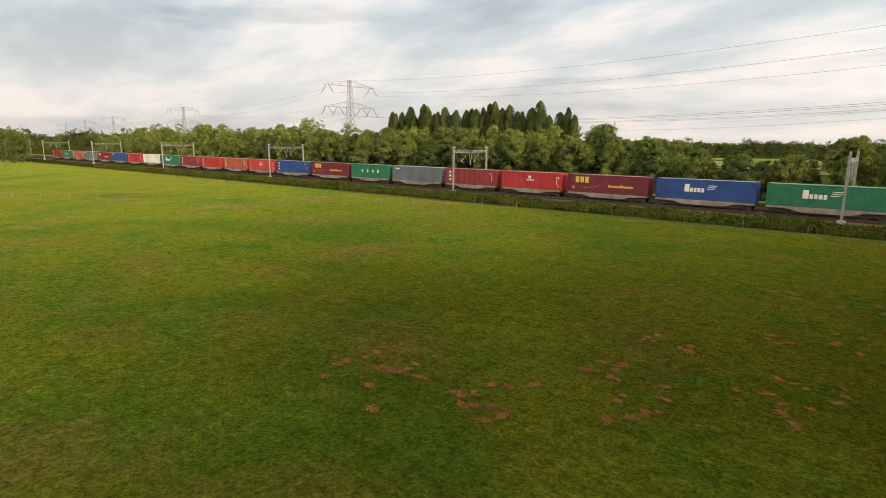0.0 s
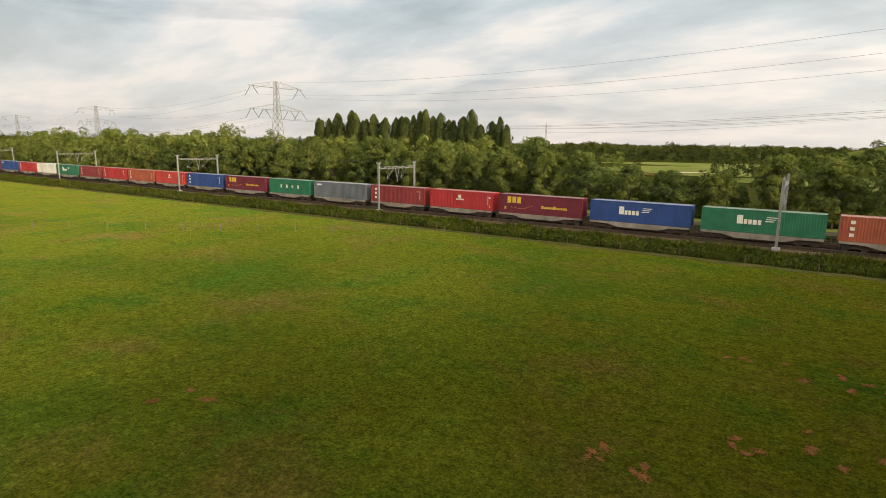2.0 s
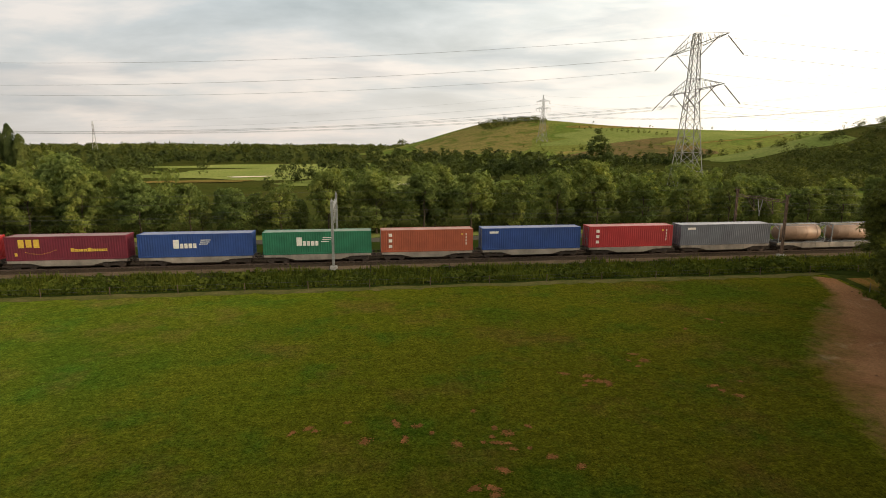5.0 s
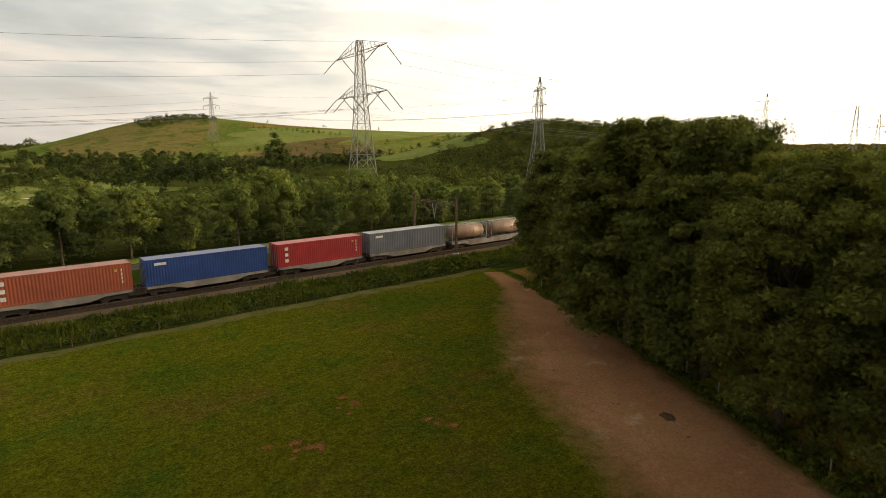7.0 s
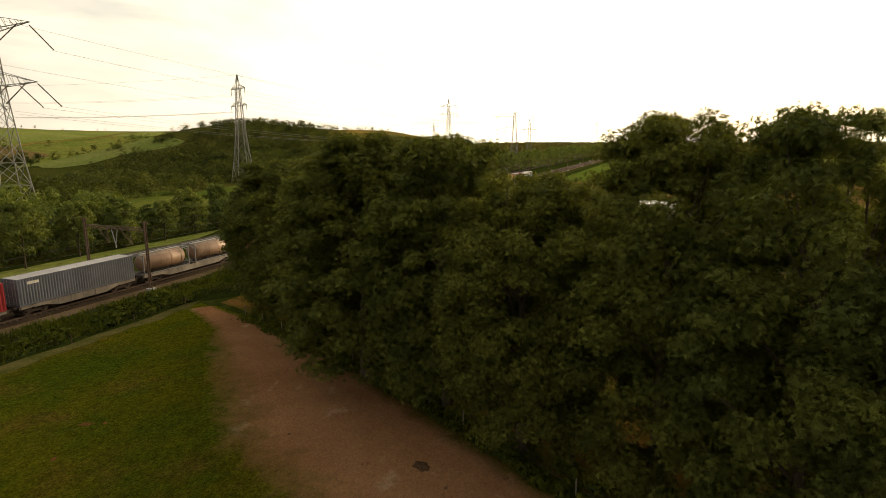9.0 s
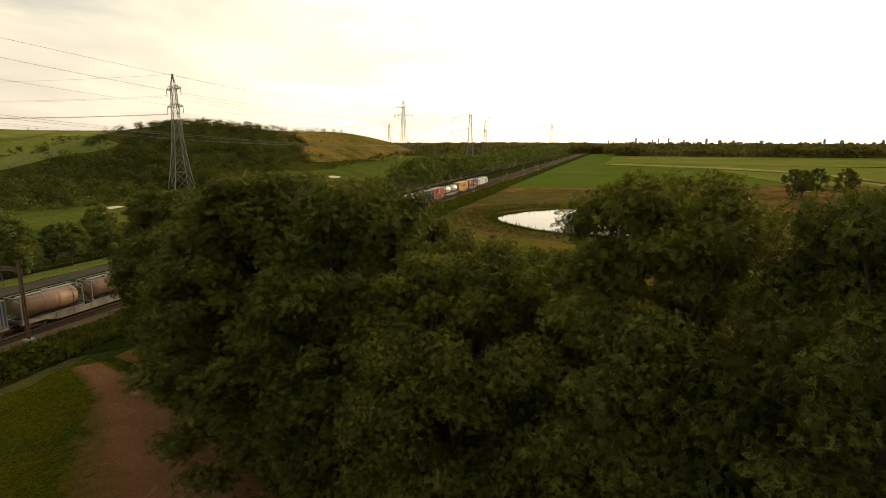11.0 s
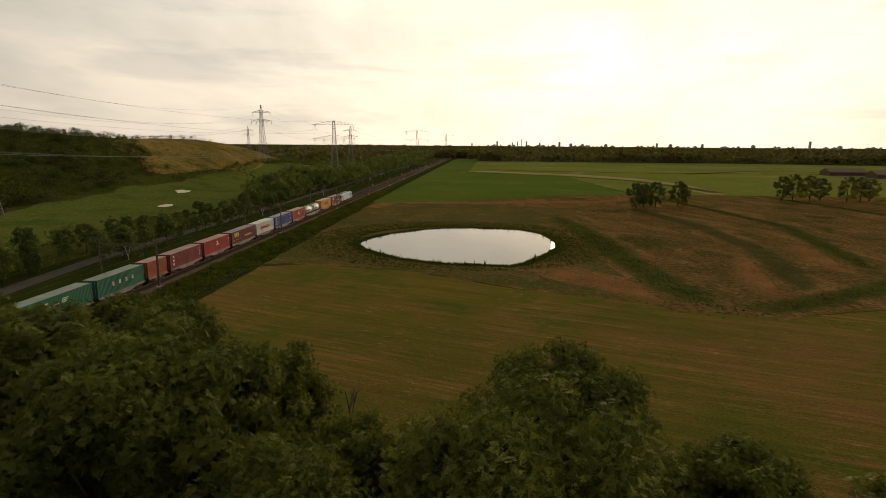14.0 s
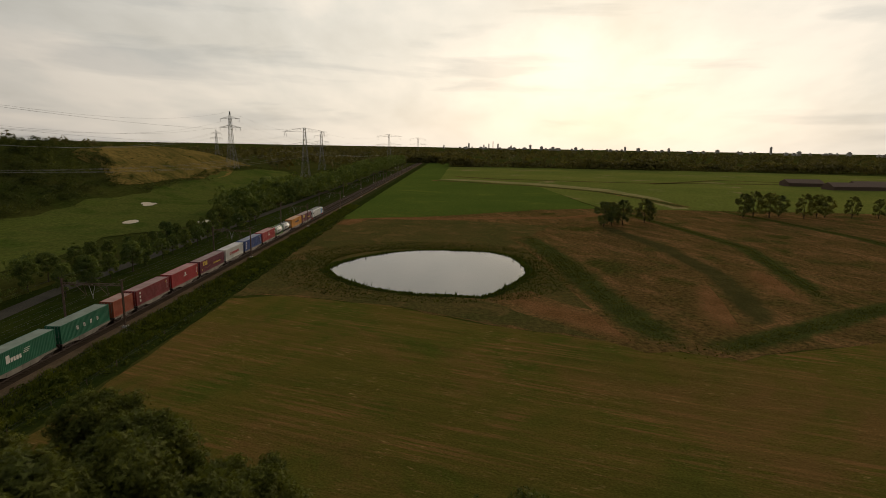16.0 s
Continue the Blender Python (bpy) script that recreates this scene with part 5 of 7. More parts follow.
# front to back: colour, length, marking, words
MAROON_L = "maroon 45-foot corrugated container with yellow emblem shapes"
CONSIST = [
    ("maroon", 13.7, "crest", MAROON_L), ("orange", 13.0, "dark", "orange corrugated container with dark marking bars"), ("tank2", 16.9, "", ""),
    ("red", 12.2, "emblem", "red corrugated container with small white emblem"), ("blue", 13.7, "codes", "dark blue corrugated container with white code marks"),
    ("cream", 12.2, "letters", "cream-white container with tall red marking bars"), ("maroon", 13.7, "crest", MAROON_L),
    ("red", 12.2, "emblem", "red corrugated container with small white emblem"), ("darkred", 12.2, "codes", "dark red weathered container with white codes"),
    ("rust", 6.1, "", "short orange-red corrugated container"), ("green", 12.2, "spaced", "green container with four spaced white bars"),
    ("green", 13.7, "script", "green 45-foot container with white script shapes"), ("maroon", 13.7, "crest", MAROON_L), ("tank2b", 16.9, "", ""),
    ("grey", 13.7, "block", "blue-grey weathered container with pale roof"), ("red", 12.2, "codes", "faded red container with white codes"),
    ("blue", 13.7, "block", "dull blue container with chalky pale roof"), ("rust", 12.2, "codes", "weathered orange-red corrugated container"),
    ("green", 13.7, "script", "green 45-foot container with white script shapes"), ("blue", 13.7, "script", "blue 45-foot container with white script shapes"),
    ("maroon", 13.7, "crest", MAROON_L), ("red", 12.2, "emblem", "red corrugated container with small white emblem"),
    ("darkred", 12.2, "codes", "dark red weathered container with white codes"), ("grey", 13.7, "block", "blue-grey weathered container with pale roof"),
    ("green", 12.2, "spaced", "green container with four spaced white bars"), ("maroon", 13.7, "crest", MAROON_L), ("blue", 13.7, "codes", "dark blue corrugated container with white code marks"),
    ("scarlet", 12.2, "emblem", "bright red corrugated container with white emblem"), ("rust", 12.2, "codes", "weathered orange-red corrugated container"),
    ("red", 12.2, "codes", "faded red container with white codes"), ("darkred", 12.2, "codes", "dark red weathered container with white codes"),
    ("green", 13.7, "script", "green 45-foot container with white script shapes"), ("cream", 12.2, "block", "cream-white weathered container with a dark block"),
    ("red", 12.2, "codes", "faded red container with white codes"), ("blue", 13.7, "block", "dull blue container with chalky pale roof"),
    ("maroon", 13.7, "crest", MAROON_L), ("grey", 13.7, "block", "blue-grey weathered container with pale roof"), ("rust", 12.2, "codes", "weathered orange-red corrugated container"),
    ("green", 12.2, "spaced", "green container with four spaced white bars"), ("darkred", 12.2, "codes", "dark red weathered container with white codes"),
]
FRONT = 252.0
x = FRONT
for colour, L, kind, words in CONSIST:
    x0 = x - L
    if colour.startswith("tank"):
        white = colour == "tank2"
        for i in range(2):
            tank_container(x0 + 0.2 + i * 8.5, WHITE if white else TAN, CAGEGREEN if white and i == 0 else CAGEGREY,
                           "white cylindrical tank container in a steel frame" if white else "tarnished tan tank container in a grey frame")
    else:
        container(x0, colour, L, kind, words)
    wagon(x0 - 0.25, x + 0.25)
    x = x0 - 1.25


def loco():
    lo = thing("locomotive", "silver electric locomotive with a blue side panel", "locomotive", at=pose(FRONT + 1.3, TRACK, RAIL_Z))
    L, W = 18.9, 2.95
    bm = bmesh.new()
    pts = [(0.35, 1.05), (0.05, 1.45), (0.05, 2.05), (0.85, 3.35), (1.35, 3.72), (L - 1.35, 3.72), (L - 0.85, 3.35), (L - 0.05, 2.05), (L - 0.05, 1.45), (L - 0.35, 1.05)]
    a = [bm.verts.new((px, -W / 2, pz)) for px, pz in pts]
    b = [bm.verts.new((px, W / 2, pz)) for px, pz in pts]
    bm.faces.new(a)
    bm.faces.new(b[::-1])
    for i in range(len(pts)):
        j = (i + 1) % len(pts)
        bm.faces.new((a[i], b[i], b[j], a[j]))
    bmesh.ops.recalc_face_normals(bm, faces=bm.faces[:])
    bmesh.ops.bevel(bm, geom=bm.edges[:], offset=0.14, segments=3, affect="EDGES")
    part("body", bm, SILVER, lo)
    for s in (-1, 1):
        y = s * (W / 2 + 0.006)
        part("side_panel", box(14.0, 15.7, min(y, y + s * 0.01), max(y, y + s * 0.01), 1.08, 3.55), BLUE, lo, "bright blue side panel")
        part("emblem", box(12.2, 13.3, min(y, y + s * 0.01), max(y, y + s * 0.01), 2.5, 2.85), LIME, lo, "lime green mark")
        for x0, x1 in ((1.15, 1.75), (L - 1.75, L - 1.15)):
            part("side_window", box(x0, x1, min(y, y + s * 0.01), max(y, y + s * 0.01), 2.35, 3.0, 0.004), GLASS, lo, "dark cab window")
        for x0 in (2.05, L - 2.75):
            part("cab_door", box(x0, x0 + 0.7, min(y, y + s * 0.012), max(y, y + s * 0.012), 1.1, 3.3, 0.005), SILL, lo)
        for x0 in np.arange(3.6, 13.5, 1.6):
            part("grille", box(x0, x0 + 1.1, min(y, y + s * 0.015), max(y, y + s * 0.015), 3.2, 3.6), GALV, lo, "grey ventilation grille")
    for xx, s in ((0.0, -1), (L, 1)):
        bm = bmesh.new()
        add_box(bm, -0.02, 0.02, -1.15, 1.15, -0.48, 0.48, pose(xx - s * 0.46, 0, 2.72, 0, -s * 31, 0))
        part("windscreen", bm, GLASS, lo, "dark sloping windscreen")
        for y in (-0.95, 0.95):
            bm = bmesh.new()
            add_rod(bm, (xx - s * 0.08, y, 1.75), (xx + s * 0.0, y, 1.75), 0.13, 0.13, 14)
            part("headlight", bm, OFFWHITE, lo, "round headlight")
            bm = bmesh.new()
            add_rod(bm, (xx - s * 0.3, y * 0.92, 1.02), (xx + s * 0.4, y * 0.92, 1.02), 0.12)
            add_rod(bm, (xx + s * 0.4, y * 0.92, 1.02), (xx + s * 0.46, y * 0.92, 1.02), 0.26, 0.24, 14)
            part("buffer", bm, CHASSIS, lo)
        part("front_skirt", box(min(xx - s * 0.1, xx - s * 0.5), max(xx - s * 0.1, xx - s * 0.5), -1.3, 1.3, 0.35, 1.1, 0.05), LOGO_RED, lo, "red bumper beam")
    bm = bmesh.new()
    for x0 in np.arange(3.0, 15.5, 1.5):
        add_box(bm, x0, x0 + 1.0, -0.7, 0.7, 3.70, 3.92)
        add_rod(bm, (x0 + 0.5, 0.9, 3.7), (x0 + 0.5, 0.9, 4.05), 0.07)
    part("roof_equipment", bm, GALV, lo, "grey roof boxes and insulators")
    for x0 in (3.2, 14.6):
        bm = bmesh.new()
        up = x0 > 10
        top = 5.25 if up else 4.1
        for y in (-0.5, 0.5):
            add_bar(bm, (x0 - 0.9, y, 3.95), (x0 + 1.0, y * 0.8, 4.0 + (top - 4.0) * 0.5), 0.05)
            add_bar(bm, (x0 + 1.0, y * 0.8, 4.0 + (top - 4.0) * 0.5), (x0 - 0.2, y * 0.9, top), 0.04)
        add_bar(bm, (x0 - 0.2, -0.9, top), (x0 - 0.2, 0.9, top), 0.06)
        part("pantograph", bm, CHASSIS, lo, "folded dark pantograph" if not up else "raised dark pantograph")
    part("underframe", box(5.5, 13.4, -1.25, 1.25, 0.35, 1.06, 0.05), CHASSIS, lo)
    for x0 in (3.2, L - 3.2):
        add_bogie(lo, x0)
    return lo


loco()


# ---- trees ----
def spot(ob, x, y, turn=0.0, size=1.0, wide=None):
    w = size if wide is None else wide
    ob.matrix_world = Matrix.LocRotScale((x, y, float(hill(x, y))), Euler((0, 0, turn)), (w, w, size))
    return ob


def plant(kinds, places, rng):
    """One tree of the given kinds at each place (x, y, height)."""
    used = set()
    for x, y, h in places:
        i = int(rng.integers(len(kinds)))
        ob, base = kinds[i]
        if i in used:
            ob = copy_thing(ob, Matrix.Identity(4))
        used.add(i)
        s = h / base
        spot(ob, x, y, rng.random() * 6.28, s, s * rng.uniform(0.85, 1.12))


rng = np.random.default_rng(7)
OAKW = "large dark green oak in full leaf beside the dirt track"
OAKS = [(33.0, 22.6, 20.3, 12.4), (28.6, 16.8, 20.2, 12.0), (41.0, 21.0, 18.8, 11), (34.5, 30.5, 17.2, 11), (40.0, 28.5, 16.2, 9.0), (38.4, 37.0, 19.4, 12.5), (40.8, 45.0, 19.6, 15),
        (46.0, 51.0, 17.8, 12.5), (53.0, 60.0, 17.2, 13), (57.5, 67.0, 16.6, 12.5), (62.0, 72.5, 15.0, 9), (24.5, 6.0, 20.5, 13), (20.0, -5.0, 20.0, 13), (36.0, 9.0, 16.0, 12),
        (40.0, 14.5, 15.5, 9.5), (31.5, 12.0, 17.0, 9), (46.0, 42.0, 17.8, 11.5), (45.5, 36.5, 16.8, 9),
        (51.0, 43.0, 17.0, 10.5), (50.0, 36.5, 15.3, 9), (56.5, 49.0, 16.0, 10)]
fine_oaks = [make_tree("oak_tree", OAKW, 19.0, 11.5, 110 + i, LEAF_OAK, 0.215, 400, 250, (0.65, 1.35), 0.02, 0.38, "oak", "tree", "oaks beside the dirt track", 9, 30, 15, 0.85, True, True) for i in range(2)]
oak_kinds = [make_tree("oak_tree", OAKW, 19.0, 11.5, 100 + i, LEAF_OAK, 0.285, 225, 240, (0.7, 1.4), 0.02, 0.38, "oak", "tree", "oaks beside the dirt track", 9, 24, 13, 0.85, True, True) for i in range(3)]
for i, (x, y, h, w) in enumerate(OAKS):
    kinds, k = (fine_oaks, i) if i < 4 else (oak_kinds, i - 4)
    ob = kinds[k] if k < len(kinds) else copy_thing(kinds[k % len(kinds)], Matrix.Identity(4))
    spot(ob, x, y, i * 1.7, h / 19.0, w / 11.5)

shrubs = [(make_tree("shrub", "dense dark green shrub at the foot of the oaks", 3.2, 3.8, 140 + i, LEAF_OAK, 0.30, 56, 24, (0.55, 0.9), 0.02, 0.07, "oak", "shrub",
                     "shrubs under the oaks", 5, 5), 3.2) for i in range(2)]
places = []
for (xa, ya), (xb, yb) in zip(HEDGE_FOOT, HEDGE_FOOT[1:]):
    n = max(1, int(math.hypot(xb - xa, yb - ya) / 2.6))
    for k in range(n):
        f = k / n
        places.append((xa + (xb - xa) * f + rng.uniform(1.8, 4.5), ya + (yb - ya) * f + rng.uniform(-0.8, 0.8), rng.uniform(2.0, 4.2)))
for (xa, ya), (xb, yb) in zip(HEDGE_FOOT, HEDGE_FOOT[1:6]):
    n = max(1, int(math.hypot(xb - xa, yb - ya) / 2.8))
    for k in range(n):
        f = (k + 0.5) / n
        places.append((xa + (xb - xa) * f + rng.uniform(6.0, 12.0), ya + (yb - ya) * f + rng.uniform(-1.5, 0.5), rng.uniform(3.8, 6.0)))
plant(shrubs, places, rng)


def bare_tree(x, y, height, seed):
    """A dead tree: a thin trunk with forked leafless limbs and twigs."""
    rg_ = random.Random(seed)
    t = thing("dead_tree", "thin leafless dead tree among the oaks", "tree", at=pose(x, y, 0))
    bm = bmesh.new()
    pts = [Vector((rg_.uniform(-0.2, 0.2) * i, rg_.uniform(-0.2, 0.2) * i, height * i / 6)) for i in range(7)]
    pts[0].z = -0.2
    for i in range(6):
        add_rod(bm, pts[i], pts[i + 1], 0.17 * (1 - i * 0.15), 0.17 * (0.86 - i * 0.15), 6, False)
    part("trunk", bm, BARK, t)
    for k in range(16):
        f = rg_.uniform(0.45, 0.97)
        i = min(5, int(f * 6))
        base = pts[i].lerp(pts[i + 1], f * 6 - i)
        a, ln = rg_.uniform(0, 6.28), (1.15 - f) * height * rg_.uniform(0.22, 0.36)
        d = Vector((math.cos(a), math.sin(a), rg_.uniform(0.5, 1.2))).normalized() * ln
        bm = bmesh.new()
        add_rod(bm, base, base + d, 0.05, 0.02, 5, False)
        for j in range(5):
            q = base + d * rg_.uniform(0.35, 1.0)
            e = (d.normalized() + Vector((rg_.uniform(-0.8, 0.8), rg_.uniform(-0.8, 0.8), rg_.uniform(0, 0.7)))).normalized() * ln * rg_.uniform(0.25, 0.5)
            add_rod(bm, q, q + e, 0.02, 0.008, 4, False)
        part("branch", bm, BARK, t)


bare_tree(44.8, 31.2, 15.2, 5)


def dung_heap(x, y, r, seed):
    """A low lumpy dark heap on the track."""
    rg_ = random.Random(seed)
    bm = bmesh.new()
    bmesh.ops.create_icosphere(bm, subdivisions=3, radius=1.0)
    for v in bm.verts:
        k = 1 + 0.22 * math.sin(v.co.x * 5 + 1) * math.sin(v.co.y * 6) + rg_.uniform(-0.08, 0.08)
        v.co = Vector((v.co.x * r * 1.4 * k, v.co.y * r * k, max(v.co.z, -0.2) * 0.13 * k))
    me = bpy.data.meshes.new("dung_heap")
    bm.to_mesh(me)
    bm.free()
    thing("dung_heap", "low dark dung heap on the bare track", "dung heap", at=pose(x, y, 0.05, 0, 0, 70), me=me, mat=DUNG)


DUNG = mat_ground("dung", [(0.35, (0.060, 0.034, 0.020)), (0.65, (0.095, 0.056, 0.034))], 2.0, 9.0, 0.05)
dung_heap(30.4, 35.5, 0.42, 3)

BELTW = ["green broad-crowned roadside tree with a bare trunk", "green leafy woodland tree behind the railway", "yellow-green airy woodland tree", "dark green dense woodland tree",
         "slender young green roadside tree"]
belt = [
    (make_tree("roadside_tree", BELTW[0], 11, 7.8, 200, LEAF_BELT, 0.40, 92, 58, (0.8, 1.35), 0.18, 0.19, "oak", "tree", "trees behind the railway", 6, 8, 12, 0.9, True), 11),
    (make_tree("woodland_tree", BELTW[1], 12, 7.4, 201, LEAF_BELT, 0.40, 92, 62, (0.8, 1.4), 0.03, 0.20, "oak", "tree", "trees behind the railway", 6, 8, 12, 0.9, True), 12),
    (make_tree("woodland_tree", BELTW[2], 12, 6.4, 202, LEAF_BELT, 0.40, 92, 58, (0.7, 1.25), 0.03, 0.16, "spindle", "tree", "trees behind the railway", 6, 8, 12, 0.9, True), 12),
    (make_tree("woodland_tree", BELTW[3], 12, 8.2, 203, LEAF_BELT, 0.40, 92, 62, (0.9, 1.5), 0.03, 0.20, "oak", "tree", "trees behind the railway", 6, 8, 12, 0.9, True), 12),
    (make_tree("woodland_tree", BELTW[1], 11, 7.8, 204, LEAF_BELT, 0.40, 92, 58, (0.9, 1.45), 0.02, 0.18, "cone", "tree", "trees behind the railway", 6, 8, 12, 0.9, True), 11),
]
road_row, places, deep = [], [], []
x = -200.0
while x < 60:
    road_row.append((x, 114.6 + rng.uniform(-0.6, 0.6), rng.uniform(9.5, 12.5)))
    x += rng.uniform(7.4, 9.6)
while x < 132:
    road_row.append((x, 114.8 + rng.uniform(-0.6, 0.6), rng.uniform(8.5, 10.5)))
    x += rng.uniform(7.4, 9.6)
while x < 258:
    road_row.append((x, 107.6 + rng.uniform(-0.6, 0.6), rng.uniform(8.0, 10.8)))
    road_row.append((x + 4.0, 119.5 + rng.uniform(-1.5, 1.5), rng.uniform(7.0, 11.5)))
    x += rng.uniform(7.0, 9.0)
for x in np.arange(-165, 134, 5.3):
    places.append((x + rng.uniform(-2.2, 2.2), 120.2 + rng.uniform(-1.8, 1.8), (12.4 if x < -58 else 10.6) + rng.uniform(-3.4, 3.0)))
places = [(x, y, h * (0.82 if -41 < x < -17 else 1.0)) for x, y, h in places]
road_row = [(x, y, h * (0.85 if -41 < x < -17 else 1.0)) for x, y, h in road_row]


def drop(x):
    """The belt gets lower beyond the end of the tall trees."""
    return float(np.interp(x, (72, 86, 100, 122, 130, 168, 174, 224, 230), (1.0, 0.86, 0.76, 0.72, 0.82, 0.78, 0.66, 0.64, 0.80)))


places = [(x, y, h * min(drop(x), 0.76 if x > 88 else 1.0)) for x, y, h in places]
road_row = [(x, y, h * drop(x)) for x, y, h in road_row]
places += [(-300, 66, 13), (-308, 71, 14.5), (-318, 66, 15), (-326, 73, 14), (-338, 68, 15), (-352, 74, 15)]
places += [p for i, p in enumerate(road_row) if i % 3 == 2]
plant(belt[:1], [p for i, p in enumerate(road_row) if i % 3 != 2], rng)
plant(belt[1:], places, rng)


def wood(name, label, places, leaf, cards, size, seed, spread=(0.42, 0.5), masses=9, fat=(0.36, 0.56), middle=0.48):
    """A far wood: many small leaf masses in one object. Places: x, y, height."""
    rg = np.random.default_rng(seed)
    p = np.asarray(places, float)
    k = len(p)
    # each tree is a handful of leafy masses, narrower towards the top
    q = unit(k * masses, rg).reshape(k, masses, 3) * rg.uniform(0.45, 0.85, (k, masses, 1))
    q[..., 2] = rg.uniform(-0.72, 0.78, (k, masses))
    lean = 1.0 - 0.55 * np.clip(q[..., 2:3], 0, 1)
    q[..., :2] *= lean
    rad = rg.uniform(*fat, (k, masses)) * (1 - 0.35 * np.clip(q[..., 2], 0, 1))
    pick = rg.integers(0, masses, (k, cards))
    d = unit(k * cards, rg).reshape(k, cards, 3)
    d[..., 2] = np.where(d[..., 2] < -0.4, -d[..., 2], d[..., 2])
    rr = np.take_along_axis(rad, pick, 1)[..., None] * (0.75 + 0.4 * rg.random((k, cards, 1)))
    c = np.take_along_axis(q, pick[..., None], 1) + d * rr * (1, 1, 0.8)
    c = c * p[:, None, 2:3] * (spread[0], spread[0], spread[1])
    c = c + np.stack([p[:, 0], p[:, 1], hill(p[:, 0], p[:, 1]) + p[:, 2] * middle], -1)[:, None]
    n = d + rg.normal(size=d.shape) * 0.4 + (0, 0, 0.3)
    n /= np.linalg.norm(n, axis=-1, keepdims=True)
    s = (size * p[:, 2:3] / 12 * rg.uniform(0.6, 1.3, (k, cards))).ravel()
    v, f = spray_cards(c.reshape(-1, 3), n.reshape(-1, 3), s, rg, 0.85)
    return thing(name, label, "wood", kind="stuff", me=quick_mesh(name, v, f), mat=leaf)


for x in np.arange(-345, -58, 5.2):
    for y, h in ((121, 12.3), (126, 13.0), (131, 13.6), (137, 14.4)):
        if x > -165 and y < 124:
            continue
        deep.append((x + rng.uniform(-2.5, 2.5), y + rng.uniform(-2.5, 2.5), h + (2.0 if x < -170 else 0.0) + rng.uniform(-4.0, 2.6)))
for x in np.arange(-345, -200, 6.0):
    deep.append((x, 115 + rng.uniform(-1, 1), rng.uniform(10, 14)))
wood("woodland_depth", "dense green wood standing behind the roadside trees", deep, LEAF_BELT, 300, 0.95, 18, (0.33, 0.50), 12)
deep = []
for x in np.arange(-58, 150, 4.4):
    for y, h in ((125, 10.2), (130.5, 10.6)):
        if (x < 18 and y > 128 and rng.random() < 0.6) or (-42 < x < -14 and y > 128) or (x > 84 and y > 128):
            continue
        deep.append((x + rng.uniform(-2.5, 2.5), y + rng.uniform(-2.0, 2.0), h * (0.72 if -42 < x < -14 else 0.62 if x > 84 else 1.0) + (0.5 if x > 84 else 1.0) * rng.uniform(-2.6, 2.4)))
for x in np.arange(-200, 140, 2.6):
    deep.append((x + rng.uniform(-1, 1), 117.3 + rng.uniform(-0.8, 0.8), rng.uniform(2.5, 5.0)))
wood("belt_thicket", "thick green undergrowth and younger trees of the belt", deep, LEAF_BELT, 260, 0.9, 19, (0.36, 0.50), 10)
deep = [(x + rng.uniform(-2, 2), y + rng.uniform(-2, 2), rng.uniform(9.5, 15.5)) for x in np.arange(268, 960, 5.5) for y in (112, 118, 124, 130) if (x > 330 or y > 115) and not (380 < x < 560 and y > 120)]
wood("railside_trees", "tall dark row of trees along the far railway", deep, LEAF_BELT, 160, 1.3, 20, (0.36, 0.50), 10)
clump = [(258, -38.5, 11), (263, -43, 10.5), (267, -49, 11), (271, -45, 9.5), (275, -61, 11), (277, -64, 9), (303, -119, 12), (307, -126, 13), (305, -133, 12.5), (309, -140, 11), (303, -149, 12.5),
         (306, -157, 12), (309, -163, 11), (311, -178, 11), (309, -190, 10), (52, 152, 0)]
heath_oak = make_tree("field_tree", "dark spreading oak standing on the heath", 11, 8.5, 230, LEAF_FIELD, 0.50, 44, 56, (0.8, 1.4), 0.06, 0.22, "oak", "tree", "trees on the heath", 6, 10, 12, 0.9, True)
for i, (x, y, h) in enumerate(clump[:-1]):
    ob = heath_oak if i == 0 else copy_thing(heath_oak, Matrix.Identity(4))
    spot(ob, x, y, i * 2.1, h / 11, h / 11 * rng.uniform(0.85, 1.1))
spot(make_tree("lone_poplar", "tall dark broad poplar beyond the tree belt", 20.0, 10.5, 240, LEAF_POPLAR, 0.50, 55, 70, (1.0, 1.7), 0.05, 0.3, "column", "tree", "", 6, 8), 53.0, 150.0)

poplars = [(make_poplar("slender green Lombardy poplar in a row", 22, 3.3 + 0.4 * i, 250 + i, 3600, 0.85, "row of poplars"), 22) for i in range(3)]
places = [(x + rng.uniform(-0.5, 0.5), 150 + rng.uniform(-1.5, 1.5), 22.0 + rng.uniform(-2.4, 1.5) - (1.5 if x < -148 or x > -92 else 0))
          for x in list(np.arange(-156, -124, 2.4)) + list(np.arange(-121, -89, 2.4)) + [-86, -83.4, -80.6]]
plant(poplars, places, rng)


def scatter(n, x0, x1, y0, y1, h0, h1, rg, keep=None):
    x, y = rg.uniform(x0, x1, n), rg.uniform(y0, y1, n)
    h = rg.uniform(h0, h1, n)
    ok = np.ones(n, bool) if keep is None else keep(x, y)
    return list(zip(x[ok], y[ok], h[ok]))


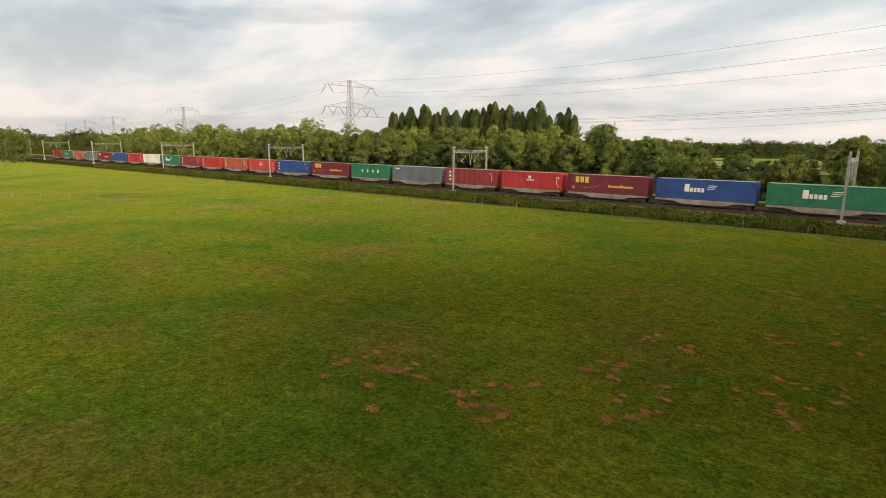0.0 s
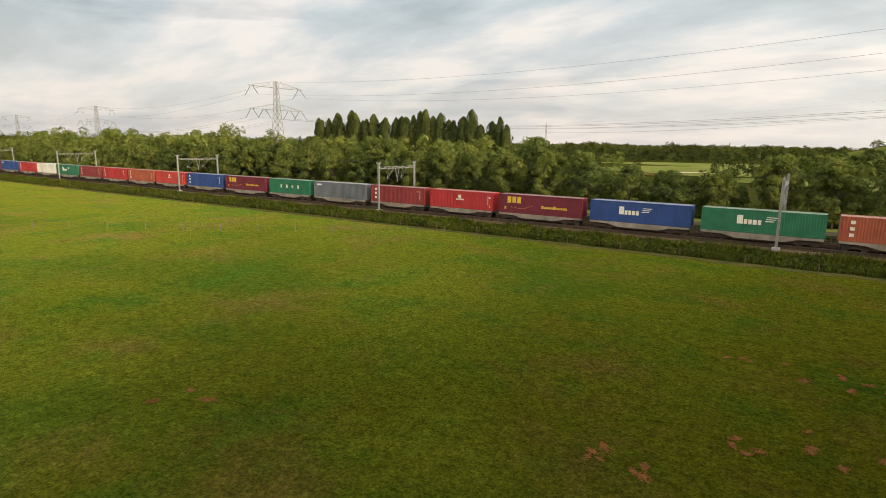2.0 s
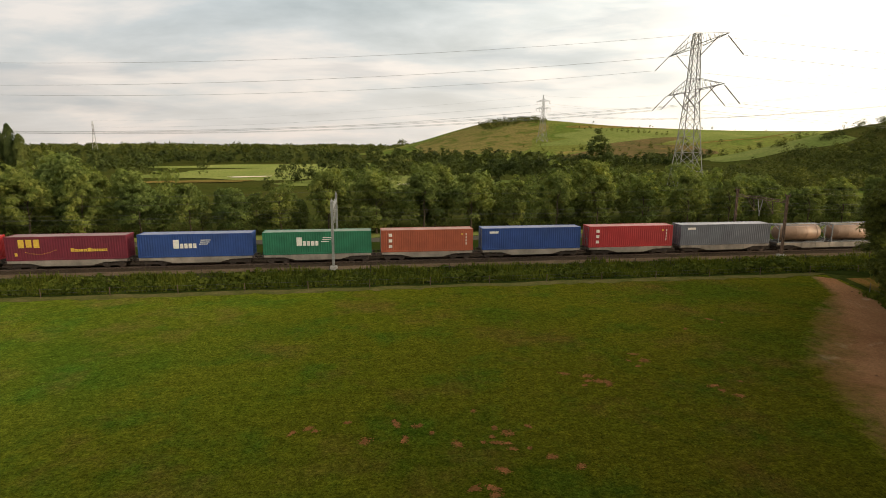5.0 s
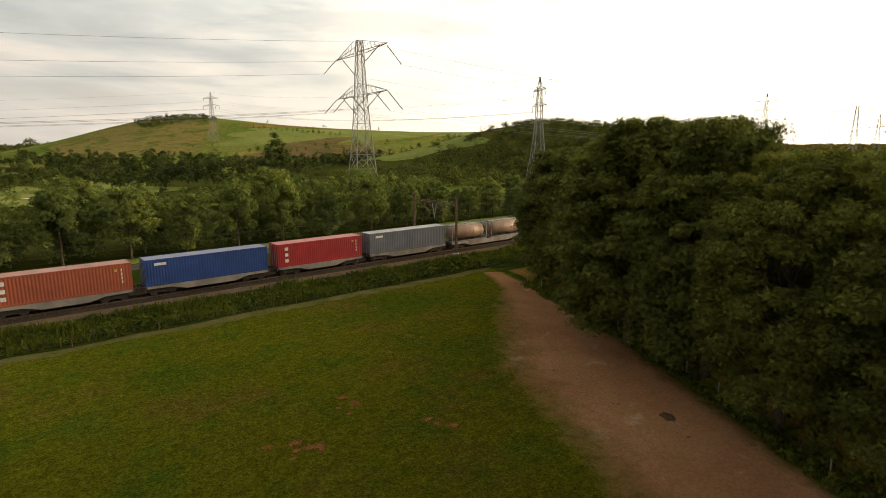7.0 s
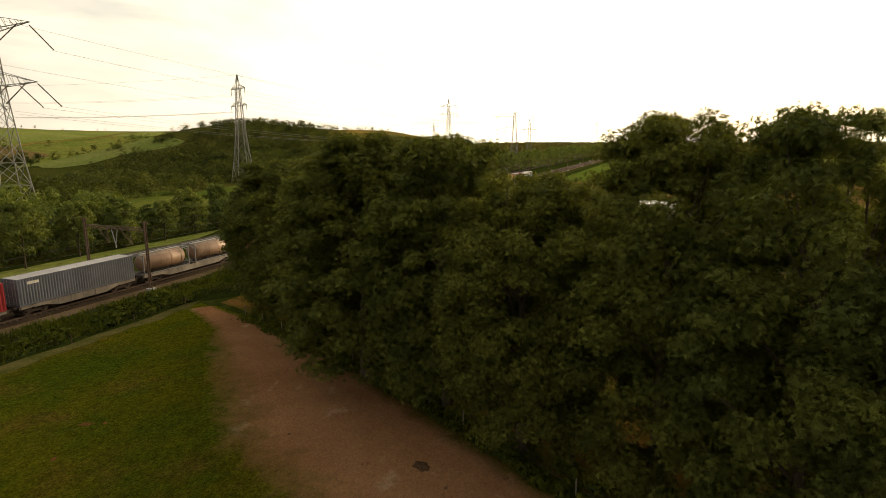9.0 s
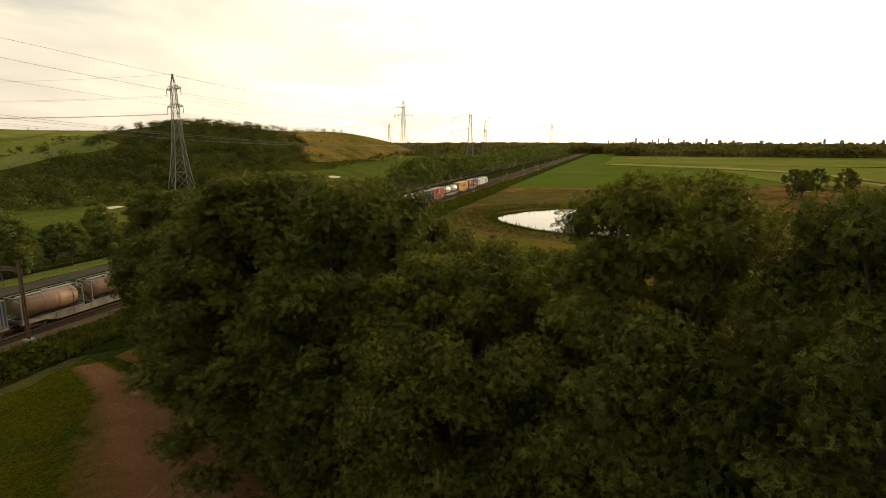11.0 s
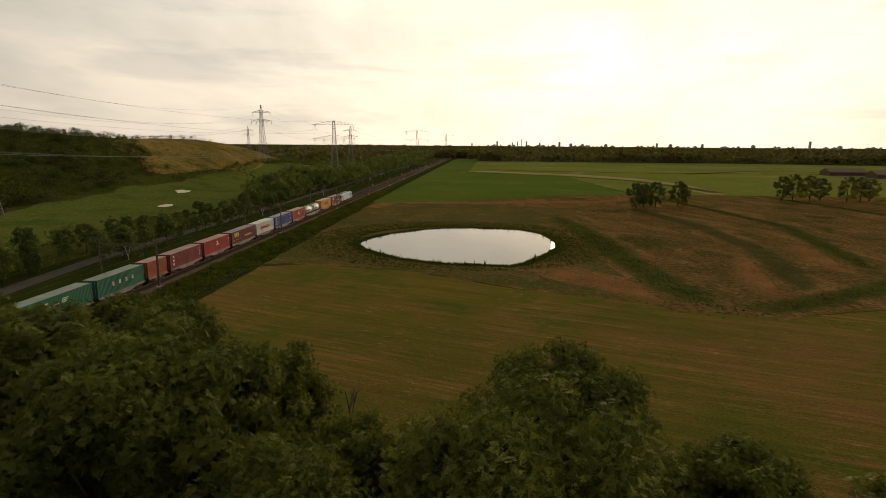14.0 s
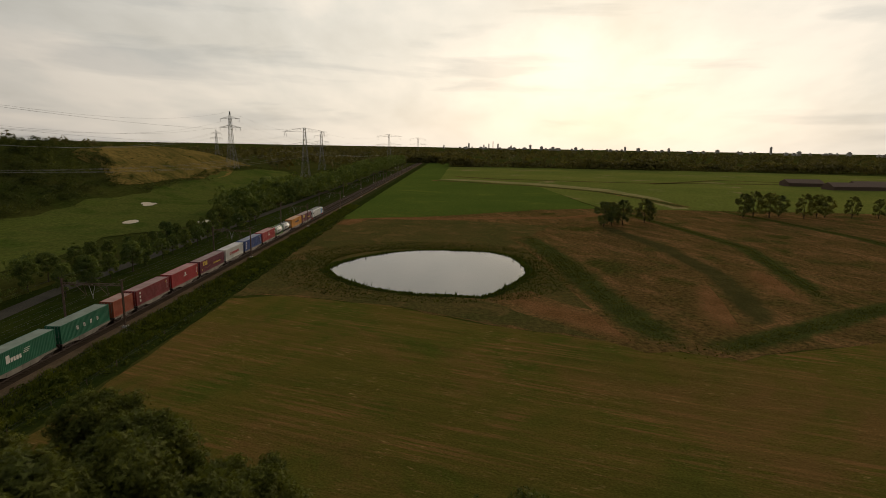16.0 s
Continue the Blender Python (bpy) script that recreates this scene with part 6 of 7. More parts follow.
rg = np.random.default_rng(11)
golf = scatter(90, -120, 120, 190, 330, 5, 11, rg, lambda x, y: ~((np.abs(x + 30) < 45) & (y > 205) & (y < 300)) & ((np.sin(x * 0.11 + y * 0.05) + np.cos(y * 0.09 - x * 0.03)) > 0.35))
golf += [(x, 262 + 10 * math.sin(x * 0.07), rg.uniform(7, 12)) for x in np.arange(-40, 130, 4.5)]
golf += [(x, 175 + 6 * math.sin(x * 0.05), rg.uniform(4, 8)) for x in np.arange(20, 100, 5.0)]
wood("golf_trees", "scattered rounded trees on the golf course", golf, LEAF_FAR, 240, 1.3, 12, (0.45, 0.5), 10)
HILLWOOD = [(176, 270), (180, 225), (192, 204), (222, 200), (262, 203), (306, 203), (338, 216), (366, 246), (352, 275), (325, 310), (262, 335), (222, 310)]
hillwood = scatter(2000, 174, 370, 198, 338, 2.4, 5.6, rg, lambda x, y: inside(x, y, HILLWOOD) & ((y < 245 + 0.45 * (x - 176)) | (np.sin(x * 0.21 + y * 0.13) + np.cos(y * 0.23 - x * 0.07) > 1.1)))
hillwood += scatter(170, 196, 240, 200, 275, 4.5, 7.0, rg, lambda x, y: inside(x, y, HILLWOOD))
hillwood += scatter(70, 165, 430, 196, 216, 2.2, 4.2, rg, lambda x, y: np.sin(x * 0.08) + np.cos(y * 0.2 + x * 0.04) > 0.9)
hillwood += [(x, 202 + 0.09 * (x - 350) + rg.uniform(-2.5, 2.5), rg.uniform(2.2, 4.2)) for x in np.arange(330, 590, 2.2)]
hillwood += [(x, 252 + 0.08 * (x - 370) + rg.uniform(-3, 3), rg.uniform(2, 4)) for x in np.arange(366, 520, 3.0)]
hillwood += scatter(190, 96, 182, 190, 252, 4.5, 8.5, rg)
hillwood += scatter(26, 352, 470, 222, 245, 1.0, 2.2, rg)
hillwood += scatter(260, 480, 660, 268, 345, 6, 10, rg)
wood("hillside_wood", "dark scrubby wood covering the hillside", hillwood, LEAF_FAR, 110, 1.4, 13, (0.62, 0.55), 6, (0.46, 0.66), 0.30)
ridge = [(x, y, rg.uniform(2.5, 5)) for x, y in ((190, 735), (205, 740), (215, 742), (150, 560), (165, 555), (300, 640), (310, 642), (325, 645), (400, 660), (410, 655), (470, 640), (480, 640),
                                                  (540, 610), (560, 600), (250, 520), (262, 522), (275, 525), (230, 500), (215, 498))]
ridge += scatter(60, 120, 330, 380, 520, 3, 8, rg) + scatter(240, 136, 214, 676, 734, 3, 6, rg)
ridge += [(233 + 76 * k / 16, 627 - 51 * k / 16 + rg.uniform(-2, 2), rg.uniform(3, 5.5)) for k in range(17)] + [(292, 512, 8), (268, 676, 4), (352, 690, 3.5), (410, 688, 3.5), (455, 676, 4)]
wood("ridge_scrub", "single bushes on the grassy hill", ridge, LEAF_FAR, 80, 1.8, 14)
north = scatter(900, -700, 110, 340, 620, 7, 11.5, rg, lambda x, y: ~((np.abs(x + 60) < 90) & (y < 480)) & (hill(x, y) < 3))
north += [(150 * k / 44 + rg.uniform(-3, 3), 545 - 110 * k / 44 + rg.uniform(-9, 9), rg.uniform(5.5, 9.5)) for k in range(44)]
north += scatter(160, 110, 210, 330, 420, 4.5, 8, rg) + scatter(90, -20, 130, 300, 345, 6.5, 10, rg)
wood("north_wood", "dark continuous wood beyond the golf course", north, LEAF_FAR, 60, 2.6, 15)
far = scatter(1400, -3000, 900, 700, 3200, 10, 17, rg, lambda x, y: ~((x > 60) & (y < 1000)))
far += scatter(700, -2600, -340, 120, 700, 11, 17, rg)
wood("distant_wood", "hazy dark belt of distant woods", far, LEAF_FAR, 26, 6.0, 16, (1.1, 0.5))
east = [(x + rg.uniform(-6, 6), y, 10.5 + 3.0 * math.sin(y * 0.021) + 2.0 * math.sin(y * 0.07 + 1) + rg.uniform(-1.5, 2.5)) for y in np.arange(-900, 34, 6.0) for x in (868 + 0.02 * y, 880, 900)]
east += scatter(900, 900, 2400, -1800, 60, 12, 17, rg) + scatter(420, 985, 1350, 20, 130, 10, 16, rg) + scatter(700, 640, 2600, 118, 700, 11, 17, rg)
wood("east_wood", "dark long wood along the far edge of the fields", east, LEAF_DUSK, 28, 4.0, 17, (0.7, 0.5))


# ---- grass, reeds ----
def tufts(name, label, x, y, h, w, mat, seed, lean=0.35, z=0.0, blades=3):
    """Upright pointed blades in small tufts."""
    rg = np.random.default_rng(seed)
    n = len(x)
    x, y = np.repeat(x, blades), np.repeat(y, blades)
    k = n * blades
    hh = np.repeat(h, blades) * rg.uniform(0.6, 1.15, k)
    a = rg.uniform(0, 2 * np.pi, k)
    ox, oy = np.cos(a) * w * 0.6, np.sin(a) * w * 0.6
    base = np.stack([x + ox * rg.random(k), y + oy * rg.random(k), np.repeat(np.broadcast_to(z, n), blades)], 1)
    tip = base + np.stack([np.cos(a) * hh * lean * rg.random(k), np.sin(a) * hh * lean * rg.random(k), hh], 1)
    b = rg.uniform(0, 2 * np.pi, k)
    side = np.stack([np.cos(b), np.sin(b), np.zeros(k)], 1) * (w * rg.uniform(0.6, 1.2, k))[:, None] * 0.5
    v = np.stack([base + side * 0.8, tip, base - side * 0.8], 1).reshape(-1, 3)
    return thing(name, label, "grass", kind="stuff", me=quick_mesh(name, v, np.arange(k * 3).reshape(-1, 3)), mat=mat)


rg = np.random.default_rng(21)
n = 30000
x = -240 + 560 * rg.random(n)
y = 76.1 + 6.1 * rg.random(n)
h = 0.45 + 0.45 * rg.random(n) + 0.40 * np.sin(x * 0.55 + y) * np.sin(x * 0.083 + 1 + 0.9 * y) - 0.25 * (y > 81.2)
tufts("reed_bed", "rank green reeds and nettles filling the ditch", x, y, np.clip(h, 0.2, 1.15), 0.30, REED, 22, 0.7, np.interp(y, (79.6, 80.9, 82.5), (0.0, 0.52, 0.72)))
nettles = [(u, 76.6 + 5.2 * rg.random() ** 1.3, 0.55 + 0.5 * rg.random() + 0.4 * max(0.0, math.sin(u * 0.23) * math.sin(u * 0.071 + 2))) for u in rg.uniform(-230, 300, 1900)]
nettles += [(u, 73.4 + 3.4 * rg.random(), 0.3 + 0.5 * rg.random()) for u in rg.uniform(58, 270, 520)]
wood("nettle_bank", "bushy dark green nettles and herbs along the railway ditch", nettles, REED, 44, 3.4, 29, (0.9, 0.55), 6)
x, y = rg.uniform(-120, 52, 42000), rg.uniform(4, 75, 42000)
ok = inside(x, y, [(-120, 75), (52, 75)] + DIRT_EDGE[1:] + [(-120, -60)]) & (rg.random(42000) < np.clip(0.35 + 0.5 * np.sin(x * 0.21 + 2 * np.sin(y * 0.13)) * np.cos(y * 0.27), 0.12, 1))
SCRAPES = [(-23, 14), (-20.5, 12.5), (-19, 15.5), (-15.5, 16.2), (-15, 15), (-10.5, 18.5), (-6.2, 24.5), (-4.5, 21.5), (-8, 31), (-4, 24.8), (-3, 41), (2, 40), (4.2, 38), (-8, 43), (1, 41.5),
           (0, 36.5), (-4.5, 33), (9, 47), (15, 50), (-31, 20), (-12, 27), (24, 58), (19, 44), (-13, 21)]


def build_scrapes():
    """Small bald spots of torn, reddish dead blades, some in each cluster."""
    rg = np.random.default_rng(61)
    vs = []
    for cx, cy in SCRAPES:
        for q in range(int(rg.integers(3, 8))):
            x, y, r = cx + rg.normal() * 1.1, cy + rg.normal() * 0.9, rg.uniform(0.10, 0.34)
            k, turn, squash = int(60 + 700 * r * r), rg.uniform(0, 3.14), rg.uniform(0.4, 0.8)
            u, v = rg.normal(size=k) * r * 0.62, rg.normal(size=k) * r * 0.62 * squash
            c = np.stack([x + u * math.cos(turn) - v * math.sin(turn), y + u * math.sin(turn) + v * math.cos(turn), np.full(k, 0.052)], 1)
            a = rg.uniform(0, 6.283, k)
            d = np.stack([np.cos(a), np.sin(a), rg.uniform(0, 0.3, k)], 1) * rg.uniform(0.05, 0.15, k)[:, None]
            w = np.stack([-np.sin(a), np.cos(a), np.zeros(k)], 1) * rg.uniform(0.018, 0.05, k)[:, None]
            vs.append(np.stack([c - w, c + d, c + w], 1).reshape(-1, 3))
    v = np.concatenate(vs)
    return thing("bare_scrapes", "ragged bare reddish spots worn in the grass", "bare ground", kind="stuff", me=quick_mesh("bare_scrapes", v, np.arange(len(v)).reshape(-1, 3)), mat=SCRAPED)


build_scrapes()
tufts("grass_tufts", "small tufts of uncropped grass in the pasture", x[ok], y[ok], rg.uniform(0.03, 0.09, ok.sum()), 0.10, GRASS, 23, 1.3, 0.02, 3)
x, y = rg.uniform(140, 330, 26000), rg.uniform(-200, 76, 26000)
HEATH_AREA = [(140, 75.0), (300, 77), (330, -52), (330, -200), (165, -200), (150, -140), (118, -51.5), (108.5, -20.5), (116.5, -0.5), (123, 18), (134, 37), (140, 62)]
ok = inside(x, y, HEATH_AREA) & ~inside(x, y, [(171 + (a - 171) * 1.05, 31 + (b - 31) * 1.06) for a, b in POND])
tufts("heath_grass", "tawny rank grass and heather tussocks", x[ok], y[ok], rg.uniform(0.12, 0.32, ok.sum()), 0.20, DRY, 24, 1.0, 0.0, 2)
xs, ys = [], []
for line in DITCHES:
    for (xa, ya), (xb, yb) in zip(line, line[1:]):
        k = int(math.hypot(xb - xa, yb - ya) * 14)
        f = rg.random(k)
        wdt = 4.0 if line[0][0] == 229 else 2.6
        xs.append(xa + (xb - xa) * f + rg.normal(size=k) * wdt * 0.5)
        ys.append(ya + (yb - ya) * f + rg.normal(size=k) * wdt * 0.5)
x, y = np.concatenate(xs), np.concatenate(ys)
tufts("ditch_reeds", "dark green reeds along the heath ditches", x, y, rg.uniform(0.12, 0.38, len(x)), 0.26, DITCHREED, 25, 0.9)
a, r = rg.uniform(0, 2 * np.pi, 9000), 1.04 + 0.55 * rg.random(9000) ** 1.6
x, y = 175 + 24 * r * np.cos(a), 31 + 27.5 * r * np.sin(a)
ok = inside(x, y, HEATH_AREA) & ~inside(x, y, [(175 + (p - 175) * 1.03, 31 + (q - 31) * 1.03) for p, q in POND])
tufts("pond_edge_grass", "rank olive grass and rushes round the pond", x[ok], y[ok], rg.uniform(0.15, 0.5, ok.sum()), 0.30, DITCHREED, 26, 0.9)
xs, ys = [], []
for (xa, ya), (xb, yb) in zip(POND, POND[1:] + POND[:1]):
    k = int(math.hypot(xb - xa, yb - ya) * 16)
    f = rg.random(k)
    cx, cy = xa + (xb - xa) * f, ya + (yb - ya) * f
    out = 1.0 + np.abs(rg.normal(size=k)) * 0.03 - 0.006
    xs.append(171 + (cx - 171) * out)
    ys.append(31 + (cy - 31) * out)
x, y = np.concatenate(xs), np.concatenate(ys)
tufts("pond_reeds", "dark reeds fringing the pond", x, y, rg.uniform(0.2, 0.55, len(x)) + 0.8 * (rg.random(len(x)) < 0.04), 0.3, REED, 26)
xs, ys = [], []
for (xa, ya), (xb, yb) in zip(HEDGE_FOOT, HEDGE_FOOT[1:]):
    k = int(math.hypot(xb - xa, yb - ya) * 40)
    f = rg.random(k)
    xs.append(xa + (xb - xa) * f + rg.uniform(-1.2, 2.2, k))
    ys.append(ya + (yb - ya) * f)
x, y = np.concatenate(xs), np.concatenate(ys)
tufts("hedge_grass", "tall rough grass at the foot of the trees", x, y, rg.uniform(0.15, 0.55, len(x)), 0.2, REED, 27, 0.9)
ok = rg.random(len(x)) < 0.10
herbs = [(u + 0.5, v, 0.35 + 0.65 * rg.random()) for u, v in zip(x[ok], y[ok])]
wood("foot_growth", "low leafy herbs and brambles along the foot of the oaks", herbs, REED, 48, 3.4, 30, (0.9, 0.55), 6)


# ---- pylons ----
def lattice(bm, levels, w):
    """Four tapering legs with cross bracing: levels of (z, half width)."""
    for (za, ra), (zb, rb) in zip(levels, levels[1:]):
        ca = [(-ra, -ra), (ra, -ra), (ra, ra), (-ra, ra)]
        cb = [(-rb, -rb), (rb, -rb), (rb, rb), (-rb, rb)]
        for i in range(4):
            j = (i + 1) % 4
            add_bar(bm, (*ca[i], za), (*cb[i], zb), w)
            add_bar(bm, (*ca[i], za), (*cb[j], zb), w * 0.6)
            add_bar(bm, (*ca[j], za), (*cb[i], zb), w * 0.6)
            add_bar(bm, (*cb[i], zb), (*cb[j], zb), w * 0.5)


def arm(bm, z, half, root, rise, w):
    """A crossarm along y, tapering to both tips."""
    for s in (-1, 1):
        tip = (0, s * half, z + 0.2)
        for dx in (-root, root):
            add_bar(bm, (dx, s * root, z), tip, w)
            add_bar(bm, (dx, s * root, z + rise), tip, w * 0.8)
        k = 6
        for i in range(1, k):
            f, g = i / k, (i - 0.5) / k
            ya, yb = s * (root + (half - root) * f), s * (root + (half - root) * g)
            for dx in (-1, 1):
                add_bar(bm, (dx * root * (1 - f), ya, z + 0.2 * f), (dx * root * (1 - g), yb, z + rise * (1 - g)), w * 0.5)
            add_bar(bm, (-root * (1 - f), ya, z + 0.2 * f), (root * (1 - g), yb, z), w * 0.5)


def pylon(kind, label):
    p = thing("pylon", label, "electricity pylon", "pylons of the power lines")
    bm = bmesh.new()
    if kind == "wide":
        lattice(bm, [(0, 5.2), (8, 4.2), (15, 3.5), (21, 3.0), (27, 2.55), (32, 2.2), (37, 1.95), (42, 1.7), (47, 1.5), (51, 1.35), (54.5, 1.25), (57.9, 1.0)], 0.25)
        part("mast", bm, LATTICE, p)
        for z, half in ((53.3, 25.1), (37.5, 24.9)):
            bm = bmesh.new()
            arm(bm, z, half, 1.7, 4.4, 0.20)
            part("crossarm", bm, LATTICE, p)
        for z, ys in ((53.3, (21.5,)), (37.5, (11.5, 22.0))):
            for y in ys:
                for s in (-1, 1):
                    bm = bmesh.new()
                    for dx in (-1, 1):
                        add_bar(bm, (dx * 1.4, s * y, z), (dx * 7.0, s * y, z - 6.0), 0.24)
                    part("insulator_string", bm, CHASSIS, p, "pair of dark splayed insulator strings")
    else:
        lattice(bm, [(0, 4.4), (8, 3.3), (15, 2.5), (21, 1.95), (26, 1.65), (30.5, 1.4), (35, 1.2), (39, 1.05), (43.5, 0.9), (49, 0.12)], 0.20)
        part("mast", bm, LATTICE, p)
        for z, half in ((42.6, 9.0), (35.2, 10.0)):
            bm = bmesh.new()
            arm(bm, z, half, 1.0, 2.0, 0.17)
            part("crossarm", bm, LATTICE, p)
            for s in (-1, 1):
                for y in ((half - 0.6,) if z > 40 else (half - 0.6, half - 5.0)):
                    bm = bmesh.new()
                    add_bar(bm, (0, s * y, z), (0, s * y, z - 2.6), 0.20)
                    part("insulator_string", bm, CHASSIS, p, "dark hanging insulator string")
    return p


WIDE = [(104.7, 195.1, -0.15, 0.907), (-297, 252, -0.02, 0.86), (-722, 345, 0.1, 0.88), (-1130, 412, 0.1, 0.88), (-1430, 465, 0.1, 0.88), (-1725, 515, 0.1, 0.88),
        (521, 159, 0.05, 0.78), (914, 132, 0.05, 0.80), (1390, 120, 0.0, 0.80)]
wide = pylon("wide", "tall steel lattice pylon with two wide crossarms")
for i, (x, y, a, s) in enumerate(WIDE):
    ob = wide if i == 0 else copy_thing(wide, Matrix.Identity(4))
    spot(ob, x, y, a, s)
NARROW = [(202.6, 198.2, -0.5, 0.95), (173, 575, 0.6, 0.94), (502, 217, -0.1, 0.98), (691, 185, 0.0, 0.93), (848, 377, 0.0, 0.93), (-400, 915, 0.3, 1.0), (-540, 930, 0.3, 0.9)]
narrow = pylon("narrow", "slim grey steel lattice pylon with short crossarms")
for i, (x, y, a, s) in enumerate(NARROW):
    ob = narrow if i == 0 else copy_thing(narrow, Matrix.Identity(4))
    spot(ob, x, y, a, s)


def line_between(a, b, tops, r, sag, reach=0.0):
    for dy, z in tops:
        out = reach * (1 if b[0] > a[0] else -1) if dy else 0.0
        pa = (a[0] + out * a[3] - math.sin(a[2]) * dy * a[3], a[1] + math.cos(a[2]) * dy * a[3], float(hill(a[0], a[1])) + z * a[3])
        pb = (b[0] - out * b[3] - math.sin(b[2]) * dy * b[3], b[1] + math.cos(b[2]) * dy * b[3], float(hill(b[0], b[1])) + z * b[3])
        wire("power_line", sagged(pa, pb, sag, 24), r * 0.72, "dark sagging power line between pylons", LINE, "power line")


WIDE_TOPS = [(-21.5, 47.3), (21.5, 47.3), (-22, 31.5), (-11.5, 31.5), (11.5, 31.5), (22, 31.5), (0, 57.6)]
for a, b in ((1, 0), (0, 6), (2, 1), (3, 2), (6, 7)):
    line_between(WIDE[a], WIDE[b], WIDE_TOPS, 0.05 if 0 in (a, b) else 0.06, 8.0, 7.0)
NARROW_TOPS = [(-8.4, 40.0), (8.4, 40.0), (-9.4, 32.6), (9.4, 32.6), (-5.0, 32.6), (5.0, 32.6), (0, 48.8)]
for a, b in ((1, 0), (0, 2), (2, 3), (5, 1)):
    line_between(NARROW[a], NARROW[b], NARROW_TOPS, 0.042, 7.0)


# ---- fences ----
def fence(name, label, line, gap, height, r, mat, wires=2, jitter=0.08, category="fence"):
    f = thing(name, label, category)
    rg_ = random.Random(len(line) + int(gap * 10))

    def post_mesh():
        bm = bmesh.new()
        add_rod(bm, (0, 0, -0.3), (0, 0, height), r, r * 0.85, 7)
        return bm
    me = cached(f"post_{name}", post_mesh)
    tops = []
    for (xa, ya, za), (xb, yb, zb) in zip(line, line[1:]):
        n = max(1, round(math.hypot(xb - xa, yb - ya) / gap))
        for i in range(n):
            u = i / n
            x, y, z = xa + (xb - xa) * u + rg_.uniform(-jitter, jitter), ya + (yb - ya) * u, za + (zb - za) * u
            part("post", me, mat, f, at=pose(x, y, z, rg_.uniform(-3, 3), rg_.uniform(-3, 3), 0))
            tops.append((x, y, z))
    bm = bmesh.new()
    for k in range(wires):
        zz = height * (0.92 - 0.4 * k)
        for (xa, ya, za), (xb, yb, zb) in zip(tops, tops[1:]):
            add_bar(bm, (xa, ya, za + zz), (xb, yb, zb + zz), 0.012)
    part("wire", bm, WIRE, f)
    return f


fence("pasture_fence", "weathered wooden post and wire fence across the pasture", [(-50.5, 72.2, 0), (-78, 54.5, 0), (-106, 36.5, 0), (-165, -2, 0)], 5.4, 1.15, 0.06, WOOD)
fence("ditch_fence", "low wooden post fence along the ditch", [(-180, 75.3, 0), (51, 75.3, 0), (140, 74.2, 0)], 7.0, 1.0, 0.05, RUSTY)
fence("railway_fence", "dark thin post fence along the railway", [(-220, 80.9, 0.5), (160, 80.9, 0.5)], 5.0, 1.0, 0.035, CHASSIS)
fence("hedge_fence", "old leaning post fence below the trees", [(x + 0.4, y, 0) for x, y in HEDGE_FOOT[:6]], 4.0, 1.1, 0.05, WOOD)


# ---- skyline, barns ----
def tower(x, y, w, d, h, label, category="tower block"):
    t = thing("tower_block", label, category, "distant skyline")
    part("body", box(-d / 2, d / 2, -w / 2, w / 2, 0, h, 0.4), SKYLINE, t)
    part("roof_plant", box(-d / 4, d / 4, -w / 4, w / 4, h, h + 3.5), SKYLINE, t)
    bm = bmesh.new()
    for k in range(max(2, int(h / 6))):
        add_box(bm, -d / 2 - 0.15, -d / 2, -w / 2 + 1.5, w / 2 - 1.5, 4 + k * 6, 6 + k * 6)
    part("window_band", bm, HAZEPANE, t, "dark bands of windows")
    t.matrix_world = pose(x, y, 0)


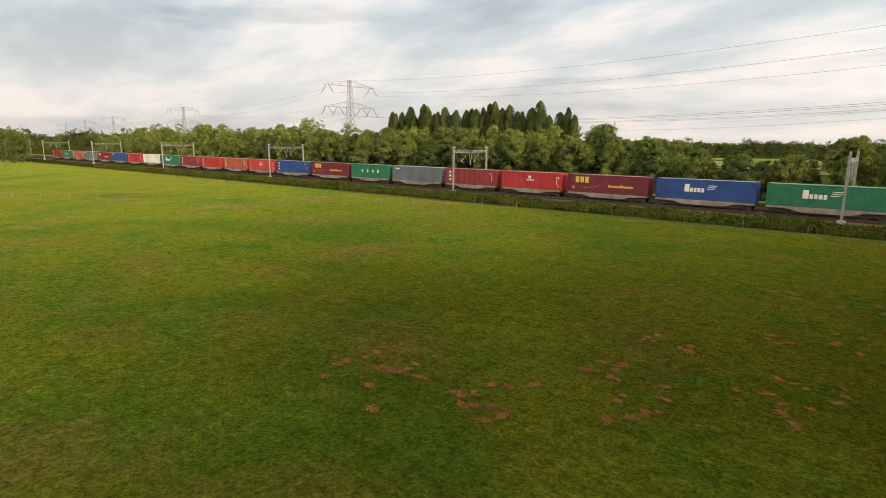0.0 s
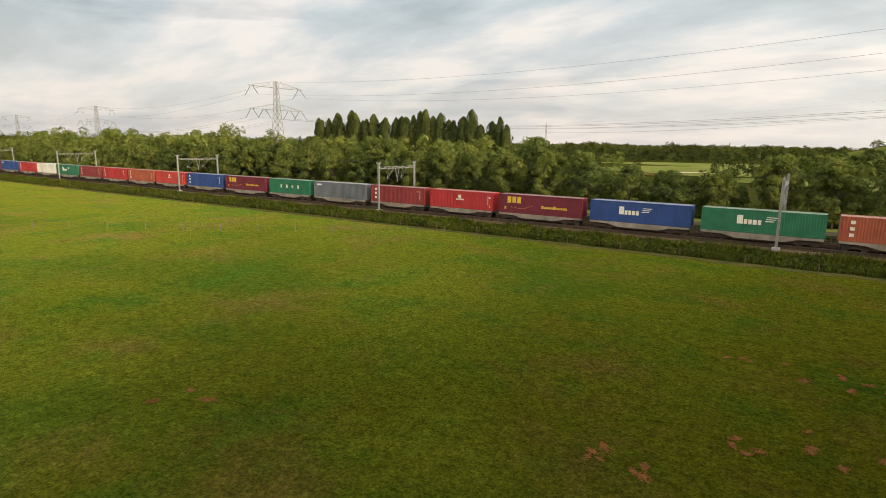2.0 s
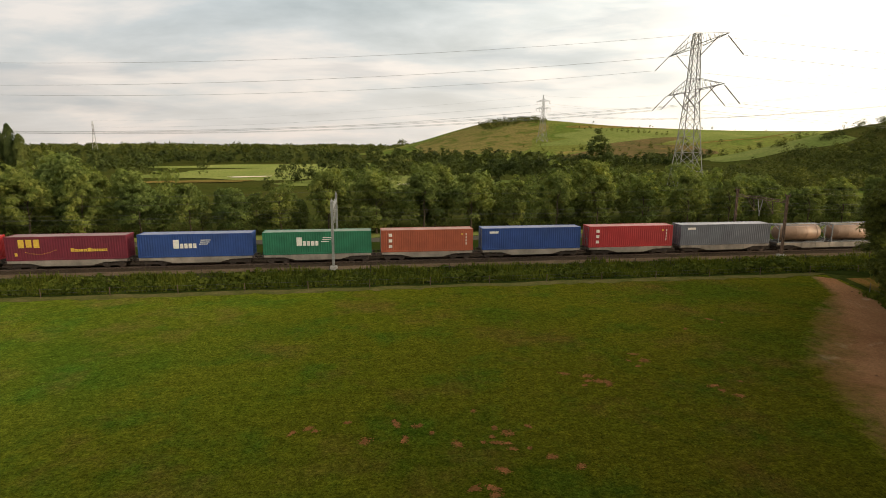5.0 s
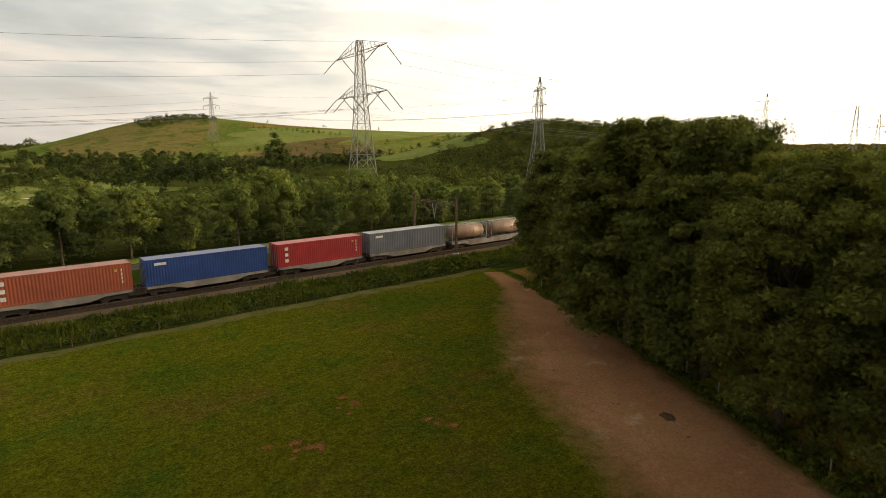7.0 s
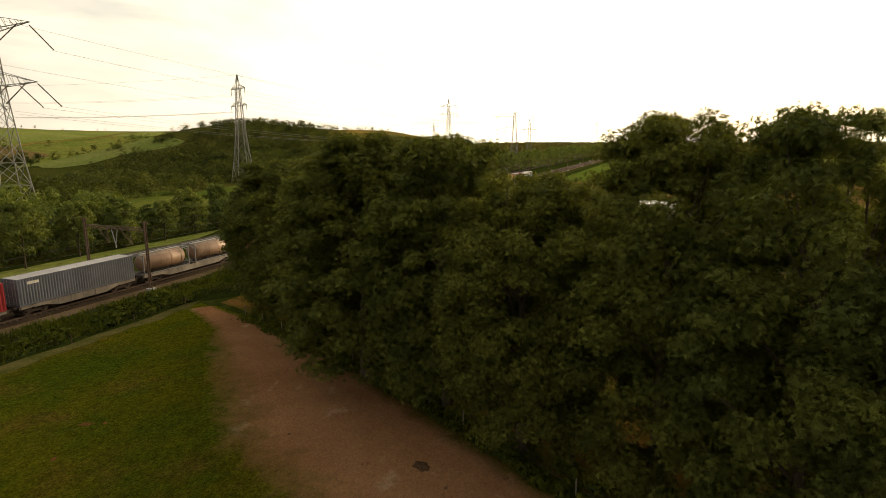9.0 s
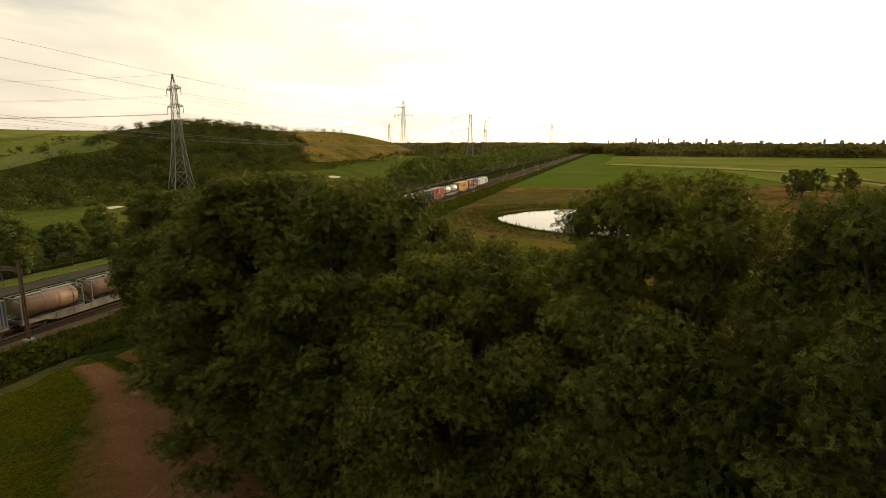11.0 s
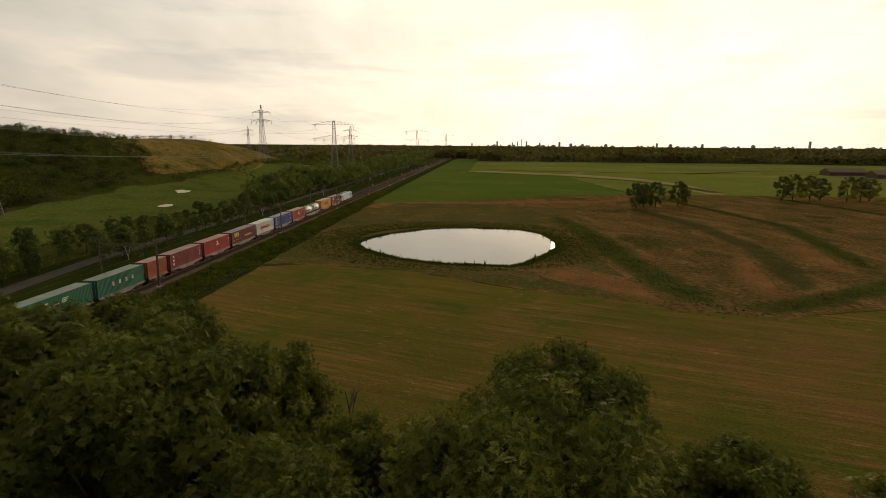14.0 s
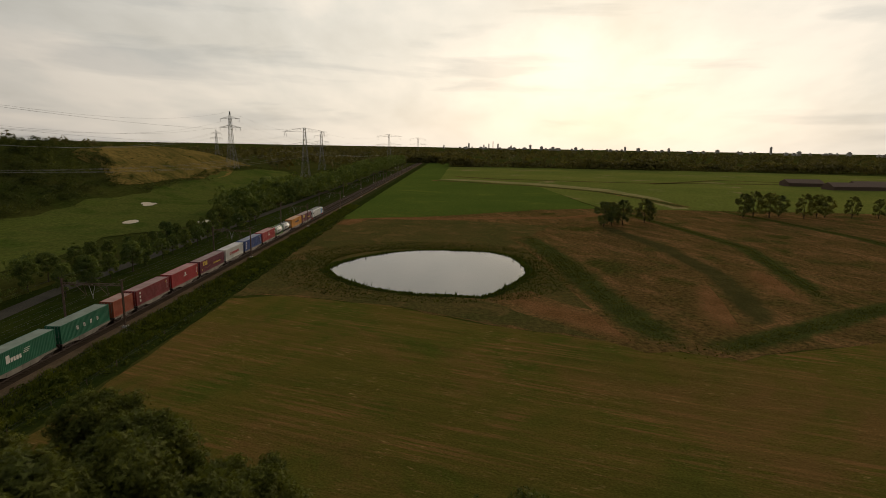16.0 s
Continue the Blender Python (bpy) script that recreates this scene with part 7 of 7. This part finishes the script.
# distance haze is put into these wall and window colours as a paler tone
SKYLINE = mat_plain("haze_tinted_concrete", (0.52, 0.47, 0.42), 0.95, 0.0, 0.05)
HAZEPANE = mat_plain("haze_tinted_window", (0.36, 0.33, 0.30), 0.8, 0.0, 0.05)
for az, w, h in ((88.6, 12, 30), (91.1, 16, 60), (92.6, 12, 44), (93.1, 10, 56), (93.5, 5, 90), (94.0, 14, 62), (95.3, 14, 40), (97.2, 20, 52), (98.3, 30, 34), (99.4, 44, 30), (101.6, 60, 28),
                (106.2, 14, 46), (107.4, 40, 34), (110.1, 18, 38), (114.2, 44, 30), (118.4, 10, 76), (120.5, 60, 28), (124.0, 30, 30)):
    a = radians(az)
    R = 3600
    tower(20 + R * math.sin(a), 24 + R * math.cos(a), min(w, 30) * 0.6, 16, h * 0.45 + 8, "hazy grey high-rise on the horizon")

rg = np.random.default_rng(31)
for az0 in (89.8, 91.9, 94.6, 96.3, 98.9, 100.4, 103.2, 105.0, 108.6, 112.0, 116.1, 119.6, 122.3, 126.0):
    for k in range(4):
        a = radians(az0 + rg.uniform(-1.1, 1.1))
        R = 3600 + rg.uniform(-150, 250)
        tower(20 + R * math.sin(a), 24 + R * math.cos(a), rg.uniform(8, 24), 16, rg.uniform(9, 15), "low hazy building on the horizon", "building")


def barn(x, y, turn, L):
    b = thing("barn", "long low dark barn with a brown roof", "barn", "barns beyond the field", at=pose(x, y, 0, 0, 0, turn))
    part("wall", box(-L / 2, L / 2, -7, 7, 0, 3.2), RUSTY, b)
    bm = bmesh.new()
    v = [bm.verts.new(p) for p in ((-L / 2 - 0.5, -7.8, 3.0), (L / 2 + 0.5, -7.8, 3.0), (L / 2 + 0.5, 0, 6.4), (-L / 2 - 0.5, 0, 6.4), (-L / 2 - 0.5, 7.8, 3.0), (L / 2 + 0.5, 7.8, 3.0))]
    for f in ((0, 1, 2, 3), (3, 2, 5, 4), (0, 3, 4), (1, 5, 2)):
        bm.faces.new([v[i] for i in f])
    part("roof", bm, RUSTY, b, "brown pitched roof")
    for k in range(5):
        part("door", box(-L / 2 + L * (k + 0.3) / 5, -L / 2 + L * (k + 0.6) / 5, -7.06, -7.0, 0, 2.6), CHASSIS, b)


barn(560, -300, 95, 34)
barn(520, -322, 95, 50)
barn(545, -355, 95, 40)
